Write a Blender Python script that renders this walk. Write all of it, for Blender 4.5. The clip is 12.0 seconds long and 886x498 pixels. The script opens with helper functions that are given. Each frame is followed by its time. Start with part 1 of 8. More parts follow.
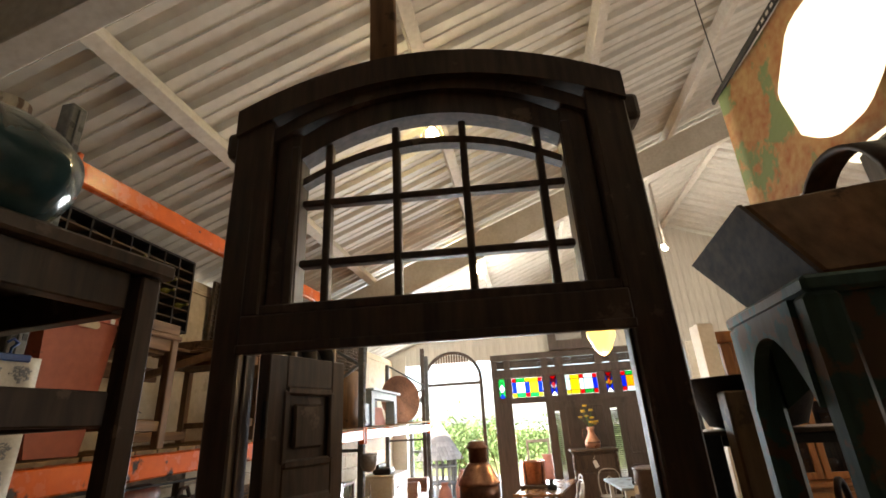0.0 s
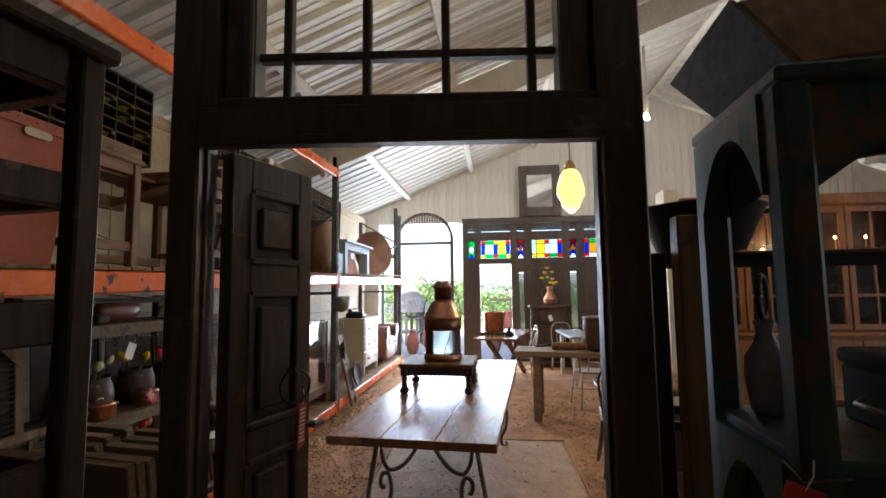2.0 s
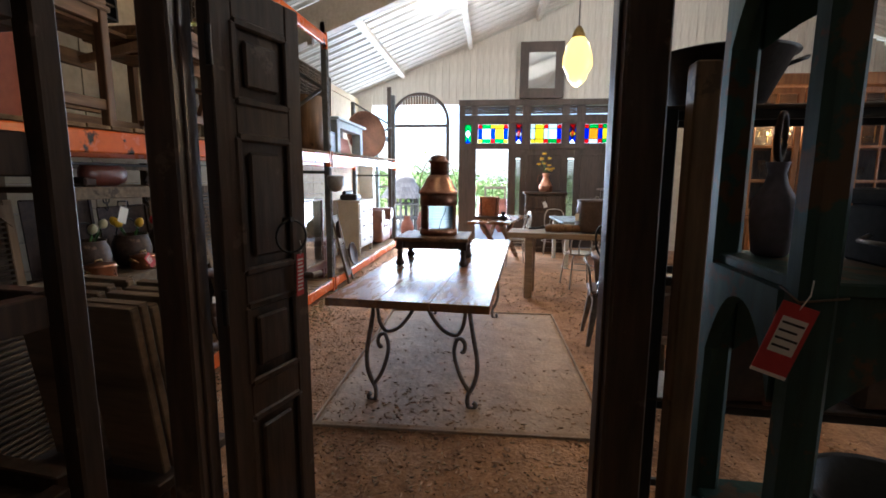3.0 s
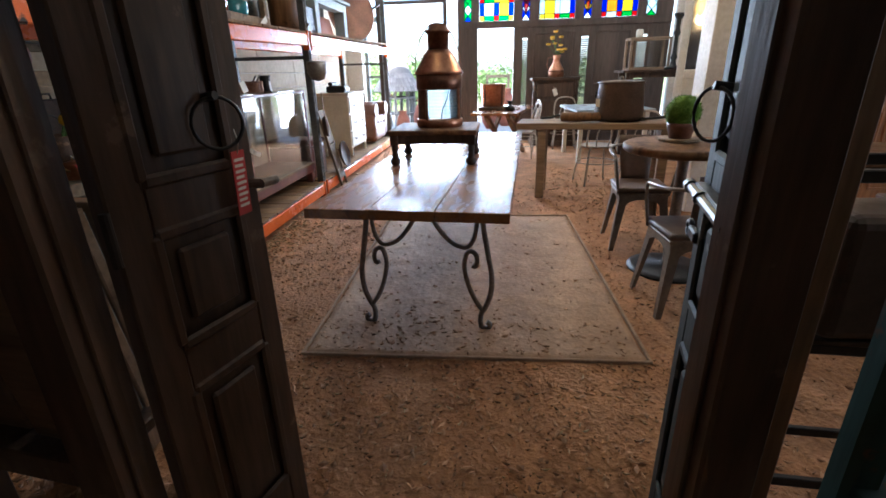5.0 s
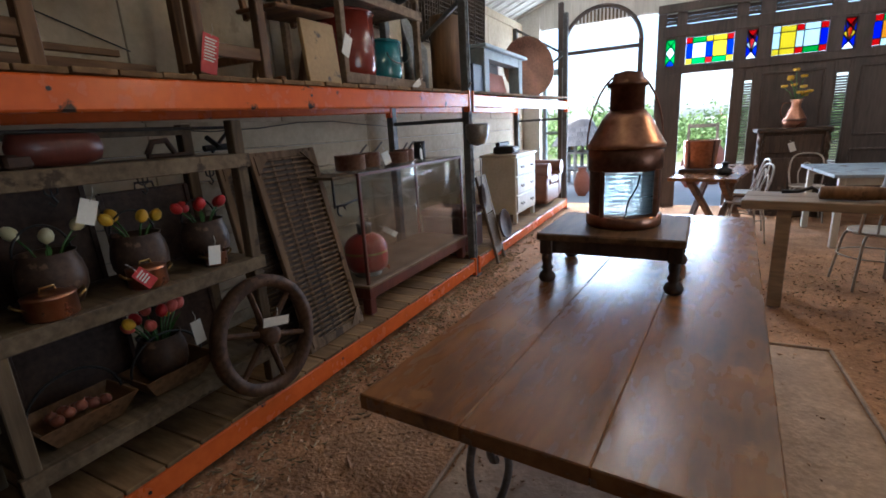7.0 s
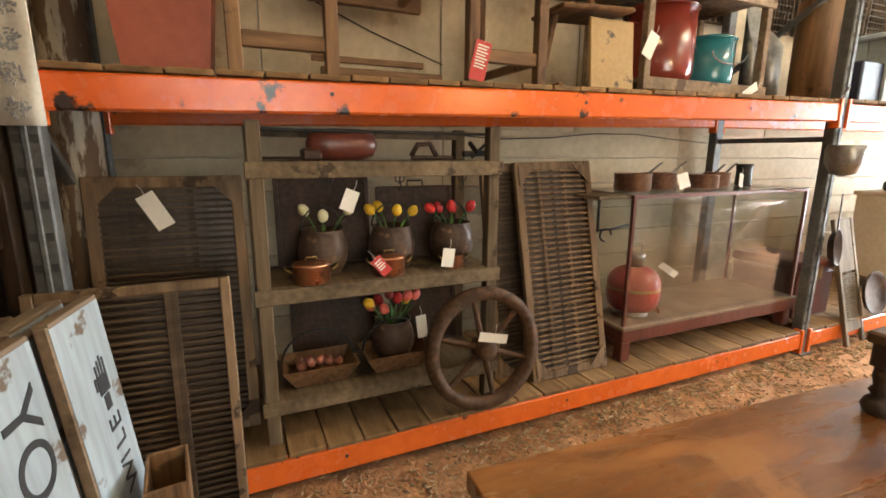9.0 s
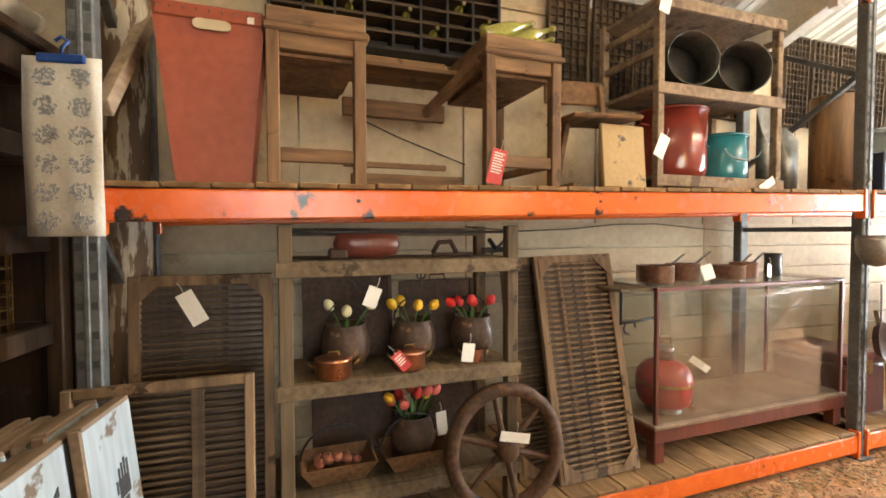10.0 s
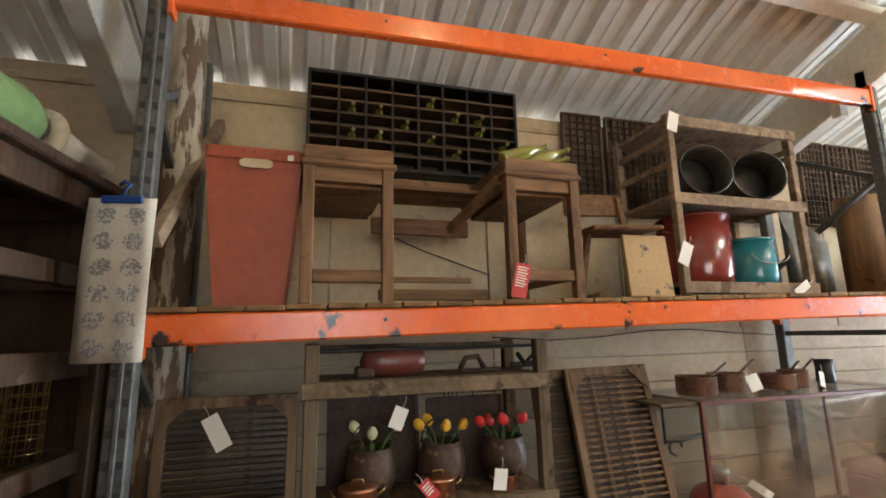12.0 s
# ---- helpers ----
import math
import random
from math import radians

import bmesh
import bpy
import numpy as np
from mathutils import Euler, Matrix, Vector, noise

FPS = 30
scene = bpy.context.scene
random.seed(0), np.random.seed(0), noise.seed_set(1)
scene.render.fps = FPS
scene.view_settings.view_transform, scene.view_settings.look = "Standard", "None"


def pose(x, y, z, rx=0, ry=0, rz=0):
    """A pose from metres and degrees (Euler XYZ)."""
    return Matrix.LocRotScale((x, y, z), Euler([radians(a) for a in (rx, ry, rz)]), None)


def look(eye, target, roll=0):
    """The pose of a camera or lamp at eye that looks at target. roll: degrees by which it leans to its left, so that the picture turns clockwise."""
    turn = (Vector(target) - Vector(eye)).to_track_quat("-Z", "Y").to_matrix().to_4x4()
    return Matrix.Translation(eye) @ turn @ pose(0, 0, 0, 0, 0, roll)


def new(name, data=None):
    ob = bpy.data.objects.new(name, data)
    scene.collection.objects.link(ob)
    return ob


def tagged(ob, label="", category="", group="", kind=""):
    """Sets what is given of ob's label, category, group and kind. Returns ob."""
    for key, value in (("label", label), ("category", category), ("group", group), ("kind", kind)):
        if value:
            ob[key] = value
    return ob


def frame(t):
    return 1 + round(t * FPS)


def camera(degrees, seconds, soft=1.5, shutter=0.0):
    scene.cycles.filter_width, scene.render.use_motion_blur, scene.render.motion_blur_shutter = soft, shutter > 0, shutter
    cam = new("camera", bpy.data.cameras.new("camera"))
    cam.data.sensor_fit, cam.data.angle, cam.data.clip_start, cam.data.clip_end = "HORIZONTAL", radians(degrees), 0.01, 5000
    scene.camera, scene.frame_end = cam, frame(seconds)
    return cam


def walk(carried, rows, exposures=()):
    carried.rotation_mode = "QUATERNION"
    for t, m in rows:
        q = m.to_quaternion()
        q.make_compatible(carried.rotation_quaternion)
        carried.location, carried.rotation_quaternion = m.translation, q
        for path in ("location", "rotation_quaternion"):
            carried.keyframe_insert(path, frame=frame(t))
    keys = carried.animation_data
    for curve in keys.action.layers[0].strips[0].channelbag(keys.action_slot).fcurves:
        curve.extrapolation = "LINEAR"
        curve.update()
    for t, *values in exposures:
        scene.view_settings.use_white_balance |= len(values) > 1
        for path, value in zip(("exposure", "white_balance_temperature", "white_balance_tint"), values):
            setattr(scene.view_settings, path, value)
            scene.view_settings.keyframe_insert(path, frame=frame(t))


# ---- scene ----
# ---- the camera and its walk ----
cam = camera(87.3, 12.0, soft=1.7)
PATH = [
    (0, (2.32, 1.869, 1.704), (2.032, 3.715, 2.419), -3.3),
    (0.5, (2.327, 1.883, 1.687), (2.07, 3.749, 2.36), -2.9),
    (1, (2.333, 1.896, 1.642), (2.095, 3.799, 2.21), -2.5),
    (1.5, (2.333, 1.906, 1.587), (2.109, 3.855, 1.979), -1.4),
    (2, (2.33, 1.922, 1.532), (2.106, 3.902, 1.705), -0.7),
    (2.5, (2.323, 1.935, 1.472), (2.104, 3.923, 1.416), -0.0),
    (3, (2.31, 1.969, 1.406), (2.111, 3.937, 1.114), 0.3),
    (3.5, (2.298, 1.953, 1.374), (2.141, 3.872, 0.834), 0.5),
    (5.3, (2.182, 2.656, 1.307), (1.989, 4.517, 0.598), -1.8),
    (5.5, (2.143, 2.789, 1.323), (1.996, 4.667, 0.653), -2.1),
    (6, (2.108, 3.059, 1.362), (1.911, 4.958, 0.765), -2.7),
    (6.5, (2.112, 3.362, 1.384), (1.619, 5.223, 0.845), -3.7),
    (7, (2.129, 3.526, 1.411), (1.223, 5.241, 0.919), -3.3),
    (7.5, (2.069, 3.716, 1.371), (0.772, 5.16, 0.889), -2.4),
    (9.5, (2.199, 3.998, 1.429), (0.345, 4.676, 1.109), 0.2),
    (10, (2.226, 4.007, 1.479), (0.347, 4.69, 1.41), -0.1),
    (10.5, (2.237, 3.999, 1.542), (0.392, 4.711, 1.835), -0.9),
    (11, (2.25, 3.998, 1.574), (0.459, 4.718, 2.095), -1.5),
    (11.5, (2.256, 4.0, 1.572), (0.464, 4.722, 2.091), -1.6),
    (12, (2.251, 4.004, 1.54), (0.368, 4.574, 1.905), -1.2),
]
walk(cam, [(t, look(eye, target, roll)) for t, eye, target, roll in PATH],
     exposures=[(0.0, 2.45, 6800, 10), (1.0, 2.3, 6300, 10), (1.5, 2.15, 6000, 10), (2.5, 2.1, 5600, 10), (3.5, 2.55, 5450, 10), (5.5, 2.45, 5350, 10), (6.0, 2.1, 5150, 10), (6.5, 1.9, 5150, 10), (7.6, 1.75, 5800, 10), (9.3, 3.75, 6900, 8), (10.0, 3.85, 6700, 8), (10.5, 3.75, 6400, 8), (11.0, 3.2, 5800, 7), (11.5, 3.2, 5800, 7), (12.0, 3.1, 5900, 7)])

# ---- world, sun and lamps ----
world = bpy.data.worlds.new("sky")
scene.world = world
world.use_nodes = True
wn = world.node_tree.nodes
sky = wn.new("ShaderNodeTexSky")
sky.sky_type, sky.sun_disc = "NISHITA", False
sky.sun_elevation, sky.sun_rotation = radians(52), radians(200)
sky.air_density, sky.dust_density = 1.0, 2.0
wn["Background"].inputs["Strength"].default_value = 0.15
world.node_tree.links.new(sky.outputs["Color"], wn["Background"].inputs["Color"])


def lamp(name, kind, m, energy, color, **more):
    data = bpy.data.lights.new(name, kind)
    data.energy, data.color = energy, color
    if "size" in more:
        data.shape, data.size, data.size_y = "RECTANGLE", more["size"], more["size_y"]
    if "radius" in more:
        data.shadow_soft_size = more["radius"]
    if "angle" in more:
        data.angle = more["angle"]
    ob = new(name, data)
    ob.matrix_world = m
    return ob


lamp("sun", "SUN", look((9, -14, 24), (0, 14, 0)), 5.0, (1.0, 0.95, 0.88), angle=radians(0.6))
# daylight standing in the far openings, and fill from an assumed, unseen side opening
DAY = (0.86, 0.93, 1.0)
lamp("daylight_far_gate", "AREA", look((0.7, 12.3, 1.6), (1.3, 5, 1.2)), 72, DAY, size=1.7, size_y=2.7)
lamp("daylight_far_door", "AREA", look((2.32, 12.3, 1.2), (2.3, 5, 1.2)), 22, DAY, size=0.66, size_y=1.8)
lamp("daylight_side_fill", "AREA", look((11.3, 4.2, 2.2), (0, 4.4, 1.9)), 12, (1.0, 0.95, 0.87), size=4.0, size_y=2.8)
WARM = (1.0, 0.62, 0.28)

# ---- materials ----


def material(name, base, rough=0.6, metal=0.0, dark=None, scale=6.0, stretch=(1, 1, 1), fine=60.0, bump=0.15, mix=0.6,
             spot=None, spot_scale=3.0, spot_level=0.62, rand=0.0, coords="Object", alpha=None, coat=0.0, gloss_var=0.12,
             distort=0.0, spec=0.5, spot_stretched=False, bump_depth=0.01):
    """A surface with broad blotches, fine grain, worn patches and relief."""
    m = bpy.data.materials.new(name)
    m.use_nodes = True
    n, l = m.node_tree.nodes, m.node_tree.links
    b = n["Principled BSDF"]
    co = n.new("ShaderNodeTexCoord")
    mp = n.new("ShaderNodeMapping")
    mp.inputs["Scale"].default_value = stretch
    l.new(co.outputs[coords], mp.inputs["Vector"])
    big = n.new("ShaderNodeTexNoise")
    big.inputs["Scale"].default_value, big.inputs["Detail"].default_value = scale, 5
    big.inputs["Distortion"].default_value = distort
    small = n.new("ShaderNodeTexNoise")
    small.inputs["Scale"].default_value, small.inputs["Detail"].default_value = fine, 4
    for q in (big, small):
        l.new(mp.outputs[0], q.inputs["Vector"])
    both = n.new("ShaderNodeMath")
    both.operation = "MULTIPLY_ADD"
    both.inputs[1].default_value = 0.45
    l.new(small.outputs[0], both.inputs[0])
    half = n.new("ShaderNodeMath")
    half.operation = "MULTIPLY"
    half.inputs[1].default_value = 0.55
    l.new(big.outputs[0], half.inputs[0])
    l.new(half.outputs[0], both.inputs[2])
    ramp = n.new("ShaderNodeValToRGB")
    ramp.color_ramp.elements[0].position, ramp.color_ramp.elements[1].position = 0.33, 0.67
    dark = dark or tuple(c * (1 - mix) for c in base)
    ramp.color_ramp.elements[0].color, ramp.color_ramp.elements[1].color = (*dark, 1), (*base, 1)
    l.new(both.outputs[0], ramp.inputs[0])
    color = ramp.outputs[0]
    if spot:
        wear = n.new("ShaderNodeTexNoise")
        wear.inputs["Scale"].default_value, wear.inputs["Detail"].default_value = spot_scale, 7
        wear.inputs["Roughness"].default_value = 0.62
        l.new(mp.outputs[0] if spot_stretched else co.outputs[coords], wear.inputs["Vector"])
        cut = n.new("ShaderNodeValToRGB")
        cut.color_ramp.elements[0].position, cut.color_ramp.elements[1].position = spot_level, spot_level + 0.035
        l.new(wear.outputs[0], cut.inputs[0])
        mx = n.new("ShaderNodeMix")
        mx.data_type = "RGBA"
        l.new(cut.outputs[0], mx.inputs["Factor"])
        l.new(color, mx.inputs["A"])
        mx.inputs["B"].default_value = (*spot, 1)
        color = mx.outputs["Result"]
    if rand:
        info = n.new("ShaderNodeObjectInfo")
        rr = n.new("ShaderNodeMapRange")
        rr.inputs["To Min"].default_value, rr.inputs["To Max"].default_value = 1 - rand, 1 + rand
        l.new(info.outputs["Random"], rr.inputs["Value"])
        hv = n.new("ShaderNodeHueSaturation")
        l.new(rr.outputs[0], hv.inputs["Value"])
        l.new(color, hv.inputs["Color"])
        color = hv.outputs[0]
    l.new(color, b.inputs["Base Color"])
    rg = n.new("ShaderNodeMapRange")
    rg.inputs["To Min"].default_value, rg.inputs["To Max"].default_value = min(1, rough + gloss_var), max(0.03, rough - gloss_var)
    l.new(both.outputs[0], rg.inputs["Value"])
    l.new(rg.outputs[0], b.inputs["Roughness"])
    b.inputs["Metallic"].default_value = metal
    b.inputs["Coat Weight"].default_value = coat
    b.inputs["Specular IOR Level"].default_value = spec
    if bump:
        bp = n.new("ShaderNodeBump")
        bp.inputs["Strength"].default_value, bp.inputs["Distance"].default_value = bump, bump_depth
        l.new(both.outputs[0], bp.inputs["Height"])
        l.new(bp.outputs[0], b.inputs["Normal"])
    return m


def glass(name, color=(1, 1, 1), rough=0.02, ior=1.45, thin=True):
    m = bpy.data.materials.new(name)
    m.use_nodes = True
    n, l = m.node_tree.nodes, m.node_tree.links
    n.remove(n["Principled BSDF"])
    out = n["Material Output"]
    if not thin:
        g = n.new("ShaderNodeBsdfGlass")
        g.inputs["Color"].default_value, g.inputs["Roughness"].default_value, g.inputs["IOR"].default_value = (*color, 1), rough, ior
        l.new(g.outputs[0], out.inputs[0])
        return m
    t, g, mx, lw = (n.new("ShaderNodeBsdfTransparent"), n.new("ShaderNodeBsdfGlossy"), n.new("ShaderNodeMixShader"), n.new("ShaderNodeLayerWeight"))
    t.inputs[0].default_value = (*color, 1)
    g.inputs["Roughness"].default_value = rough
    pw, sc = n.new("ShaderNodeMath"), n.new("ShaderNodeMath")
    pw.operation, pw.inputs[1].default_value = "POWER", 3.0
    sc.operation, sc.inputs[1].default_value, sc.inputs[2].default_value = "MULTIPLY_ADD", 0.5, ior - 1.43
    l.new(lw.outputs["Facing"], pw.inputs[0])
    l.new(pw.outputs[0], sc.inputs[0])
    l.new(sc.outputs[0], mx.inputs[0])
    l.new(t.outputs[0], mx.inputs[1])
    l.new(g.outputs[0], mx.inputs[2])
    l.new(mx.outputs[0], out.inputs[0])
    return m


def stained(name, color):
    """Coloured glass with daylight behind it: half of it scatters, half lets the light straight through."""
    m = bpy.data.materials.new(name)
    m.use_nodes = True
    n, l = m.node_tree.nodes, m.node_tree.links
    n.remove(n["Principled BSDF"])
    t, s, mx = n.new("ShaderNodeBsdfTransparent"), n.new("ShaderNodeBsdfTranslucent"), n.new("ShaderNodeMixShader")
    t.inputs[0].default_value = s.inputs[0].default_value = (*color, 1)
    mx.inputs[0].default_value = 0.45
    l.new(t.outputs[0], mx.inputs[1])
    l.new(s.outputs[0], mx.inputs[2])
    l.new(mx.outputs[0], n["Material Output"].inputs[0])
    return m


def glowing(name, color, strength, base=(0.9, 0.8, 0.6)):
    m = bpy.data.materials.new(name)
    m.use_nodes = True
    b = m.node_tree.nodes["Principled BSDF"]
    b.inputs["Base Color"].default_value = (*base, 1)
    b.inputs["Emission Color"].default_value, b.inputs["Emission Strength"].default_value = (*color, 1), strength
    b.inputs["Roughness"].default_value = 0.25
    return m


LONG_Y, LONG_X, LONG_Z = (1, 0.12, 1), (0.12, 1, 1), (1, 1, 0.12)
M = dict(
    dirt=material("bark_dirt", (0.56, 0.30, 0.145), 0.95, dark=(0.22, 0.11, 0.054), scale=4.0, fine=48, bump=1.0, gloss_var=0.03, spec=0.2, distort=0.5, spot=(0.27, 0.14, 0.07), spot_scale=15, spot_level=0.59, bump_depth=0.03),
    slab=material("dusty_concrete", (0.52, 0.34, 0.20), 0.80, dark=(0.26, 0.16, 0.09), scale=4.5, fine=38, bump=0.7, gloss_var=0.08, spec=0.35, distort=0.6, spot=(0.36, 0.23, 0.135), spot_scale=5.5, spot_level=0.56, bump_depth=0.014),
    chip=material("bark_chip", (0.30, 0.21, 0.14), 0.95, dark=(0.10, 0.065, 0.045), scale=20, rand=0.4, bump=0.3),
    tin=material("white_painted_tin", (0.70, 0.67, 0.61), 0.45, dark=(0.55, 0.52, 0.46), scale=1.5, fine=14, bump=0.05),
    white_wood=material("white_painted_timber", (0.72, 0.68, 0.60), 0.6, dark=(0.52, 0.47, 0.39), scale=3, stretch=(1, 1, 1), fine=30, bump=0.1),
    white_plank=material("whitewashed_plank", (0.74, 0.70, 0.62), 0.7, dark=(0.55, 0.50, 0.42), scale=3, stretch=LONG_Z, fine=30, bump=0.25, rand=0.06),
    cream=material("cream_board", (0.60, 0.49, 0.33), 0.7, dark=(0.43, 0.34, 0.22), scale=1.6, fine=20, bump=0.1, rand=0.06, spec=0.3, spot=(0.40, 0.31, 0.20), spot_scale=2.2, spot_level=0.60),
    peeling=material("peeling_whitewash", (0.58, 0.53, 0.43), 0.8, dark=(0.34, 0.29, 0.21), scale=7, stretch=(1, 1, 0.22), fine=40, bump=0.5, spot=(0.14, 0.09, 0.055), spot_scale=12, spot_level=0.475, spot_stretched=True),
    facade=material("dark_facade_timber", (0.105, 0.072, 0.054), 0.55, dark=(0.042, 0.028, 0.021), scale=3, stretch=LONG_Z, fine=40, bump=0.2),
    dark=material("dark_oiled_timber", (0.105, 0.065, 0.042), 0.42, dark=(0.024, 0.015, 0.01), scale=3.5, stretch=LONG_Z, fine=45, bump=0.3, spot=(0.13, 0.09, 0.062), spot_scale=7, spot_level=0.63, distort=0.8, spec=0.38),
    teal=material("teal_worn_paint", (0.046, 0.10, 0.083), 0.6, dark=(0.018, 0.036, 0.029), scale=3, stretch=LONG_Z, fine=35, bump=0.3, spot=(0.10, 0.062, 0.035), spot_scale=6, spot_level=0.525, spec=0.3),
    orange=material("orange_rack_paint", (0.78, 0.155, 0.025), 0.26, dark=(0.60, 0.10, 0.018), scale=3, fine=18, bump=0.05, spot=(0.035, 0.025, 0.022), spot_scale=5.0, spot_level=0.645),
    galv=material("galvanised_steel", (0.145, 0.145, 0.138), 0.58, 0.25, dark=(0.06, 0.058, 0.054), scale=9, fine=50, bump=0.08),
    deck=material("dusty_deck_plank", (0.36, 0.215, 0.10), 0.85, dark=(0.12, 0.068, 0.031), scale=5, stretch=(0.2, 1, 1), fine=36, bump=0.25, rand=0.25, spec=0.15, distort=0.8, spot=(0.13, 0.075, 0.037), spot_scale=4, spot_level=0.60),
    grey_wood=material("weathered_brown_wood", (0.21, 0.15, 0.088), 0.8, dark=(0.055, 0.037, 0.022), scale=5, stretch=LONG_Y, fine=34, bump=0.35, spec=0.25, distort=0.9, spot=(0.055, 0.036, 0.021), spot_scale=5, spot_level=0.585),
    grey_wood_z=material("weathered_brown_post", (0.21, 0.15, 0.088), 0.8, dark=(0.055, 0.037, 0.022), scale=5, stretch=LONG_Z, fine=34, bump=0.35, spec=0.25, distort=0.9, spot=(0.055, 0.036, 0.021), spot_scale=5, spot_level=0.585),
    louvre=material("dusty_brown_louvre", (0.135, 0.092, 0.057), 0.8, dark=(0.03, 0.02, 0.013), scale=6, stretch=LONG_X, fine=36, bump=0.3, rand=0.3, spec=0.2, distort=0.6),
    louvre_frame=material("pale_worn_frame", (0.27, 0.175, 0.10), 0.8, dark=(0.065, 0.04, 0.023), scale=6, stretch=LONG_Z, fine=36, bump=0.3, spec=0.25, distort=0.8, spot=(0.06, 0.036, 0.021), spot_scale=6, spot_level=0.58),
    table=material("waxed_table_plank", (0.39, 0.175, 0.062), 0.27, dark=(0.095, 0.037, 0.014), scale=3.0, stretch=(1, 0.22, 1), fine=26, bump=0.14, rand=0.14, gloss_var=0.15, spot=(0.34, 0.16, 0.058), spot_scale=2.4, spot_level=0.57, distort=2.4),
    oak=material("brown_oak", (0.28, 0.152, 0.07), 0.62, dark=(0.07, 0.034, 0.016), scale=4.5, stretch=LONG_Z, fine=36, bump=0.3, spec=0.28, distort=0.9, spot=(0.085, 0.044, 0.021), spot_scale=5, spot_level=0.60),
    oak_y=material("brown_oak_rail", (0.28, 0.152, 0.07), 0.62, dark=(0.07, 0.034, 0.016), scale=4.5, stretch=LONG_Y, fine=36, bump=0.3, spec=0.28, distort=0.9, spot=(0.085, 0.044, 0.021), spot_scale=5, spot_level=0.60),
    pine=material("honey_pine", (0.40, 0.17, 0.052), 0.42, dark=(0.17, 0.062, 0.019), scale=3, stretch=LONG_Z, fine=35, bump=0.1, distort=0.8, spec=0.4),
    raw=material("bleached_raw_wood", (0.34, 0.245, 0.16), 0.75, dark=(0.13, 0.088, 0.055), scale=4, stretch=LONG_X, fine=40, bump=0.3, distort=0.8),
    mahogany=material("red_mahogany", (0.17, 0.045, 0.028), 0.35, dark=(0.075, 0.02, 0.014), scale=4, stretch=LONG_Z, fine=40, bump=0.08),
    iron=material("wrought_iron", (0.25, 0.205, 0.17), 0.42, 0.15, dark=(0.10, 0.08, 0.066), scale=12, fine=70, bump=0.2),
    black=material("black_iron", (0.03, 0.027, 0.025), 0.5, 0.3, dark=(0.012, 0.011, 0.01), scale=12, fine=70, bump=0.2),
    copper=material("aged_copper", (0.74, 0.38, 0.24), 0.30, 1.0, dark=(0.38, 0.165, 0.095), scale=5, fine=30, bump=0.04),
    lantern=material("dull_lantern_copper", (0.56, 0.31, 0.21), 0.33, 1.0, dark=(0.22, 0.11, 0.07), scale=6, fine=30, bump=0.06, distort=0.6),
    copper_dark=material("brown_copper", (0.26, 0.13, 0.085), 0.36, 0.9, dark=(0.11, 0.055, 0.038), scale=5, fine=40, bump=0.08),
    brass=material("brass", (0.55, 0.37, 0.14), 0.3, 1.0, scale=8),
    clay=material("dark_cast_iron_pot", (0.105, 0.062, 0.04), 0.5, 0.15, dark=(0.04, 0.023, 0.015), scale=7, fine=50, bump=0.2, spec=0.3, spot=(0.17, 0.10, 0.06), spot_scale=11, spot_level=0.60),
    red_vinyl=material("brick_red_vulcan_fibre", (0.36, 0.082, 0.036), 0.5, dark=(0.24, 0.05, 0.024), scale=2.5, fine=26, bump=0.06, spec=0.35, spot=(0.14, 0.035, 0.02), spot_scale=7, spot_level=0.64),
    red_enamel=material("red_enamel", (0.23, 0.035, 0.022), 0.2, dark=(0.15, 0.022, 0.015), scale=3, fine=16, bump=0.02, coat=0.3),
    teal_enamel=material("teal_enamel", (0.028, 0.20, 0.235), 0.22, dark=(0.016, 0.13, 0.16), scale=3, fine=16, bump=0.02, coat=0.3),
    red_gloss=material("red_demijohn", (0.50, 0.06, 0.055), 0.34, dark=(0.28, 0.025, 0.02), scale=5, bump=0.05),
    gun=material("gunmetal_paint", (0.26, 0.225, 0.185), 0.36, 0.7, dark=(0.13, 0.11, 0.09), scale=8, fine=40, bump=0.06),
    cream_metal=material("cream_metal", (0.55, 0.50, 0.42), 0.4, 0.1, dark=(0.36, 0.31, 0.25), scale=8, fine=40, bump=0.05),
    leather=material("tan_leather", (0.21, 0.085, 0.045), 0.45, dark=(0.10, 0.038, 0.02), scale=5, fine=60, bump=0.2),
    seat=material("dark_brown_seat", (0.10, 0.06, 0.042), 0.45, dark=(0.05, 0.03, 0.02), scale=6, fine=40, bump=0.1),
    paper=material("white_card", (0.78, 0.75, 0.68), 0.7, dark=(0.68, 0.65, 0.58), scale=8, bump=0.02),
    tag_red=material("red_printed_card", (0.55, 0.045, 0.04), 0.5, dark=(0.45, 0.03, 0.03), scale=8, bump=0.02),
    ink=material("black_ink", (0.025, 0.025, 0.028), 0.7, bump=0.0),
    cloth=material("printed_sacking", (0.68, 0.64, 0.56), 0.85, dark=(0.52, 0.48, 0.40), scale=5, fine=90, bump=0.2),
    blue_ink=material("faded_blue_print", (0.24, 0.25, 0.28), 0.9, dark=(0.36, 0.35, 0.33), scale=30, fine=150, bump=0.05),
    blue=material("blue_plastic", (0.02, 0.075, 0.32), 0.35, bump=0.0),
    white_paint=material("chipped_white_paint", (0.37, 0.43, 0.47), 0.65, dark=(0.22, 0.25, 0.265), scale=4, stretch=LONG_Z, fine=36, bump=0.25, spot=(0.12, 0.085, 0.058), spot_scale=6, spot_level=0.585, spec=0.3),
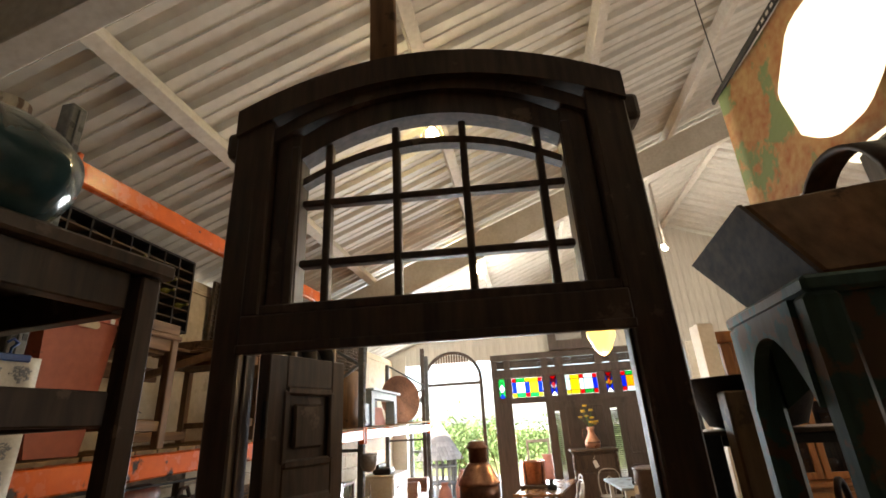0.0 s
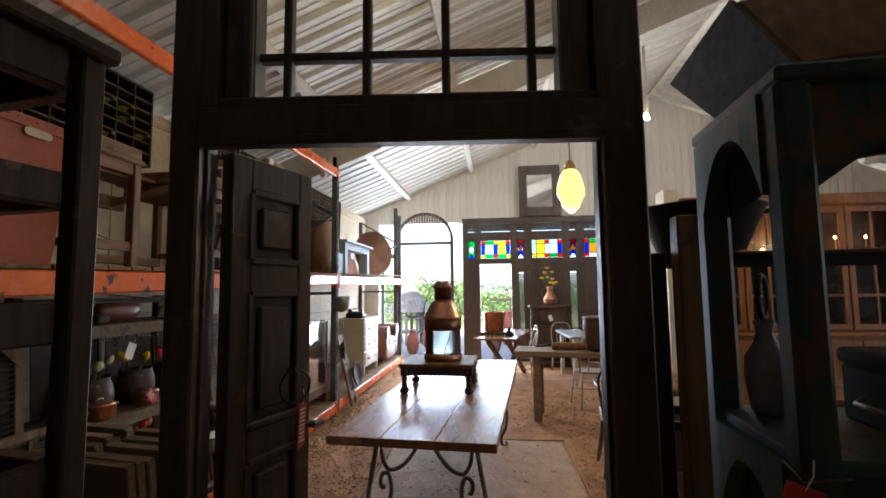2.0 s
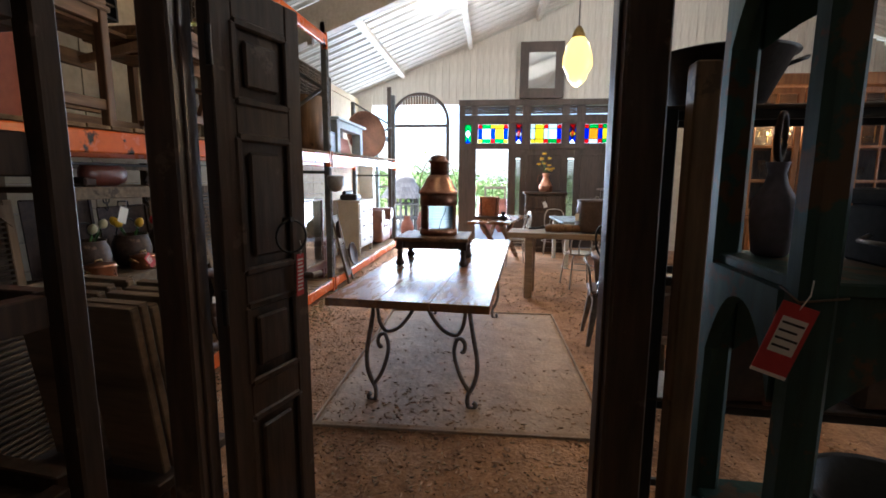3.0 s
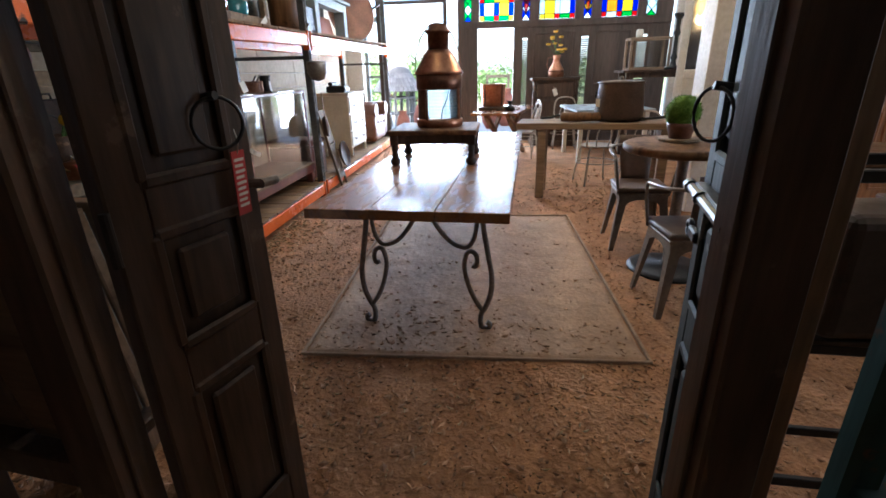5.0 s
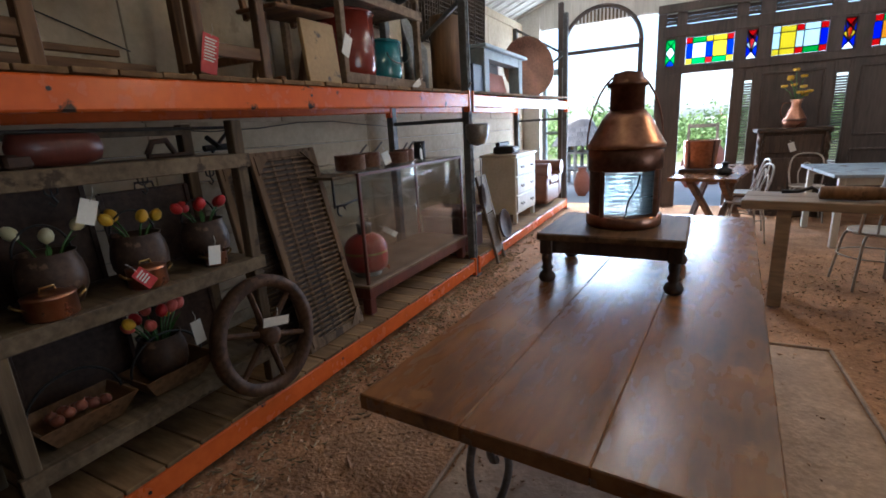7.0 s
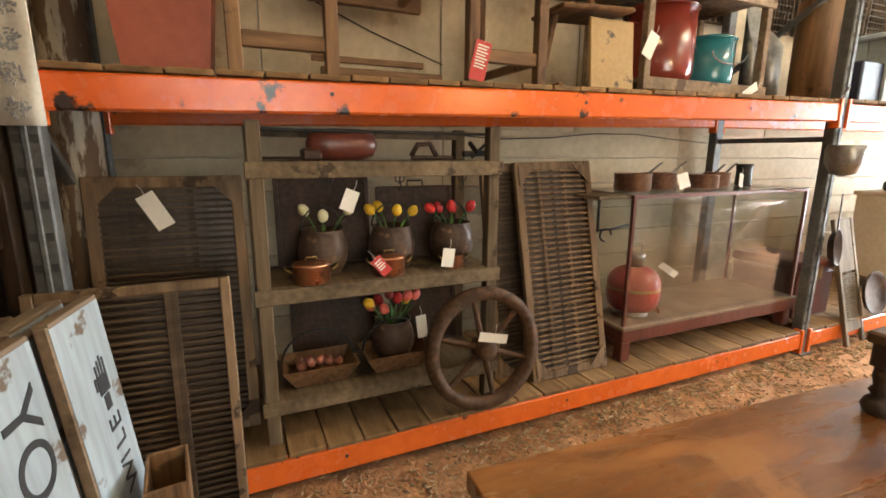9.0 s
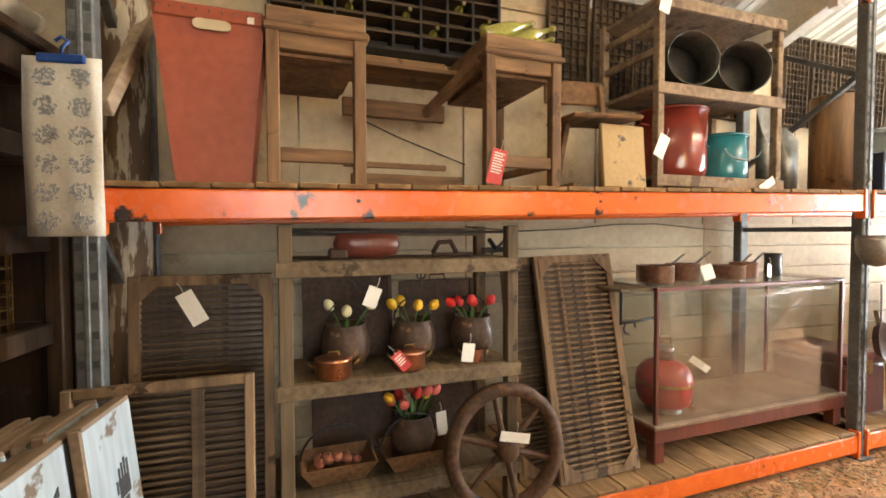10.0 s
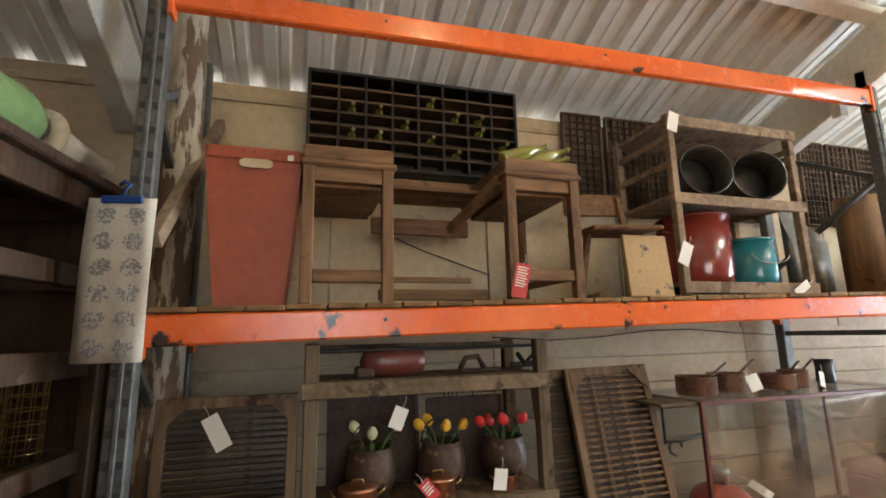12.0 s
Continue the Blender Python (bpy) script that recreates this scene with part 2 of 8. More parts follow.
    cream_paint=material("cream_painted_wood", (0.66, 0.62, 0.52), 0.5, dark=(0.50, 0.45, 0.36), scale=4, fine=30, bump=0.08),
    pale_blue=material("pale_blue_paint", (0.36, 0.42, 0.44), 0.6, dark=(0.24, 0.28, 0.29), scale=4, fine=30, bump=0.12),
    steel=material("grey_sheet_steel", (0.33, 0.32, 0.30), 0.42, 0.8, dark=(0.17, 0.16, 0.15), scale=5, fine=40, bump=0.06),
    pan=material("dark_rusty_steel", (0.085, 0.047, 0.03), 0.7, 0.0, dark=(0.022, 0.013, 0.009), scale=6, fine=40, bump=0.2, spec=0.3),
    leaf=material("green_leaf", (0.09, 0.20, 0.04), 0.5, dark=(0.04, 0.11, 0.02), scale=9, bump=0.05),
    moss=material("moss", (0.13, 0.26, 0.025), 0.9, dark=(0.05, 0.13, 0.01), scale=30, fine=120, bump=0.6),
    tulip_red=material("red_petal", (0.68, 0.035, 0.03), 0.45, dark=(0.5, 0.02, 0.02), scale=10, bump=0.02),
    tulip_pink=material("pink_petal", (0.75, 0.17, 0.12), 0.45, dark=(0.62, 0.10, 0.07), scale=10, bump=0.02),
    tulip_yellow=material("yellow_petal", (0.80, 0.50, 0.03), 0.45, dark=(0.7, 0.38, 0.02), scale=10, bump=0.02),
    tulip_white=material("ivory_petal", (0.72, 0.68, 0.42), 0.45, dark=(0.6, 0.55, 0.3), scale=10, bump=0.02),
    onion=material("onion_skin", (0.33, 0.12, 0.07), 0.4, dark=(0.2, 0.06, 0.04), scale=12, bump=0.05, rand=0.2),
    terracotta=material("terracotta", (0.42, 0.14, 0.075), 0.75, dark=(0.28, 0.085, 0.045), scale=5, bump=0.1),
    thatch=material("weathered_shingle", (0.30, 0.27, 0.24), 0.9, dark=(0.17, 0.15, 0.13), scale=6, rand=0.25, bump=0.3),
    yard=material("pale_gravel_yard", (0.50, 0.46, 0.39), 0.95, dark=(0.36, 0.33, 0.27), scale=1.0, fine=30, bump=0.3),
    grass=material("dry_grass", (0.24, 0.26, 0.09), 0.95, dark=(0.14, 0.17, 0.05), scale=0.6, fine=12, bump=0.3),
    bush=material("bush_leaf", (0.19, 0.27, 0.09), 0.7, dark=(0.10, 0.16, 0.045), scale=3, rand=0.3, bump=0.1),
    canvas=None,
    clear=glass("window_glass"),
    case_glass=glass("dusty_case_glass", (0.90, 0.91, 0.90), 0.04, 1.5),
    bottle=material("olive_bottle_glass", (0.34, 0.31, 0.07), 0.12, dark=(0.17, 0.16, 0.03), scale=5, bump=0.0, coat=0.4),
    lens=glass("ribbed_lens_glass", (0.90, 0.95, 0.96), 0.06, 1.45, thin=False),
    mirror=material("old_mirror", (0.80, 0.80, 0.78), 0.06, 1.0, scale=4, bump=0.0, mix=0.15, gloss_var=0.03),
    lamp_glass=glowing("amber_lit_glass", (1.0, 0.62, 0.13), 0.55, (0.6, 0.4, 0.12)),
    globe_glass=glowing("lit_opal_glass", (1.0, 0.88, 0.58), 0.36),
    bulb=glowing("bulb", (1.0, 0.80, 0.40), 25.0),
    # glow that imitates bulbs reflected in the dresser glass
    bulb_glint=glowing("amber_bulb_glint", (1.0, 0.55, 0.16), 5.0),
    spot_bulb=glowing("white_spot_bulb", (1.0, 0.96, 0.88), 40.0),
    s_red=stained("red_glass", (0.80, 0.02, 0.03)),
    s_blue=stained("blue_glass", (0.02, 0.10, 0.75)),
    s_green=stained("green_glass", (0.02, 0.55, 0.14)),
    s_yellow=stained("yellow_glass", (0.95, 0.75, 0.06)),
    s_white=stained("white_glass", (0.85, 0.93, 0.92)),
    s_orange=stained("orange_glass", (0.95, 0.50, 0.04)),
)
M["rib_glass"] = stained("thick_ribbed_glass", (0.82, 0.89, 0.90))
M["canvas"] = material("painted_canvas", (0.66, 0.42, 0.16), 0.8, dark=(0.50, 0.17, 0.05), scale=9, fine=30, bump=0.3, spot=(0.26, 0.33, 0.12), spot_scale=4.0, spot_level=0.52, distort=1.5)

# ---- mesh helpers ----
I4 = Matrix.Identity(4)


def box(bm, a, b, m=I4, bevel=0.0, seg=1):
    """A box between two corners, its edges rounded by bevel, moved by m."""
    geo = bmesh.ops.create_cube(bm, size=1.0)
    vs = geo["verts"]
    a, b = Vector(a), Vector(b)
    bmesh.ops.transform(bm, verts=vs, matrix=Matrix.LocRotScale((a + b) / 2, None, [max(1e-4, abs(q)) for q in b - a]))
    if bevel:
        es = list({e for v in vs for e in v.link_edges})
        r = bmesh.ops.bevel(bm, geom=es, offset=bevel, segments=seg, affect="EDGES", profile=0.5)
        vs = list({v for f in r["faces"] for v in f.verts} | {v for v in vs if v.is_valid})
    bmesh.ops.transform(bm, verts=[v for v in vs if v.is_valid], matrix=m)
    return bm


def rod(bm, p, q, r0, r1=None, seg=10, caps=True):
    """A round bar from p to q."""
    p, q = Vector(p), Vector(q)
    r1 = r0 if r1 is None else r1
    turn = (q - p).to_track_quat("Z", "Y").to_matrix().to_4x4()
    bmesh.ops.create_cone(bm, cap_ends=caps, segments=seg, radius1=r0, radius2=r1, depth=(q - p).length,
                          matrix=Matrix.Translation((p + q) / 2) @ turn)
    return bm


def bar(bm, p, q, w, h, bevel=0.0, up=(0, 0, 1)):
    """A square-sawn bar from p to q, w wide and h high."""
    p, q = Vector(p), Vector(q)
    d = (q - p).normalized()
    side = d.cross(Vector(up)).normalized()
    top = side.cross(d)
    m = Matrix((side, d, top)).transposed().to_4x4()
    m.translation = (p + q) / 2
    return box(bm, (-w / 2, -(q - p).length / 2, -h / 2), (w / 2, (q - p).length / 2, h / 2), m, bevel)


def lathe(bm, profile, seg=24, m=I4, cap=True):
    """A turned shape about z from rows of (radius, height)."""
    rings = []
    for r, z in profile:
        rings.append([bm.verts.new(m @ Vector((r * math.cos(2 * math.pi * k / seg), r * math.sin(2 * math.pi * k / seg), z))) for k in range(seg)])
    for a, b in zip(rings, rings[1:]):
        for k in range(seg):
            bm.faces.new((a[k], a[(k + 1) % seg], b[(k + 1) % seg], b[k])).smooth = True
    if cap:
        for ring, flip in ((rings[0], True), (rings[-1], False)):
            bm.faces.new(ring[::-1] if flip else ring)
    return bm


def tube(bm, pts, r, seg=8, closed=False):
    """A round bar bent along points."""
    pts = [Vector(p) for p in pts]
    n = len(pts)
    rings = []
    ref = Vector((0.13, 0.21, 0.97))
    for k, p in enumerate(pts):
        d = (pts[(k + 1) % n] - pts[k - 1]) if closed else (pts[min(k + 1, n - 1)] - pts[max(k - 1, 0)])
        d.normalize()
        u = d.cross(ref)
        if u.length < 1e-3:
            u = d.cross(Vector((1, 0, 0)))
        u.normalize()
        v = d.cross(u)
        rad = r[k] if isinstance(r, (list, tuple)) else r
        rings.append([bm.verts.new(p + rad * (u * math.cos(2 * math.pi * j / seg) + v * math.sin(2 * math.pi * j / seg))) for j in range(seg)])
    for k in range(n if closed else n - 1):
        a, b = rings[k], rings[(k + 1) % n]
        for j in range(seg):
            bm.faces.new((a[j], a[(j + 1) % seg], b[(j + 1) % seg], b[j])).smooth = True
    if not closed:
        bm.faces.new(rings[0][::-1])
        bm.faces.new(rings[-1])
    return bm


def sheet(bm, outline, d, m=I4):
    """A flat board from its outline in the plane of local x and z, d thick along y."""
    f = [bm.verts.new(m @ Vector((x, 0, z))) for x, z in outline]
    g = [bm.verts.new(m @ Vector((x, d, z))) for x, z in outline]
    bm.faces.new(f)
    bm.faces.new(g[::-1])
    for k in range(len(f)):
        j = (k + 1) % len(f)
        bm.faces.new((f[j], f[k], g[k], g[j]))
    return bm


def smooth(bm, angle=40):
    for f in bm.faces:
        f.smooth = True
    for e in bm.edges:
        if len(e.link_faces) == 2 and e.calc_face_angle(0) > radians(angle):
            e.smooth = False
    return bm


def mesh_of(name, bm, mat):
    bmesh.ops.recalc_face_normals(bm, faces=bm.faces)
    me = bpy.data.meshes.new(name)
    bm.to_mesh(me)
    bm.free()
    me.materials.append(mat)
    return me


def part(name, bm, mat, parent, label=""):
    ob = new(name, mesh_of(name, bm, mat))
    ob.parent = parent
    return tagged(ob, label)


def single(name, bm, mat, label, category, kind="", group="", m=I4):
    ob = new(name, mesh_of(name, bm, mat))
    ob.matrix_world = m
    return tagged(ob, label, category, group, kind)


def thing(name, m, label, category, group="", kind=""):
    ob = new(name)
    ob.empty_display_size = 0.1
    ob.matrix_world = m
    return tagged(ob, label, category, group, kind)


def B():
    return bmesh.new()


def piece(name, me, parent, m):
    ob = new(name, me)
    ob.parent = parent
    ob.matrix_basis = m
    return ob

# ---- the large structure ----
# x runs across the shed, y along it, from the arched frame to the coloured windows
X_L, X_R, Y_B, Y_F = -0.72, 11.4, -3.2, 12.0
RIDGE = 5.65


def roof_z(x):
    return 3.46 + 0.387 * (x if x < RIDGE else 2 * RIDGE - x)


bm = B()
bmesh.ops.create_grid(bm, x_segments=2, y_segments=2, size=600, matrix=Matrix.Translation((0, 0, -0.05)))
single("ground", bm, M["yard"], "pale dusty gravel ground of the sunny yard", "ground", "structure")
bm = B()
bmesh.ops.create_grid(bm, x_segments=110, y_segments=130, size=0.5,
                      matrix=Matrix.Translation(((X_L + X_R) / 2, (Y_B + Y_F) / 2, 0)) @ Matrix.Diagonal((X_R - X_L + 0.3, Y_F - Y_B + 0.3, 1, 1)))
for v in bm.verts:
    v.co.z = 0.018 * noise.noise(v.co * 1.7) + 0.012 * noise.noise(v.co * 5.0) - 0.008
smooth(bm)
single("floor", bm, M["dirt"], "brown earth floor strewn with bark chips", "floor", "structure")


def wall_box(name, a, b, mat, label):
    return single(name, box(B(), a, b), mat, label, "wall", "structure")


WALL = pose(-0.66, 3.5, 0, 0, 0, -0.9)   # inner face of the side wall: local y along it, x into the room
wall_left = thing("wall_left", WALL, "cream boarded side wall behind the rack", "wall", kind="structure")
part("backing", box(B(), (-0.14, Y_B - 3.6, -0.1), (-0.06, 8.7, 3.135)), M["white_wood"], wall_left)
# unseen closing walls, given dark timber so they bounce little light
wall_box("wall_back", (X_L - 0.1, Y_B - 0.12, -0.1), (X_R + 0.1, Y_B, 3.3), M["facade"], "plain dark wall closing the shed")
# unseen side wall; its wide opening is assumed, to let fill light in
bm = B()
box(bm, (X_R, Y_B, -0.1), (X_R + 0.12, 2.2, 3.3))
box(bm, (X_R, 6.2, -0.1), (X_R + 0.12, Y_F + 0.1, 3.3))
box(bm, (X_R, 2.2, 2.0 + 1.3), (X_R + 0.12, 6.2, 3.31))
single("wall_right", bm, M["facade"], "unseen dark side wall with an assumed wide opening", "wall", "structure")
sheet_back = sheet(B(), [(X_L - 0.1, 3.3), (X_R, 3.3), (RIDGE, roof_z(RIDGE) - 0.02)], 0.1, Matrix.Translation((0, Y_B - 0.11, 0)))
single("gable_back", sheet_back, M["facade"], "plain dark gable closing the shed", "wall", "structure")

# the far wall: an open gate, a dark facade with coloured glass, and a white gable over both
FAC_L, FAC_R, FAC_T = 1.62, 5.45, 3.03
far_wall = thing("wall_far", pose(0, 0, 0), "far wall of dark timber and white planks with a gate", "wall", kind="structure")
bm = B()
box(bm, (X_L - 0.1, Y_F, -0.1), (-0.24, Y_F + 0.1, 3.2))
box(bm, (5.52, Y_F, -0.1), (X_R, Y_F + 0.1, 3.06))
part("side_wall", bm, M["white_wood"], far_wall)
g0, g1 = 2.98, roof_z(RIDGE) - 0.02
part("gable_backing", sheet(B(), [(X_L - 0.1, g0), (X_R, g0), (X_R, 3.3), (RIDGE, g1), (X_L - 0.1, roof_z(X_L) - 0.04)], 0.04, Matrix.Translation((0, Y_F + 0.06, 0))), M["white_wood"], far_wall)


def corrugated(name, x0, x1, y0, y1, label):
    """A sheet of ribbed tin that follows the roof."""
    bm = B()
    y, rows = y0, []
    prof = []
    pitch = 0.25
    while y < y1:
        for dy, dz in ((0.0, 0.0), (0.048, 0.0), (0.054, 0.009), (0.070, 0.009), (0.076, 0.0), (0.125, 0.0), (0.150, 0.042), (0.205, 0.042), (0.230, 0.0)):
            prof.append((y + dy, dz))
        y += pitch
    a = [bm.verts.new((x0, yy, roof_z(x0) + dz)) for yy, dz in prof]
    b = [bm.verts.new((x1, yy, roof_z(x1) + dz)) for yy, dz in prof]
    for k in range(len(prof) - 1):
        bm.faces.new((a[k], a[k + 1], b[k + 1], b[k]))
    return single(name, bm, M["tin"], label, "ceiling", "structure")


corrugated("ceiling", X_L - 0.5, RIDGE, Y_B - 0.3, Y_F + 0.5, "white ribbed tin roof on white purlins")
corrugated("ceiling_right", RIDGE, X_R + 0.4, Y_B - 0.3, Y_F + 0.5, "white ribbed tin roof beyond the ridge")
for k, x in enumerate((0.44, 1.84, 3.2, 4.52, 5.65, 7.0, 8.4, 9.8)):
    z = roof_z(x) - 0.06
    bm = box(B(), (-0.045, Y_B, -0.055), (0.045, Y_F, 0.055), pose(x, 0, z, 0, -21 if x < RIDGE else 21, 0), 0.004)
    single("purlin", bm, M["white_wood"], "long white painted roof purlin", "beam", "structure", "roof purlins")
for y in (-1.6, 3.0, 7.62):
    for x0, x1 in ((X_L, RIDGE), (RIDGE, X_R)):
        bm = bar(B(), (x0, y, roof_z(x0) - 0.29), (x1, y, roof_z(x1) - 0.29), 0.12, 0.36, 0.006)
        single("rafter", bm, M["white_wood"], "deep cream painted roof rafter", "beam", "structure", "roof rafters")
for x in (0.17, 8.2):
    bm = box(B(), (-0.03, 7.5, -0.16), (0.03, 7.58, 0.1), pose(x, 0, roof_z(x) - 0.4), 0.004)
    single("gusset_block", bm, M["white_wood"], "cream timber block under the rafter", "beam", "structure")

# facade: posts and rails round louvre slots, coloured lights, a doorway and slatted shutters
facade = thing("facade", pose(0, Y_F, 0), "dark timber shop front with coloured glass lights", "facade", kind="structure")
FM = M["facade"]
DOOR0, DOOR1 = 1.99, 2.66
GZ0, GZ1 = 2.185, 2.57
lights = [(1.74, 1.88, "thin", 0), (2.02, 2.65, "wide", 0), (2.80, 2.94, "thin", 1), (3.115, 3.745, "wide", 1), (3.90, 4.04, "thin", 2), (4.21, 4.84, "wide", 2), (4.99, 5.17, "thin", 3)]
edges = [FAC_L] + [v for a, b, _, _ in lights for v in (a, b)] + [FAC_R]


def rail(name, a, b, depth=0.06):
    return part(name, box(B(), (a[0], -depth / 2 + 0.03, a[1]), (b[0], depth / 2 + 0.03, b[1]), bevel=0.004), FM, facade)


rail("cornice", (FAC_L, 2.94), (FAC_R, 3.06), 0.16)
rail("rail", (FAC_L, 2.60), (FAC_R, 2.76), 0.09)
rail("rail", (FAC_L, 2.06), (FAC_R, 2.16), 0.09)
for a, b in zip(edges[0::2], edges[1::2]):
    rail("stile", (a, 2.16), (b, 2.60), 0.08)
    rail("mullion", (a, 2.76), (b, 2.94), 0.08)
for a, b, _, _ in lights:
    rail("sill", (a, 2.155), (b, 2.185), 0.05)
    rail("head", (a, 2.57), (b, 2.605), 0.05)
    for k in range(3):
        m = pose((a + b) / 2, 0.03, 2.80 + 0.052 * k, 68, 0, 0)
        part("louvre", box(B(), (-(b - a) / 2, -0.027, -0.004), ((b - a) / 2, 0.027, 0.004), m), FM, facade)
rail("stile", (FAC_L, 0), (DOOR0, 2.06), 0.08)
rail("stile", (DOOR1, 0), (2.79, 2.06), 0.08)
for a, b in ((2.95, 3.86), (4.06, 4.86), (5.1, FAC_R)):
    rail("door_panel", (a, 0), (b, 2.06), 0.05)
    if b < 5.3:
        for z0, z1 in ((0.15, 0.85), (1.05, 1.95)):
            w = part("panel_moulding", B(), FM, facade)
            bm = B()
            for p, q in (((a + .1, z0), (b - .1, z0)), ((a + .1, z1), (b - .1, z1)), ((a + .1, z0), (a + .1, z1)), ((b - .1, z0), (b - .1, z1))):
                bar(bm, (p[0], 0.0, p[1]), (q[0], 0.0, q[1]), 0.03, 0.03, 0.006, up=(0, 1, 0))
            bm.to_mesh(w.data)
            bm.free()
            w.data.materials.append(FM) if not w.data.materials else None
for a, b in ((2.79, 2.95), (3.86, 4.06), (4.86, 5.1)):
    rail("shutter_stile", (a, 0), (a + 0.035, 2.06), 0.05)
    rail("shutter_stile", (b - 0.035, 0), (b, 2.06), 0.05)
    rail("shutter_panel", (a + 0.035, 0), (b - 0.035, 0.55), 0.04)
    rail("shutter_head", (a + 0.035, 1.88), (b - 0.035, 2.06), 0.04)
    slat = mesh_of("slat", box(B(), (0.037 - (b - a) / 2, -0.018, -0.004), ((b - a) / 2 - 0.037, 0.018, 0.004)), FM)
    for k in range(36):
        piece("slat", slat, facade, pose((a + b) / 2, 0.03, 0.57 + 0.036 * k, 38, 0, 0))
LEAD = M["black"]
COL = dict(r="s_red", b="s_blue", g="s_green", y="s_yellow", w="s_white", o="s_orange", R="s_white", G="s_green", Y="s_yellow")
for a, b, kind, idx in lights:
    if kind == "wide":
        xs = [a, a + 0.09, (a + b) / 2 - 0.045, (a + b) / 2 + 0.045, b - 0.09, b]
        zs = [GZ0, GZ0 + 0.085, GZ1 - 0.085, GZ1]
        rows = ((("y", "g", "r", "g", "y"), ("b", "w", "b", "y", "b"), ("r", "g", "y", "y", "r")),
                (("y", "y", "r", "g", "r"), ("w", "y", "w", "w", "b"), ("w", "y", "r", "w", "r")),
                (("r", "w", "r", "g", "r"), ("b", "o", "b", "y", "b"), ("r", "g", "r", "g", "r")))[idx]
        for j in range(3):
            for i in range(5):
                bm = box(B(), (xs[i] + 0.005, 0.028, zs[j] + 0.005), (xs[i + 1] - 0.005, 0.032, zs[j + 1] - 0.005))
                part("pane", bm, M[COL[rows[j][i]]], facade).visible_shadow = False
        bm = B()
        for x in xs[1:-1]:
            box(bm, (x - 0.006, 0.022, GZ0), (x + 0.006, 0.038, GZ1))
        for z in zs[1:-1]:
            box(bm, (a, 0.021, z - 0.006), (b, 0.039, z + 0.006))
        part("lead_bars", bm, LEAD, facade)
    else:
        cx, cz = (a + b) / 2, (GZ0 + GZ1) / 2
        q = (GZ1 - GZ0) / 4
        top, mid, low, side = (("g", "w", "b", "g"), ("r", "w", "r", "b"), ("r", "y", "r", "b"), ("r", "w", "g", "w"))[idx]
        tri = []
        for z0, c in ((GZ1 - q, top), (GZ0 + q, low)):
            s = 1 if c is top else -1
            end = GZ1 if s == 1 else GZ0
            tri.append(([(a, end), (cx, z0), (b, end)], top if s == 1 else low))
        tri.append(([(cx, cz + q), (b - 0.002, cz), (cx, cz - q), (a + 0.002, cz)], mid))
        for sx in (a, b):
            tri.append(([(sx, GZ1), (cx, cz + q), (sx, cz)], side))
            tri.append(([(sx, GZ0), (cx, cz - q), (sx, cz)], side))
        bm = B()
        for pts, c in tri:
            k = sum(p[0] for p in pts) / len(pts), sum(p[1] for p in pts) / len(pts)
            inner = [(k[0] + 0.93 * (x - k[0]), k[1] + 0.93 * (z - k[1])) for x, z in pts]
            part("pane", sheet(B(), inner, 0.004, Matrix.Translation((0, 0.028, 0))), M[COL[c]], facade).visible_shadow = False
            for p1_, p2_ in zip(pts, pts[1:] + pts[:1]):
                bar(bm, (p1_[0], 0.03, p1_[1]), (p2_[0], 0.03, p2_[1]), 0.016, 0.008, up=(0, 1, 0))
        part("lead_bars", bm, LEAD, facade)

# ---- the arched frame with its two leaves ----


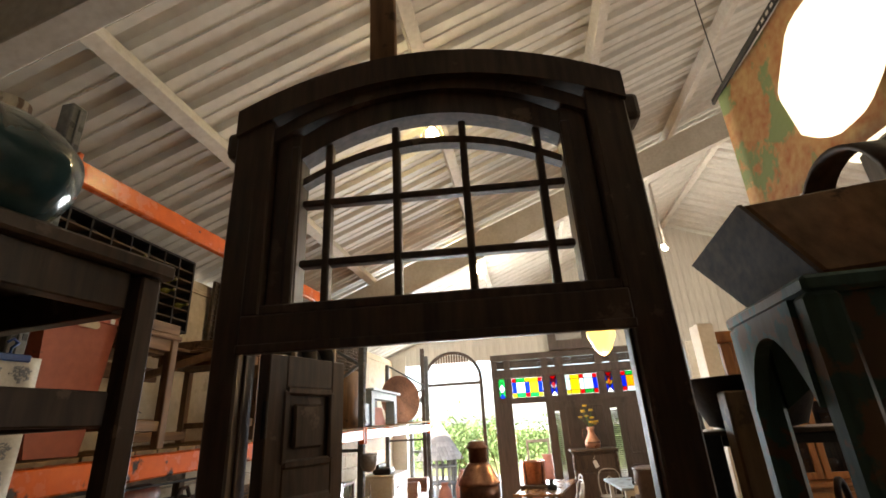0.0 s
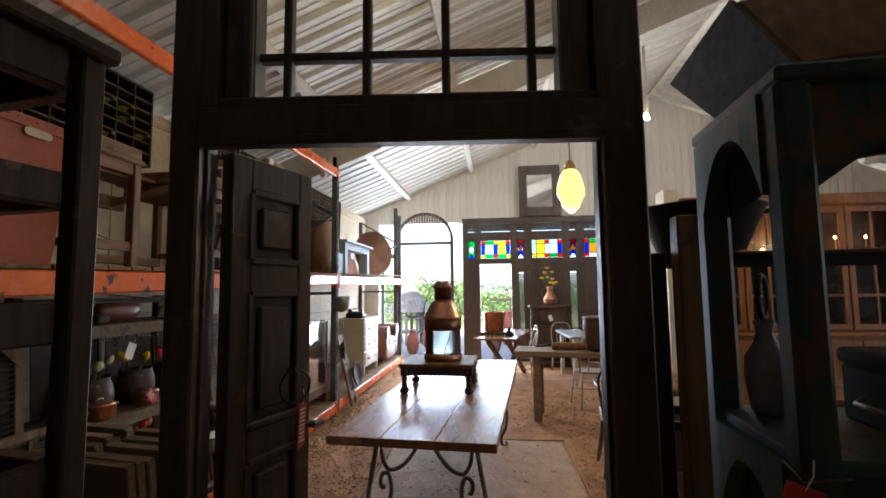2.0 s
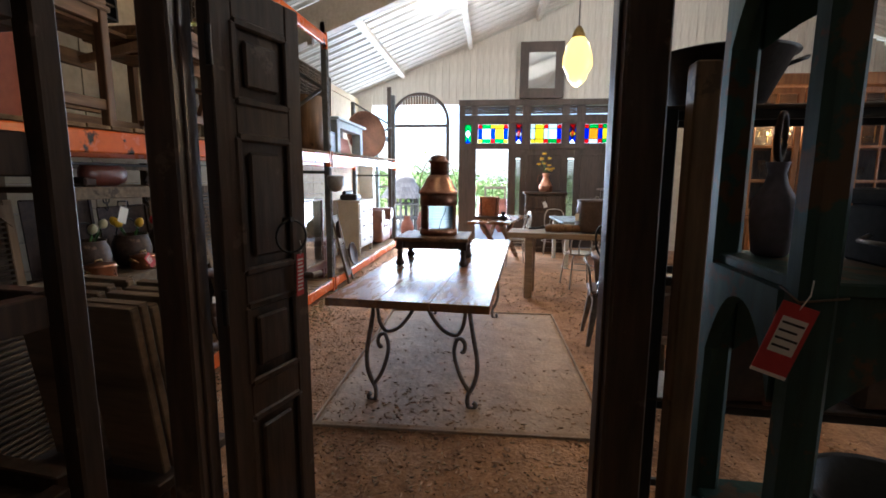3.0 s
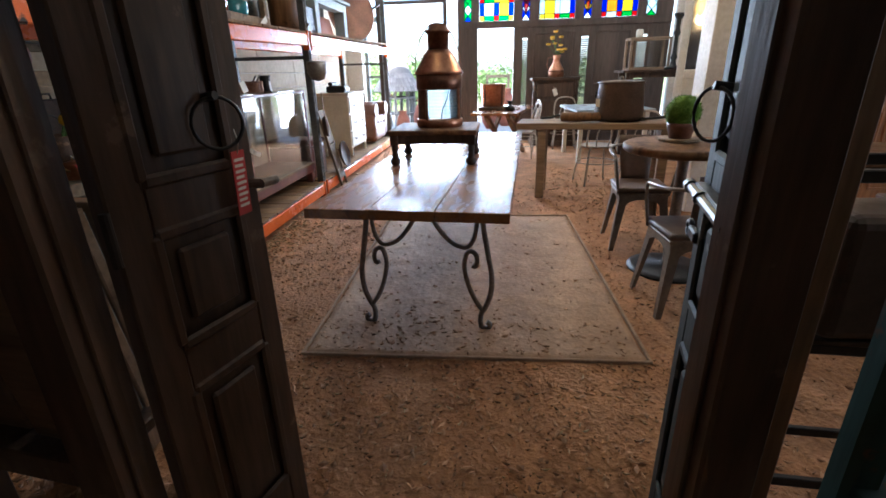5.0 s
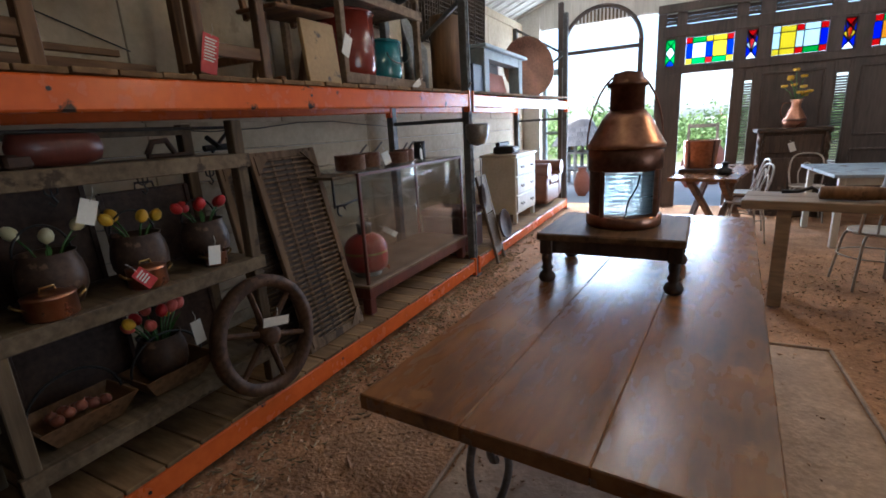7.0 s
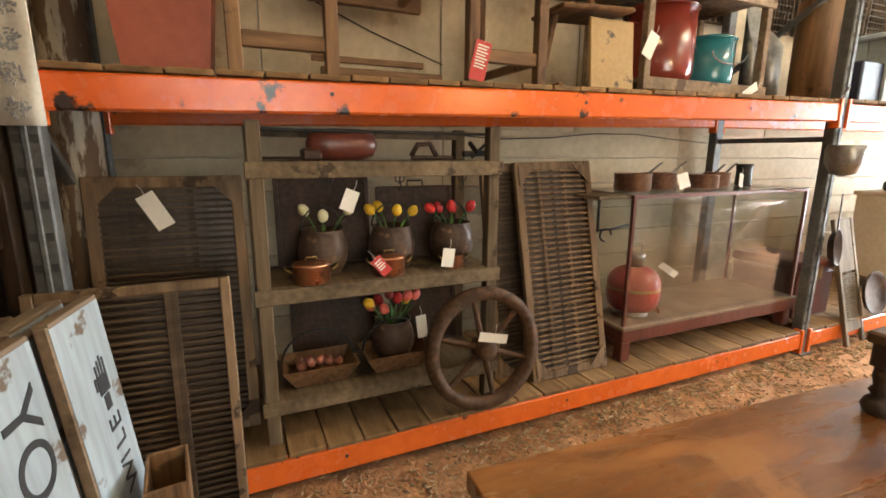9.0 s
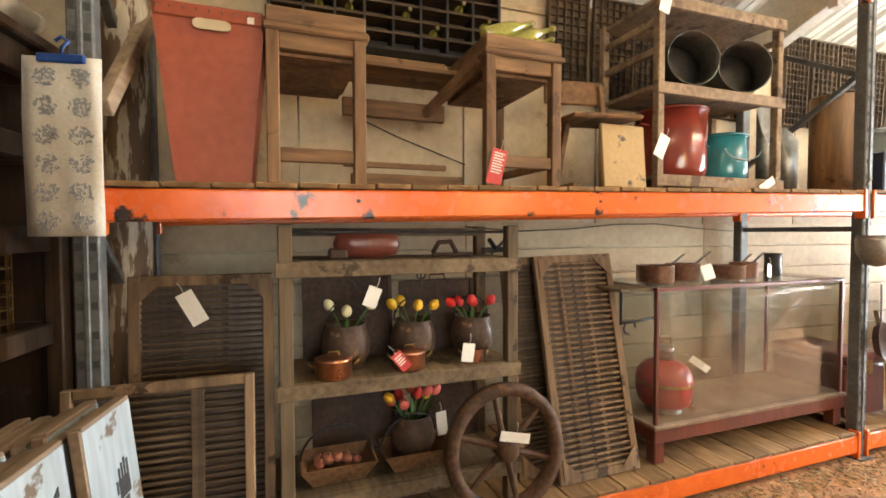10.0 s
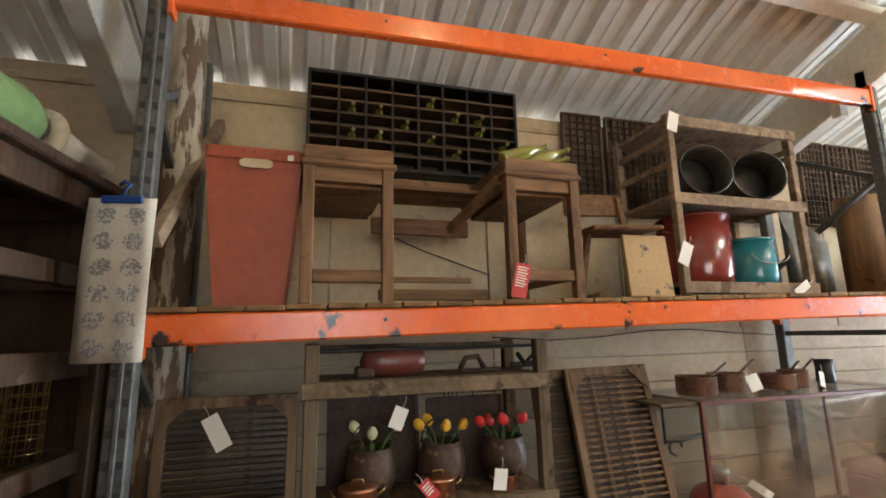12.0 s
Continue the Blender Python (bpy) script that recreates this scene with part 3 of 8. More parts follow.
def arched_frame():
    t = thing("arched_door_frame", pose(2.091, 3.175, 0, 0, 0, 4.8), "tall dark wooden door frame with arched glazed fanlight", "door frame")
    D = M["dark"]
    for s, inner, outer in ((-1, 0.556, 0.636), (1, 0.523, 0.632)):
        bm = B()
        box(bm, (s * inner, -0.07, 0), (s * outer, 0.04, 2.70), bevel=0.006)
        box(bm, (s * (inner - 0.008), -0.035, 0), (s * (inner + 0.01), 0.0, 1.925), bevel=0.003)
        box(bm, (s * 0.512, -0.068, 2.03), (s * (inner + 0.01), 0.038, 2.70), bevel=0.004)
        part("jamb", bm, D, t)
        part("stub", box(B(), (s * 0.60, -0.05, 2.585), (s * 0.685, 0.05, 2.68), bevel=0.018, seg=2), D, t)
        bm = B()
        box(bm, (s * 0.424, -0.035, 2.055), (s * 0.512, 0.05, 2.66), bevel=0.008)
        box(bm, (s * 0.425, -0.05, 2.055), (s * 0.455, -0.035, 2.60), bevel=0.005)
        part("fanlight_stile", bm, D, t)
    bm = B()
    box(bm, (-0.56, -0.078, 1.925), (0.526, -0.02, 2.03), bevel=0.006)
    box(bm, (-0.56, -0.06, 2.03), (0.526, 0.02, 2.062), bevel=0.006)
    box(bm, (-0.56, -0.09, 1.918), (0.526, -0.074, 1.945), bevel=0.004)
    part("transom", bm, D, t)

    def arch(z_end, z_mid, h, d0, d1, half):
        bm = B()
        n = 24
        rows = []
        for k in range(n + 1):
            u = 2 * k / n - 1
            z = z_end + (z_mid - z_end) * (1 - u * u)
            rows.append([bm.verts.new((u * half, d, zz)) for d, zz in ((d0, z - h), (d1, z - h), (d1, z), (d0, z))])
        for a, b in zip(rows, rows[1:]):
            for j in range(4):
                bm.faces.new((a[j], a[(j + 1) % 4], b[(j + 1) % 4], b[j]))
        bm.faces.new(rows[0]), bm.faces.new(rows[-1][::-1])
        return bm

    part("arch_head", arch(2.735, 2.905, 0.10, -0.085, 0.05, 0.632), D, t)
    part("arch_moulding", arch(2.67, 2.82, 0.05, -0.055, 0.04, 0.515), D, t)
    part("fanlight_head", arch(2.64, 2.78, 0.09, -0.03, 0.04, 0.44), D, t)
    part("arched_glazing_bar", arch(2.49, 2.605, 0.026, -0.02, 0.02, 0.42), D, t)
    for z in (2.195, 2.40):
        part("glazing_bar", box(B(), (-0.42, -0.018, z - 0.012), (0.42, 0.018, z + 0.012), bevel=0.005), D, t)
    for x in (-0.337, -0.112, 0.112, 0.352):
        part("glazing_bar", box(B(), (x - 0.012, -0.02, 2.05), (x + 0.012, 0.02, 2.66), bevel=0.005), D, t)
    bm = box(B(), (-0.20, -0.02, 2.88), (-0.105, 0.02, 4.03), bevel=0.004)
    single("hanging_board", bm, M["oak"], "brown board bracing the arched frame to the roof", "board", m=pose(2.091, 3.175, 0, 0, 0, 4.8))
    return t


arched_frame()


def door_leaf(m, label, mat, w=0.45, h=1.94):
    """Hinge at the origin, leaf along +x: stiles, rails and recessed panels with a raised field."""
    t = thing("door_leaf", m, label, "door", "pair of door leaves")
    d = 0.046
    x0, x1 = 0.075, w - 0.065
    zs = (0.02, 0.235, 0.675, 0.79, 1.03, 1.135, 1.525, 1.625, 1.835, h)
    for a, b in ((0, x0), (x1, w)):
        part("stile", box(B(), (a, -d / 2, 0.02), (b, d / 2, h), bevel=0.004), mat, t)
    for z0, z1 in zip(zs[0::2], zs[1::2]):
        part("rail", box(B(), (x0, -d / 2 + 0.001, z0), (x1, d / 2 - 0.001, z1), bevel=0.003), mat, t)
    for z0, z1 in zip(zs[1:-1:2], zs[2:-1:2]):
        part("panel", box(B(), (x0, -0.009, z0), (x1, 0.009, z1)), mat, t)
        for s in (-1, 1):
            bm = B()
            for a, b in (((x0, z0), (x1, z0)), ((x0, z1), (x1, z1)), ((x0, z0), (x0, z1)), ((x1, z0), (x1, z1))):
                bar(bm, (a[0], s * 0.021, a[1]), (b[0], s * 0.021, b[1]), 0.026, 0.014, 0.006, up=(0, 1, 0))
            part("panel_moulding", bm, mat, t)
            part("raised_field", box(B(), (x0 + 0.04, s * 0.016 - 0.008, z0 + 0.04), (x1 - 0.04, s * 0.016 + 0.008, z1 - 0.04), bevel=0.007), mat, t)
    for z in (0.30, 1.0, 1.70):
        part("hinge", rod(B(), (-0.006, -0.024, z), (-0.006, -0.024, z + 0.10), 0.009, seg=10), M["black"], t)
    return t


LEAF_L = pose(1.556, 3.177, 0, 0, 0, 73)
left_leaf = door_leaf(LEAF_L, "dark carved door leaf standing open with iron ring", M["dark"], 0.35)
M["grey_green"] = material("grey_green_old_paint", (0.06, 0.07, 0.062), 0.62, dark=(0.02, 0.023, 0.021), scale=4, stretch=LONG_Z, fine=45, bump=0.25, spot=(0.17, 0.165, 0.14), spot_scale=9, spot_level=0.62, spec=0.22, distort=0.8)
M["bolt"] = material("dark_greasy_bolt", (0.09, 0.095, 0.09), 0.38, 0.7, dark=(0.03, 0.032, 0.03), scale=10, fine=50, bump=0.08)
LEAF_R = pose(2.665, 3.20, 0, 0, 0, 78)
right_leaf = door_leaf(LEAF_R, "grey-green door leaf standing open with long bolt", M["grey_green"], 0.36, 1.91)


def ring_points(c, r, ax, n=20, a0=0.0, a1=2 * math.pi):
    ex, ez = ax
    return [Vector(c) + r * (math.cos(a0 + (a1 - a0) * k / n) * Vector(ex) + math.sin(a0 + (a1 - a0) * k / n) * Vector(ez)) for k in range(n)]


for leaf, s, zz in ((left_leaf, -1, 1.225), (right_leaf, 1, 1.22)):
    bm = B()
    xr, fl = (0.245, 0.35) if s < 0 else (0.26, 0.5)
    tube(bm, ring_points((xr, s * 0.05, zz), 0.052, ((math.sqrt(1 - fl * fl), s * fl, 0), (0, 0, 1))), 0.0038, closed=True)
    rod(bm, (xr, s * 0.02, zz + 0.05), (xr, s * 0.056, zz + 0.055), 0.009)
    part("ring_handle", bm, M["black"], leaf, "forged iron ring handle")
bm = B()
rod(bm, (0.335, -0.05, 1.08), (0.385, -0.05, 1.08), 0.011)
rod(bm, (0.33, -0.02, 1.08), (0.345, -0.05, 1.08), 0.012)
part("knob", bm, M["iron"], left_leaf)
bm = B()
rod(bm, (0.02, 0.05, 1.055), (0.35, 0.05, 1.055), 0.011)
rod(bm, (0.34, 0.05, 1.055), (0.368, 0.05, 1.055), 0.015)
rod(bm, (0.23, 0.05, 1.055), (0.248, 0.05, 1.055), 0.016)
box(bm, (0.05, 0.02, 1.04), (0.335, 0.048, 1.07), bevel=0.004)
part("sliding_bolt", bm, M["bolt"], right_leaf, "worn steel sliding bolt")
bm = B()
tube(bm, ring_points((0.385, 0.03, 0.945), 0.017, ((1, 0, 0), (0, 0, 1)), 14), 0.007, closed=True)
box(bm, (0.30, 0.022, 0.932), (0.37, 0.038, 0.958), bevel=0.004)
part("hasp_eye", bm, M["black"], right_leaf)


def price_tag(m, label="white price card on a string", mat="paper", w=0.05, h=0.085, bars=0, ink="ink"):
    t = thing("price_tag", m, label, "tag", "price tags")
    part("card", box(B(), (-w / 2, -0.001, -h), (w / 2, 0.001, 0)), M[mat], t)
    part("string", tube(B(), [(0, 0, -0.008), (0.004, -0.004, 0.02), (0, 0, 0.045)], 0.0012, 5), M["paper"], t)
    for k in range(bars):
        z = -0.022 - 0.0125 * k
        part("print_bar", box(B(), (-w * 0.36, -0.0022, z), (w * (0.36 - 0.1 * (k % 2)), 0.0022, z + 0.006)), M[ink], t)
    return t


price_tag(LEAF_L @ pose(0.275, -0.056, 1.165, 2, 0, 8), "red and white printed card hanging from the ring", "tag_red", 0.042, 0.14, 9, "paper")

# ---- the long table ----
TABLE = pose(1.868, 4.325, 0, 0, 0, -4.6)
TL_, TW_ = 2.72, 0.90


def spline(pts, k=4):
    """A smooth run of points through the given ones."""
    q = [Vector(p) for p in pts]
    q = [2 * q[0] - q[1]] + q + [2 * q[-1] - q[-2]]
    out = []
    for a, b, c, d in zip(q, q[1:], q[2:], q[3:]):
        for j in range(k):
            u = j / k
            out.append(0.5 * (2 * b + (c - a) * u + (2 * a - 5 * b + 4 * c - d) * u * u + (3 * b - a - 3 * c + d) * u ** 3))
    return out + [q[-2]]


def long_table():
    t = thing("long_table", TABLE, "long waxed plank table on scrolled iron legs", "table")
    xs = (-TW_ / 2, -0.155, 0.135, TW_ / 2)
    for a, b in zip(xs, xs[1:]):
        part("plank", box(B(), (a + 0.0002, 0, 0.725), (b - 0.0002, TL_, 0.77), bevel=0.003, seg=1), M["table"], t)
    for y in (0.38, TL_ - 0.38):
        for s in (-1, 1):
            bm = B()
            # an outer bar that bows out to the foot, and a loop inside it that ends in a curl
            outer = [(0.295, 0.72), (0.305, 0.60), (0.33, 0.45), (0.352, 0.32), (0.348, 0.22), (0.322, 0.14), (0.30, 0.10), (0.295, 0.05), (0.305, 0.014), (0.335, 0.012), (0.345, 0.035), (0.33, 0.05)]
            loop = [(0.31, 0.115), (0.27, 0.17), (0.235, 0.25), (0.212, 0.34), (0.212, 0.40), (0.23, 0.45), (0.262, 0.445), (0.276, 0.41), (0.268, 0.37), (0.25, 0.375)]
            tube(bm, spline([(s * a, y, b) for a, b in outer]), 0.0145)
            tube(bm, spline([(s * a, y, b) for a, b in loop]), 0.013)
            part("scrolled_leg", bm, M["iron"], t)
        bm = B()
        for s in (-1, 1):
            arc = [(0.275, 0.72), (0.275, 0.62), (0.262, 0.53), (0.225, 0.475), (0.165, 0.485), (0.11, 0.53), (0.055, 0.61), (0.012, 0.72)]
            tube(bm, spline([(s * a, y, b) for a, b in arc]), 0.012)
        part("cross_scroll", bm, M["iron"], t)
        part("leg_plate", box(B(), (-0.36, y - 0.03, 0.712), (0.36, y + 0.03, 0.726), bevel=0.002), M["iron"], t)
    return t


long_table()
# low stand with turned feet on the table, and the ship's lantern on it
STAND = TABLE @ pose(-0.085, 1.26, 0.77, 0, 0, 3)


def low_stand():
    t = thing("low_stand", STAND, "low dark carved stool table with turned legs", "stand")
    part("top", box(B(), (-0.275, -0.25, 0.185), (0.275, 0.25, 0.215), bevel=0.006), M["oak_y"], t)
    for a, b in (((-0.25, -0.225), (0.25, -0.205)), ((-0.25, 0.205), (0.25, 0.225)), ((-0.255, -0.2), (-0.235, 0.2)), ((0.235, -0.2), (0.255, 0.2))):
        part("apron", box(B(), (*a, 0.13), (*b, 0.186), bevel=0.003), M["dark"], t)
    for sx in (-0.24, 0.24):
        for sy in (-0.21, 0.21):
            bm = box(B(), (sx - 0.025, sy - 0.025, 0.125), (sx + 0.025, sy + 0.025, 0.186), bevel=0.003)
            lathe(bm, [(0.016, 0), (0.03, 0.006), (0.036, 0.022), (0.03, 0.04), (0.018, 0.05), (0.026, 0.062), (0.018, 0.075), (0.023, 0.10), (0.02, 0.128)], 14, Matrix.Translation((sx, sy, 0)))
            part("turned_leg", bm, M["dark"], t)
    return t


low_stand()


def ship_lantern():
    t = thing("ship_lantern", STAND @ pose(0.02, 0.02, 0.215, 0, 0, 18) @ Matrix.Diagonal((1.0, 1.0, 0.92, 1)), "large copper ship's lantern with ribbed glass lens", "lantern")
    n = 8
    body = [(0.142, 0.0), (0.15, 0.01), (0.15, 0.05), (0.142, 0.055)]
    part("base_ring", smooth(lathe(B(), body, 28)), M["lantern"], t)
    # body: three closed sides, open lens in front
    shells = (B(), B())
    for k in range(24):
        a0, a1 = 2 * math.pi * k / 24, 2 * math.pi * (k + 1) / 24
        bm = shells[0 if math.cos((a0 + a1) / 2) > 0 else 1]
        mid = math.degrees((a0 + a1) / 2)
        if 222 < mid < 318 or 42 < mid < 138:
            continue
        vs = [bm.verts.new((0.140 * math.cos(a), 0.140 * math.sin(a), z)) for a, z in ((a0, 0.05), (a1, 0.05), (a1, 0.345), (a0, 0.345))]
        bm.faces.new(vs)
    for bm in shells:
        bmesh.ops.remove_doubles(bm, verts=bm.verts, dist=1e-5)
        part("side_plate", smooth(bm), M["copper_dark"], t)
    part("upper_band", lathe(B(), [(0.142, 0.25), (0.146, 0.255), (0.146, 0.345), (0.138, 0.35)], 28), M["copper_dark"], t)
    for a in (225, 315, 45, 135):
        bm = B()
        x, y = 0.143 * math.cos(radians(a)), 0.143 * math.sin(radians(a))
        box(bm, (x - 0.008, y - 0.008, 0.05), (x + 0.008, y + 0.008, 0.255), bevel=0.003)
        part("lens_post", bm, M["lantern"], t)
    prof = []
    for k in range(15):
        z = 0.06 + 0.185 * k / 14
        prof.append((0.118 + (0.008 if k % 2 else 0.0), z))
    part("ribbed_lens", lathe(B(), prof, 40, cap=False), M["rib_glass"], t, "ribbed clear glass lens")
    for k in range(8):
        part("lens_rib", tube(B(), ring_points((0, 0, 0.072 + 0.0225 * k), 0.124, ((1, 0, 0), (0, 1, 0)), 36), 0.0055, 6, closed=True), M["lens"], t)
    part("shoulder", smooth(lathe(B(), [(0.152, 0.345), (0.152, 0.36), (0.145, 0.37), (0.095, 0.47), (0.07, 0.505)], 28)), M["lantern"], t)
    part("chimney", smooth(lathe(B(), [(0.066, 0.50), (0.066, 0.60), (0.078, 0.605), (0.078, 0.62), (0.06, 0.63), (0.055, 0.66)], 24)), M["copper_dark"], t)
    bm = tube(B(), [(0.15 * math.cos(a), 0.02, 0.34 + 0.33 * math.sin(a)) for a in [math.pi * k / 16 for k in range(17)]], 0.004, 6)
    part("carrying_handle", bm, M["copper_dark"], t)
    bm = tube(B(), [(0.03, -0.152, 0.24), (0.02, -0.157, 0.19), (-0.01, -0.157, 0.13), (-0.02, -0.152, 0.06)], 0.003, 6)
    part("lens_wire", bm, M["black"], t)
    return t


ship_lantern()

# ---- the pallet rack along the wall ----
RX0, RX1 = 0.33, -0.52       # front and back planes
POST_Y = (3.41, 7.60, 11.55)


def beam_z(y):
    return 1.575 + 0.022 * (y - 3.41)


# dark colour standing in for the shade inside the slot holes
M["slot"] = material("dark_slot_hole", (0.05, 0.048, 0.045), 0.7, dark=(0.02, 0.019, 0.018), scale=20, bump=0.1)
rack = thing("pallet_rack", pose(0, 0, 0), "orange and grey steel pallet rack along the wall", "rack")


def rack_post(x, y, top, front):
    o = part("upright", box(B(), (x - 0.035, y - 0.04, 0.0), (x + 0.035, y + 0.04, top), bevel=0.006), M["galv"], rack)
    if front:
        # raised dark patches drawn in place of open slots
        me = mesh_of("slot_tab", box(B(), (0.0, -0.010, 0), (0.0045, 0.010, 0.026)), M["slot"])
        z = 0.12
        while z < top - 0.08:
            for s in (-1, 1):
                piece("slot_tab", me, o, pose(x + 0.033, y + s * 0.022, z))
            z += 0.1
        part("web", box(B(), (x + 0.03, y - 0.008, 0.02), (x + 0.0425, y + 0.008, top - 0.02), bevel=0.003), M["galv"], o)
    part("foot_plate", box(B(), (x - 0.07, y - 0.06, -0.01), (x + 0.07, y + 0.06, 0.012)), M["galv"], o)


for y, top in zip(POST_Y, (3.25, 3.24, 3.1)):
    rack_post(RX0 - 0.02, y, top, True)
    rack_post(RX1, y, top - 0.12, False)
    for z0, z1 in ((1.50, 1.50), (2.0, 2.5), (2.95, 2.5)) if y > 5 else ((0.35, 0.95), (0.95, 1.5), (2.0, 2.5), (2.95, 2.5)):
        part("brace", bar(B(), (RX0 - 0.05, y, z1), (RX1 + 0.03, y, z0), 0.035, 0.035, 0.003), M["galv"], rack)


def beam(y0, y1, z0, z1, x, mat="orange"):
    o = part("beam", bar(B(), (x, y0 + 0.04, z0), (x, y1 - 0.04, z1), 0.05, 0.115, 0.008), M[mat], rack, "chipped orange painted steel beam" if x > 0 else "")
    for y, z in ((y0 + 0.045, z0), (y1 - 0.045, z1)):
        part("end_connector", box(B(), (x - 0.03, y - 0.012, z - 0.10), (x + 0.034, y + 0.012, z + 0.085), bevel=0.004), M[mat], o)
    for k in range(1, 4):
        y = y0 + (y1 - y0) * k / 4 + 0.13 * (k - 2)
        bm = rod(B(), (x + 0.02, y, z0 + (z1 - z0) * k / 4 + 0.01), (x + 0.027, y, z0 + (z1 - z0) * k / 4 + 0.01), 0.008, seg=8)
        part("bolt_head", bm, M["black"], o)


beam(POST_Y[0], POST_Y[1], beam_z(POST_Y[0]), beam_z(POST_Y[1]), RX0)
beam(POST_Y[0], POST_Y[1], beam_z(POST_Y[0]), beam_z(POST_Y[1]), RX1)
beam(POST_Y[1], POST_Y[2], beam_z(POST_Y[1]), beam_z(POST_Y[2]) - 0.05, RX0)
beam(POST_Y[1], POST_Y[2], beam_z(POST_Y[1]), beam_z(POST_Y[2]) - 0.05, RX1)
beam(POST_Y[0], POST_Y[1], 2.93, 3.03, RX0)
beam(POST_Y[0], POST_Y[1], 0.10, 0.10, RX0)
beam(POST_Y[0], POST_Y[1], 0.10, 0.10, RX1)
beam(POST_Y[1], POST_Y[2], 0.10, 0.10, RX0)
beam(POST_Y[1], POST_Y[2], 0.10, 0.10, RX1)
rng = random.Random(3)
for lower in (True, False):
    for bay in (0, 1):
        y = POST_Y[bay] + 0.06
        while y < POST_Y[bay + 1] - 0.1:
            w = 0.145 + 0.02 * rng.random()
            z = (0.160 if lower else beam_z(y + w / 2) + 0.06) + 0.003 * rng.random()
            me = mesh_of("deck_plank", box(B(), (RX1 - 0.06, 0.002, 0), (RX0 + 0.02 + 0.012 * rng.random(), w - 0.005, 0.02), bevel=0.002), M["deck"])
            piece("deck_plank", me, rack, pose(0, y, z, 0, 0, 0.4 * (rng.random() - 0.5)))
            y += w


def deck_z(y, lower=False):
    return 0.184 if lower else beam_z(y) + 0.083

# ---- on the rack, lower level ----


def louvre_shutter(m, w, h, label, n, mid_bars, frame_w=0.045, corners=True, slat="louvre", frame_mat="louvre_frame"):
    """An old slatted panel: local x across, z up, y its thickness."""
    t = thing("louvre_shutter", m, label, "shutter", "old louvred shutters")
    for x0, x1 in ((0, frame_w), (w - frame_w, w)):
        part("stile", box(B(), (x0, -0.016, 0), (x1, 0.016, h), bevel=0.004), M[frame_mat], t)
    for z0, z1 in ((0, frame_w), (h - frame_w, h)):
        part("rail", box(B(), (frame_w, -0.014, z0), (w - frame_w, 0.014, z1), bevel=0.004), M[frame_mat], t)
    if corners:
        for sx in (0, 1):
            for sz in (0, 1):
                x, z = (w if sx else 0), (h if sz else 0)
                dx, dz = (-1 if sx else 1), (-1 if sz else 1)
                bm = sheet(B(), [(x + dx * frame_w * .5, z + dz * frame_w * .5), (x + dx * 0.13, z + dz * frame_w * .5), (x + dx * frame_w * .5, z + dz * 0.13)], 0.006, Matrix.Translation((0, -0.0225, 0)))
                part("corner_brace", bm, M[frame_mat], t)
    th = 0.21 * (h - 2 * frame_w) / n
    me = mesh_of("slat", box(B(), (frame_w - 0.004, -0.009, -th), (w - frame_w + 0.004, 0.009, th), bevel=0.0015), M[slat])
    r = random.Random(n)
    for k in range(n):
        z = frame_w + 0.008 + (h - 2 * frame_w - 0.012) * k / (n - 1)
        piece("slat", me, t, pose(0, 0.003 * (r.random() - .5), z, -8 + 12 * r.random(), 0, 0.7 * (r.random() - .5)))
    # dark sheet added behind the slats so the gaps look shaded
    part("back_board", box(B(), (frame_w * .5, 0.018, frame_w * .5), (w - frame_w * .5, 0.024, h - frame_w * .5)), M["dark"], t)
    for x in mid_bars:
        y = 0.0095 if corners else -0.018
        part("slat_stay", box(B(), (x - 0.011, y, frame_w), (x + 0.011, y + 0.0055, h - frame_w), bevel=0.002), M[slat], t)
    return t


# local x of a shutter runs along +y of the shed, its face towards +x
def facing(x, y, z, lean=0.0, turn=0.0, roll=0.0):
    return pose(x, y, z, 0, 0, 90 + turn) @ pose(0, 0, 0, -lean, roll, 0)


louvre_shutter(facing(0.07, 3.44, 0.184, 4), 0.56, 1.12, "tall brown louvred shutter leaning in the rack", 40, (0.18, 0.36))
louvre_shutter(facing(0.40, 3.33, 0.0, 3), 0.60, 0.955, "worn louvred shutter leaning on the rack beam", 34, (0.40, 0.42), 0.035, False)
louvre_shutter(facing(0.24, 5.36, 0.184, 12, 0, -1), 0.51, 1.19, "tall brown louvred shutter leaning beside the glass case", 36, (0.17, 0.34), slat="louvre_frame")
louvre_shutter(facing(0.12, 5.19, 0.184, 9, 0, -1), 0.45, 1.17, "dark louvred shutter behind another shutter", 44, (0.2,))
price_tag(facing(0.125, 3.66, 1.24, 3, 0, -28), "blank white card tied to a shutter", w=0.065, h=0.14)


def plain_shelf(m, w, d, h, levels, label, leg=0.05, top_rail=True, mats=("grey_wood_z", "grey_wood"), board=0.03, back_rails=()):
    t = thing("wooden_shelf", m, label, "shelf")
    for x in (0, w - leg):
        for y in (0, d - leg):
            part("leg", box(B(), (x, y, 0), (x + leg, y + leg, h), bevel=0.004), M[mats[0]], t)
    for z in levels:
        part("shelf_board", box(B(), (leg * .3, leg * 0.2, z - board), (w - leg * .3, d - leg * .2, z), bevel=0.003), M[mats[1]], t)
        part("front_rail", box(B(), (-0.012, -0.012, z - 0.065), (w + 0.012, 0.02, z - 0.002), bevel=0.003), M[mats[1]], t)
    for z in back_rails:
        part("back_rail", box(B(), (0, d - leg, z - 0.02), (w, d - leg + 0.02, z + 0.02), bevel=0.003), M[mats[1]], t)
    return t


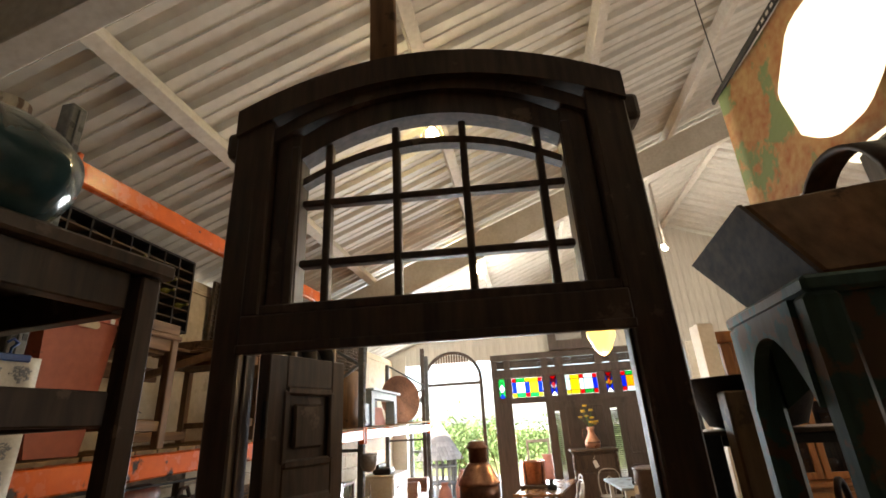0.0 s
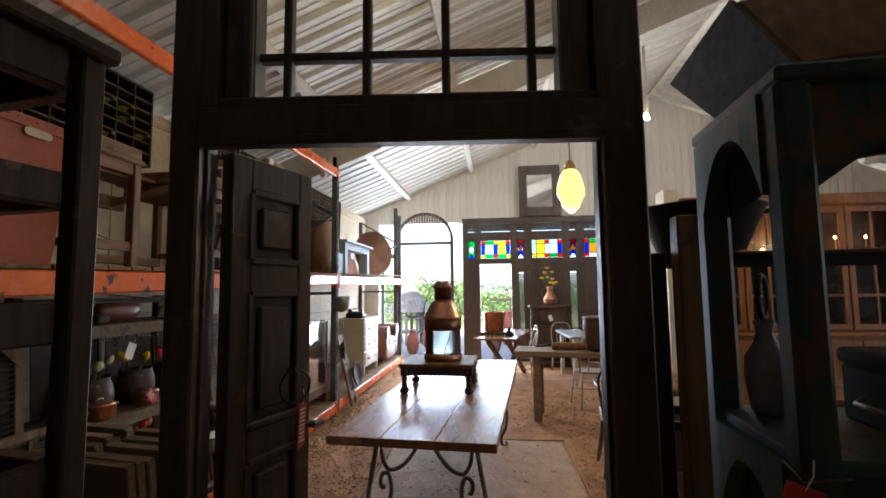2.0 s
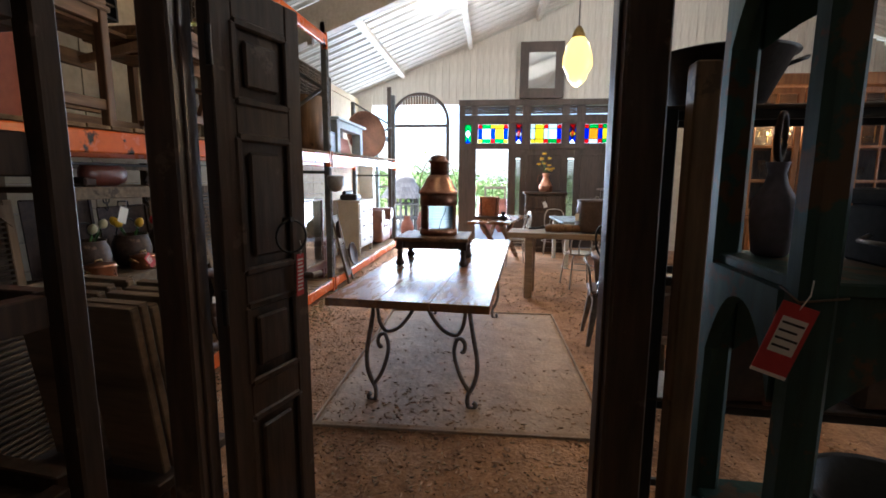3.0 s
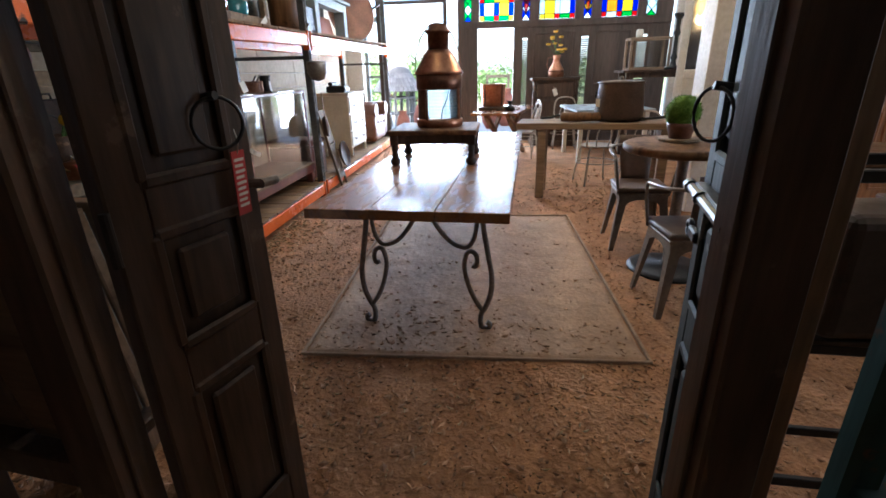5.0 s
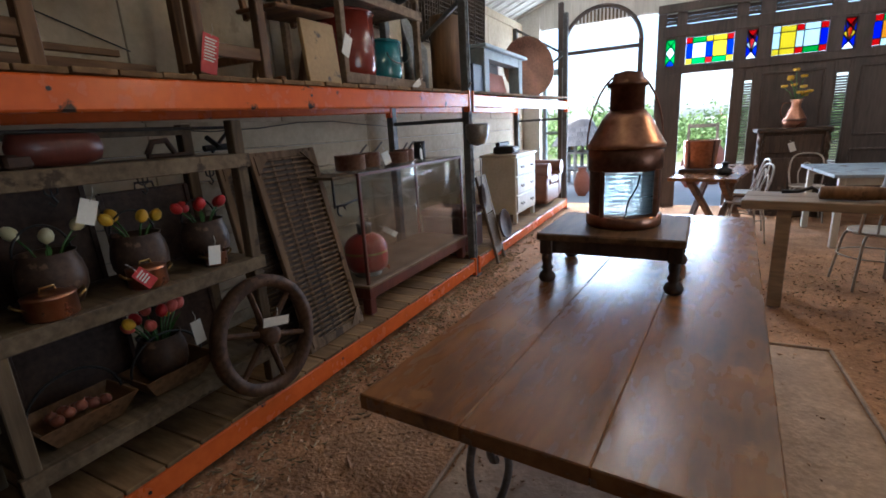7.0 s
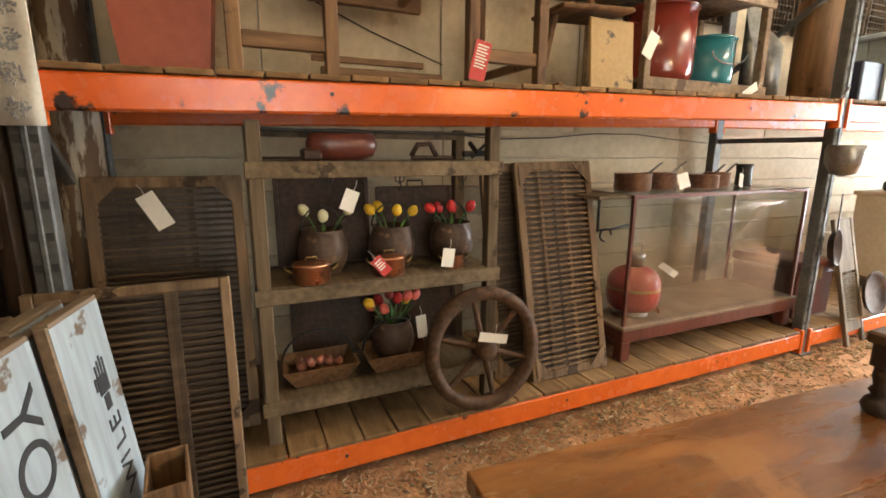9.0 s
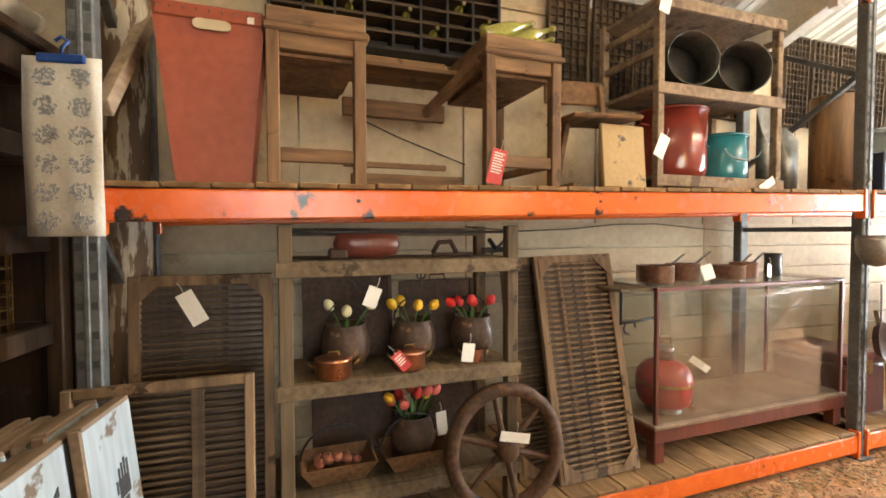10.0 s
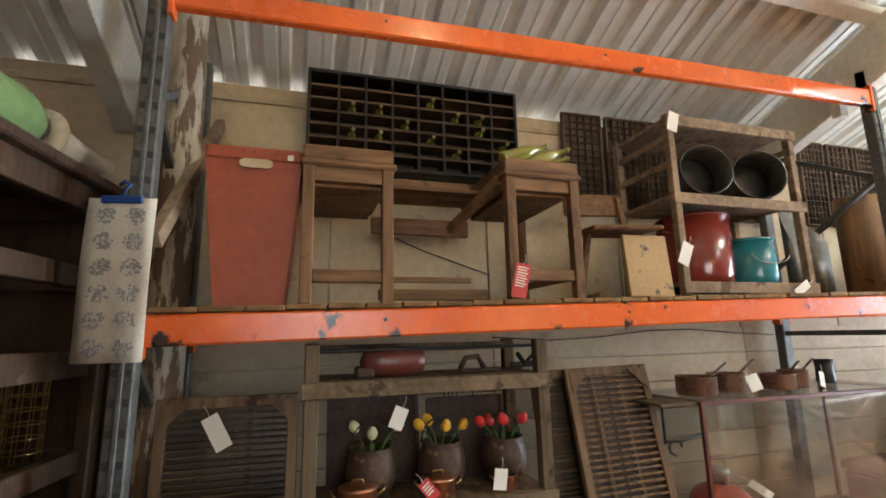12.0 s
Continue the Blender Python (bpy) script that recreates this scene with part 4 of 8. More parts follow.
SHELF_A = facing(0.27, 4.02, 0.184)
plain_shelf(SHELF_A, 1.08, 0.42, 1.33, (0.20, 0.68, 1.18), "weathered grey wooden plant shelf with iron pots", 0.055, back_rails=(1.30,))
bm = B()
rod(bm, (0.02, 0.08, 1.30), (1.06, 0.08, 1.30), 0.007)
single("iron_rail", bm, M["black"], "black iron rail across the shelf top", "rail", m=SHELF_A)


def on_a(u, v, z):
    """A place on the plant shelf: u along its front, v behind the front edge."""
    return SHELF_A @ pose(u, v, z)


def round_pot(m, r, label, mat="clay", handle=True, squat=1.0):
    t = thing("iron_pot", m, label, "pot", "round iron pots")
    prof = [(0.4 * r, 0.0), (0.72 * r, 0.06 * r), (0.97 * r, 0.5 * r * squat), (r, 0.85 * r * squat), (0.93 * r, 1.2 * r * squat), (0.8 * r, 1.45 * r * squat), (0.86 * r, 1.55 * r * squat), (0.8 * r, 1.54 * r * squat), (0.72 * r, 1.3 * r * squat), (0.5 * r, 0.3 * r)]
    part("bowl", smooth(lathe(B(), prof, 26)), M[mat], t)
    if handle:
        pts = [(0.84 * r * math.cos(a), 0.02, 1.5 * r * squat + 0.95 * r * math.sin(a)) for a in [math.pi * k / 14 for k in range(15)]]
        part("bail_handle", tube(B(), pts, 0.0045, 6), M["black"], t)
    return t


def tulips(m, n, r, mats, seed, height=0.1):
    """A bunch of tulips with stems and leaves."""
    t = thing("tulip_bunch", m, "bunch of cloth tulips in an iron pot", "flowers", "tulip bunches")
    g = random.Random(seed)
    for k in range(n):
        a = 2 * math.pi * (k + 0.3 * g.random()) / n
        lean = r * (0.45 + 0.55 * g.random())
        top = Vector((lean * math.cos(a), lean * 0.6 * math.sin(a), height * (0.75 + 0.45 * g.random())))
        root = Vector((0.25 * top.x, 0.25 * top.y, -0.03))
        part("stem", tube(B(), [root, (root + top) / 2 + Vector((0, 0, 0.012)), top], 0.0035, 5), M["leaf"], t)
        tilt = Matrix.Translation(top) @ Vector((top.x, top.y, 0.10)).to_track_quat("Z", "Y").to_matrix().to_4x4()
        bm = B()
        for j in range(3):
            pm = tilt @ Matrix.Rotation(2.09 * j, 4, "Z")
            lathe(bm, [(0.004, -0.004), (0.017, 0.008), (0.021, 0.024), (0.016, 0.042), (0.004, 0.054)], 8, pm @ Matrix.Translation((0.004, 0, 0)))
        part("tulip_head", smooth(bm, 80), M[mats[k % len(mats)]], t)
        if k % 2 == 0:
            q = Vector((top.x * 1.15 + 0.02 * (g.random() - .5), top.y, top.z * 0.75))
            bm = B()
            side = Vector((-math.sin(a), math.cos(a), 0)) * 0.011
            mid = (root + q) / 2 + Vector((0, 0, 0.018))
            vs = [bm.verts.new(p) for p in (root - side * .4, root + side * .4, mid + side, q, mid - side)]
            bm.faces.new((vs[0], vs[1], vs[2], vs[4])), bm.faces.new((vs[4], vs[2], vs[3]))
            part("leaf", bm, M["leaf"], t)
    return t


for u, mats, seed, n in ((0.29, ("tulip_white",), 1, 3), (0.61, ("tulip_yellow",), 2, 4), (0.92, ("tulip_red",), 3, 6)):
    round_pot(on_a(u, 0.18, 0.68), 0.108, "round dark iron pot holding tulips on the shelf", squat=1.22)
    tulips(on_a(u, 0.18, 0.865), n, 0.115, mats, seed, 0.075)
round_pot(on_a(0.60, 0.16, 0.235), 0.102, "round dark iron pot of tulips in a wooden bowl", handle=False, squat=1.25)
tulips(on_a(0.60, 0.16, 0.41), 9, 0.12, ("tulip_pink", "tulip_yellow", "tulip_pink", "tulip_red"), 5, 0.095)


M["tinned"] = material("worn_tinned_copper", (0.52, 0.36, 0.28), 0.36, 0.9, dark=(0.24, 0.13, 0.09), scale=7, fine=40, bump=0.06)


def copper_pan(m, r, h, label, handle="loop", mat="copper", lid=True):
    t = thing("copper_pan", m, label, "pan", "copper pans")
    part("body", smooth(lathe(B(), [(0.9 * r, 0), (r, 0.008), (r, h), (1.04 * r, h + 0.003), (0.97 * r, h), (0.95 * r, 0.012)], 26)), M[mat], t)
    if lid:
        part("lid", smooth(lathe(B(), [(1.0 * r, h), (1.02 * r, h + 0.006), (0.6 * r, h + 0.012), (0.02, h + 0.016)], 26)), M[mat], t)
        part("lid_handle", tube(B(), [(-0.025, 0, h + 0.012), (-0.02, 0, h + 0.032), (0.02, 0, h + 0.032), (0.025, 0, h + 0.012)], 0.004, 6), M["brass"], t)
    if handle == "loop":
        for s in (-1, 1):
            part("loop_handle", tube(B(), [(s * r, -0.02, h * .62), (s * (r + 0.026), -0.016, h * .85), (s * (r + 0.03), 0, h * .98), (s * (r + 0.026), 0.016, h * .85), (s * r, 0.02, h * .62)], 0.005, 6), M["brass"], t)
    else:
        bm = B()
        bar(bm, (r * 0.98, 0, h * 0.72), (r + 0.035, 0, h * 0.9), 0.022, 0.006, 0.002)
        bar(bm, (r + 0.033, 0, h * 0.89), (r + handle, 0, h * 0.9 + 0.36 * handle), 0.018, 0.008, 0.003)
        part("long_handle", bm, M["iron"], t)
        part("rivet_plate", box(B(), (r - 0.002, -0.02, h * .45), (r + 0.004, 0.02, h * .9), bevel=0.002), M["copper"], t)
    return t


copper_pan(on_a(0.22, 0.06, 0.68), 0.078, 0.075, "small lidded copper pan with brass handles")
copper_pan(on_a(0.56, 0.07, 0.68), 0.072, 0.075, "small lidded copper pan with a red tag")
copper_pan(on_a(0.88, 0.07, 0.68), 0.048, 0.062, "tiny copper pan on the shelf edge", lid=False)
price_tag(on_a(0.47, -0.02, 0.775) @ pose(0, 0, 0, 0, -40, 0), "red printed card on a copper pan", "tag_red", 0.05, 0.09, 4, "paper")
price_tag(on_a(0.82, -0.015, 0.79) @ pose(0, 0, 0, 0, 8, 0), "white price card on a copper pan", w=0.06, h=0.085)
price_tag(on_a(0.40, 0.03, 1.06) @ pose(0, 0, 0, 0, 22, 0), "white price card hanging over the pots", w=0.06, h=0.09)
price_tag(on_a(0.70, 0.04, 0.47) @ pose(0, 0, 0, 0, -6, 0), "white price card on the tulip pot", w=0.05, h=0.11)
for u in (0.30, 0.61, 0.91):
    bm = B()
    tube(bm, [(0, 0, 0.01), (0, 0, -0.03), (0.012, 0, -0.05), (0, 0, -0.065), (-0.012, 0, -0.05)], 0.0035, 6)
    tube(bm, [(0.02, 0, 0.0), (0.018, 0, -0.02), (0, 0, -0.03), (-0.018, 0, -0.02), (-0.02, 0, 0.0)], 0.0035, 6)
    single("iron_hook", bm, M["black"], "forged iron hook under the top board", "hook", group="iron hooks", m=on_a(u, 0.05, 1.115))
# dark baking trays standing behind the pots
for u, w, z, h, lean in ((0.12, 0.42, 0.685, 0.42, 4), (0.60, 0.40, 0.685, 0.36, 5), (0.16, 0.42, 0.205, 0.40, 4), (0.66, 0.36, 0.205, 0.38, 5)):
    t = thing("baking_tray", SHELF_A @ pose(u, 0.355, z, -lean, 0, 0), "dark rusty baking tray standing upright", "tray", "baking trays")
    part("sheet", box(B(), (0, 0, 0), (w, 0.006, h), bevel=0.002), M["pan"], t)
    bm = B()
    for a, b in (((0, 0), (w, 0)), ((0, h), (w, h)), ((0, 0), (0, h)), ((w, 0), (w, h))):
        bar(bm, (a[0], -0.008, a[1]), (b[0], -0.008, b[1]), 0.022, 0.008, 0.002, up=(0, 0, 1) if a[1] == b[1] else (0, 1, 0))
    part("rim", bm, M["pan"], t)
    part("ring", tube(B(), [(w / 2 - 0.045, -0.008, h - 0.005), (w / 2 - 0.04, -0.01, h + 0.03), (w / 2 + 0.04, -0.01, h + 0.03), (w / 2 + 0.045, -0.008, h - 0.005)], 0.005, 6), M["black"], t)


def wooden_scoop_bowl(m, label):
    t = thing("wooden_trug", m, label, "bowl", "wooden trug bowls")
    bm = B()
    bot = [(-0.11, -0.06), (0.11, -0.06), (0.11, 0.06), (-0.11, 0.06)]
    top = [(-0.165, -0.11), (0.165, -0.11), (0.165, 0.11), (-0.165, 0.11)]
    for off, z0 in ((0.0, 0.0), (0.012, 0.012)):
        a = [bm.verts.new((x * (1 - off * 5), y * (1 - off * 5), z0)) for x, y in bot]
        b = [bm.verts.new((x * (1 - off * 4), y * (1 - off * 4), 0.095)) for x, y in top]
        bm.faces.new(a)
        for k in range(4):
            bm.faces.new((a[k], a[(k + 1) % 4], b[(k + 1) % 4], b[k]))
        if off == 0.0:
            outer = b
        else:
            for k in range(4):
                bm.faces.new((outer[k], outer[(k + 1) % 4], b[(k + 1) % 4], b[k]))
    part("bowl", bm, M["oak_y"], t)
    part("iron_bail", tube(B(), [(0.16 * math.cos(a), 0.0, 0.085 + 0.15 * math.sin(a)) for a in [math.pi * k / 14 for k in range(15)]], 0.006, 6), M["black"], t)
    return t


wooden_scoop_bowl(on_a(0.24, 0.13, 0.205), "square wooden trug bowl with onions inside")
wooden_scoop_bowl(on_a(0.60, 0.13, 0.205), "square wooden trug bowl holding a tulip pot")
g = random.Random(8)
for k in range(9):
    bm = lathe(B(), [(0.004, -0.018), (0.016, -0.014), (0.023, 0.0), (0.018, 0.013), (0.004, 0.021), (0.002, 0.03)], 12)
    single("onion", smooth(bm, 80), M["onion"], "small brown onion in the wooden bowl", "onion", group="onions in the bowl",
           m=on_a(0.24 + 0.16 * (k % 5) / 4 - 0.08, 0.10 + 0.045 * (k // 5), 0.285 + 0.022 * g.random()) @ pose(0, 0, 0, 40 * g.random(), 50 * g.random(), 0))


M["wheel"] = material("dark_worn_wheel_wood", (0.12, 0.062, 0.033), 0.7, dark=(0.035, 0.018, 0.01), scale=7, fine=40, bump=0.3, spec=0.15, distort=0.8, spot=(0.045, 0.024, 0.014), spot_scale=8, spot_level=0.56)


def spoked_wheel(m):
    t = thing("cart_wheel", m, "wooden spoked wheel leaning on the shelf", "wheel")
    R = 0.295
    prof = [(R - 0.055, -0.024), (R, -0.026), (R + 0.004, 0), (R, 0.026), (R - 0.055, 0.024), (R - 0.055, -0.024)]
    part("rim", smooth(lathe(B(), prof, 44, cap=False)), M["wheel"], t)
    part("hub", smooth(lathe(B(), [(0.03, -0.05), (0.05, -0.045), (0.056, 0.0), (0.05, 0.045), (0.028, 0.05), (0.012, 0.052)], 22)), M["wheel"], t)
    for k in range(6):
        a = math.pi * (k / 3 + 0.06)
        part("spoke", rod(B(), (0.045 * math.cos(a), 0.045 * math.sin(a), 0), ((R - 0.05) * math.cos(a), (R - 0.05) * math.sin(a), 0), 0.017, 0.013, 8), M["wheel"], t)
    return t


WHEEL = pose(0.335, 5.0, 0.184 + 0.30, 0, 90, 0) @ pose(0, 0, 0, 0, -6, 0)
spoked_wheel(WHEEL)
price_tag(pose(0.40, 5.02, 0.58, 0, 12, 85), "white price card tied to a wheel spoke", w=0.145, h=0.045)
# clutter on the shelf's top board: a wooden float, an iron clamp and small tools
bm = lathe(B(), [(0.01, -0.15), (0.05, -0.13), (0.06, -0.05), (0.06, 0.07), (0.045, 0.13), (0.01, 0.15)], 14, pose(0, 0, 0, 0, 90, 0) @ Matrix.Diagonal((1.1, 0.8, 1, 1)))
single("wooden_float", smooth(bm, 60), M["mahogany"], "worn red-brown wooden block on the shelf top", "block", m=on_a(0.38, 0.12, 1.18 + 0.066))
bm = B()
tube(bm, [(-0.09, 0, 0.02), (-0.06, 0, 0.07), (0.0, 0, 0.075), (0.03, 0, 0.02)], 0.012)
rod(bm, (-0.09, 0, 0.012), (0.12, 0.02, 0.012), 0.01)
single("iron_clamp", bm, M["pan"], "rusty iron clamp lying on the shelf", "tool", m=on_a(0.78, 0.12, 1.18))
bm = B()
rod(bm, (-0.06, 0, 0.03), (0.09, 0, 0.035), 0.014)
rod(bm, (0.0, -0.03, 0.03), (0.0, 0.05, 0.08), 0.012)
rod(bm, (0.0, 0.03, 0.012), (0.1, 0.03, 0.1), 0.008)
single("iron_vice", bm, M["black"], "black iron vice lying on the shelf", "tool", m=on_a(1.0, 0.1, 1.18))
bm = B()
rod(bm, (-0.12, 0.05, 0.01), (0.06, -0.02, 0.012), 0.006)
box(bm, (0.05, -0.05, 0.0), (0.13, 0.03, 0.05), bevel=0.01)
single("old_hammer", bm, M["pan"], "old iron hammer with a thin handle", "tool", m=on_a(0.16, 0.13, 1.18))

# glass display case
CASE = facing(0.24, 5.98, 0.184)
CW, CD, CH = 1.60, 0.52, 0.99


M["dusty_board"] = material("dusty_case_floor", (0.30, 0.22, 0.155), 0.85, dark=(0.17, 0.115, 0.075), scale=5, fine=60, bump=0.1, spec=0.2)


def display_case():
    t = thing("display_case", CASE, "glazed mahogany display case on short legs", "display case")
    Mh = M["mahogany"]
    for x in (0.0, CW - 0.07):
        for y in (0.0, CD - 0.07):
            part("leg", box(B(), (x, y, 0), (x + 0.07, y + 0.07, 0.15), bevel=0.006), Mh, t)
    part("plinth", box(B(), (-0.01, -0.01, 0.12), (CW + 0.01, CD + 0.01, 0.20), bevel=0.005), Mh, t)
    part("floor_board", box(B(), (-0.02, -0.02, 0.20), (CW + 0.02, CD + 0.02, 0.222), bevel=0.004), M["dusty_board"], t, "dusty grey-brown case floor")
    for x in (0, CW - 0.022):
        for y in (0, CD - 0.022):
            part("corner_post", box(B(), (x, y, 0.222), (x + 0.022, y + 0.022, CH - 0.02), bevel=0.003), Mh, t)
    for a, b in (((0, 0), (CW, 0.022)), ((0, CD - 0.022), (CW, CD)), ((0, 0.022), (0.022, CD - 0.022)), ((CW - 0.022, 0.022), (CW, CD - 0.022))):
        part("top_rail", box(B(), (*a, CH - 0.022), (*b, CH), bevel=0.003), Mh, t)
    for n, a, b in (("front", (0.023, 0.008, 0.224), (CW - 0.023, 0.013, CH - 0.024)), ("back", (0.023, CD - 0.012, 0.224), (CW - 0.023, CD - 0.007, CH - 0.024)),
                    ("end", (0.008, 0.023, 0.224), (0.013, CD - 0.023, CH - 0.024)), ("end", (CW - 0.013, 0.023, 0.224), (CW - 0.008, CD - 0.023, CH - 0.024))):
        part("pane", box(B(), a, b), M["case_glass"], t, "dusty clear glass pane").visible_shadow = False
    part("top_glass", box(B(), (0.0, 0.0, CH + 0.0005), (CW, CD, CH + 0.007)), M["case_glass"], t).visible_shadow = False
    return t


display_case()
DEMI = CASE @ pose(0.23, 0.17, 0.224)
t = thing("red_demijohn", DEMI, "round red demijohn with a metal neck", "bottle")
part("body", smooth(lathe(B(), [(0.08, 0.03), (0.125, 0.042), (0.148, 0.07), (0.158, 0.12), (0.1595, 0.17), (0.157, 0.215), (0.145, 0.25), (0.118, 0.28), (0.085, 0.298), (0.055, 0.312)], 40)), M["red_gloss"], t)
part("foot", smooth(lathe(B(), [(0.10, 0.0), (0.10, 0.012), (0.06, 0.03), (0.07, 0.045)], 24)), M["steel"], t)
part("neck", smooth(lathe(B(), [(0.05, 0.305), (0.05, 0.35), (0.055, 0.352), (0.055, 0.385), (0.04, 0.39)], 20)), M["steel"], t)
part("band", lathe(B(), [(0.160, 0.172), (0.1615, 0.18), (0.160, 0.188)], 30, cap=False), M["brass"], t)
bm = tube(B(), [(-0.05, 0, 0.37), (-0.05, 0, 0.44), (0.05, 0, 0.44), (0.05, 0, 0.37)], 0.004, 6)
part("bail", bm, M["steel"], t)
part("grip", rod(B(), (-0.04, 0, 0.44), (0.04, 0, 0.44), 0.011), M["raw"], t)
bm = B()
rod(bm, (0.07, -0.08, 0.045), (0.1, -0.12, 0.04), 0.009)
rod(bm, (0.1, -0.12, 0.055), (0.1, -0.12, 0.02), 0.007)
part("tap", bm, M["copper"], t)
price_tag(DEMI @ pose(0.10, -0.10, 0.33, -50, -40, 0), "white card on the red demijohn", w=0.045, h=0.11)
for u, v, r, h, hd in ((0.16, 0.18, 0.105, 0.10, 0.20), (0.45, 0.25, 0.10, 0.10, 0.22), (0.78, 0.20, 0.10, 0.085, 0.2), (1.0, 0.26, 0.085, 0.095, 0.2)):
    copper_pan(CASE @ pose(u, v, CH + 0.008, 0, 0, 12), r, h, "copper saucepan with a long iron handle", hd, "tinned", False)
price_tag(CASE @ pose(0.47, 0.10, CH + 0.11, -12, -12, 0), "white price card on a saucepan", w=0.09, h=0.09)
price_tag(CASE @ pose(1.05, 0.12, CH + 0.10, -12, 18, 0), "white price card on a saucepan", w=0.04, h=0.09)
t = thing("enamel_jug", CASE @ pose(1.34, 0.3, CH + 0.008), "small black enamel jug on the glass case", "jug")
part("body", smooth(lathe(B(), [(0.05, 0), (0.055, 0.01), (0.05, 0.10), (0.055, 0.15), (0.05, 0.15), (0.045, 0.02)], 20)), M["black"], t)
part("handle", tube(B(), [(0.05, 0, 0.13), (0.09, 0, 0.12), (0.09, 0, 0.06), (0.05, 0, 0.03)], 0.006, 6), M["black"], t)
# iron bracket behind the case
bm = B()
tube(bm, [(0, 0, 0.0), (0, 0, -0.18)], 0.008)
tube(bm, [(0, 0, -0.17), (0.10, 0, -0.17), (0.26, 0, -0.15)], 0.007)
tube(bm, [(0.06 + 0.04 * math.cos(a), 0, -0.20 + 0.035 * math.sin(a)) for a in [math.pi * k / 8 for k in range(13)]], 0.006)
single("iron_bracket", bm, M["black"], "black scrolled iron bracket beside the glass case", "bracket", m=CASE @ pose(-0.20, 0.05, CH - 0.018))
bm = box(B(), (-0.23, 0.02, CH - 0.018), (-0.005, 0.40, CH), bevel=0.003)
single("bracket_shelf", bm, M["grey_wood"], "small plank on the iron bracket", "shelf", m=CASE)

# ---- on the rack, upper level ----


def vulcan_bin():
    t = thing("fibre_bin", pose(0, 0, 0), "tall brick-red fibre bin with a hand hole", "bin")
    z0, z1 = deck_z(3.8) + 0.002, 2.34
    bm = B()
    low = [(-0.16, 3.655), (0.205, 3.655), (0.205, 3.925), (-0.16, 3.925)]
    top = [(-0.19, 3.59), (0.23, 3.59), (0.23, 3.985), (-0.19, 3.985)]
    n = 8
    rows = []
    for k in range(n + 1):
        f = k / n
        rows.append([bm.verts.new((a[0] + (b[0] - a[0]) * f, a[1] + (b[1] - a[1]) * f, z0 + (z1 - z0) * f)) for a, b in zip(low, top)])
    for a, b in zip(rows, rows[1:]):
        for k in range(4):
            bm.faces.new((a[k], a[(k + 1) % 4], b[(k + 1) % 4], b[k]))
    bm.faces.new(rows[0][::-1])
    es = [e for e in bm.edges if abs((e.verts[0].co - e.verts[1].co).normalized().z) > 0.9]
    bmesh.ops.bevel(bm, geom=es, offset=0.007, segments=2, affect="EDGES")
    for v in bm.verts:
        v.co.x += 0.006 * noise.noise(v.co * 4.0)
    part("body", smooth(bm), M["red_vinyl"], t)
    for x0, y0, x1, y1 in ((0.205, 3.60, 0.238, 3.975), (-0.195, 3.60, -0.18, 3.975)):
        part("rim_band", box(B(), (x0, y0, z1 - 0.05), (x1, y1, z1 + 0.004), bevel=0.004), M["red_vinyl"], t)
    bm = B()
    sheet(bm, [(0.045 * c + 0.022 * math.cos(a), 0.02 * math.sin(a)) for c, a0 in ((1, -90), (-1, 90)) for a in [radians(a0 + 30 * k) for k in range(7)]], 0.005, pose(0.2415, 3.795, z1 - 0.068, 0, 0, 90))
    part("hand_hole_plate", bm, M["cream"], t, "pale hand hole plate")
    part("label", box(B(), (0.2375, 3.92, z1 - 0.045), (0.2405, 3.945, z1 - 0.02)), M["paper"], t)
    for k in range(9):
        y = 3.61 + 0.355 * k / 8
        part("rivet", rod(B(), (0.237, y, z1 - 0.018), (0.2425, y, z1 - 0.018), 0.005, seg=6), M["copper_dark"], t)
    return t


vulcan_bin()


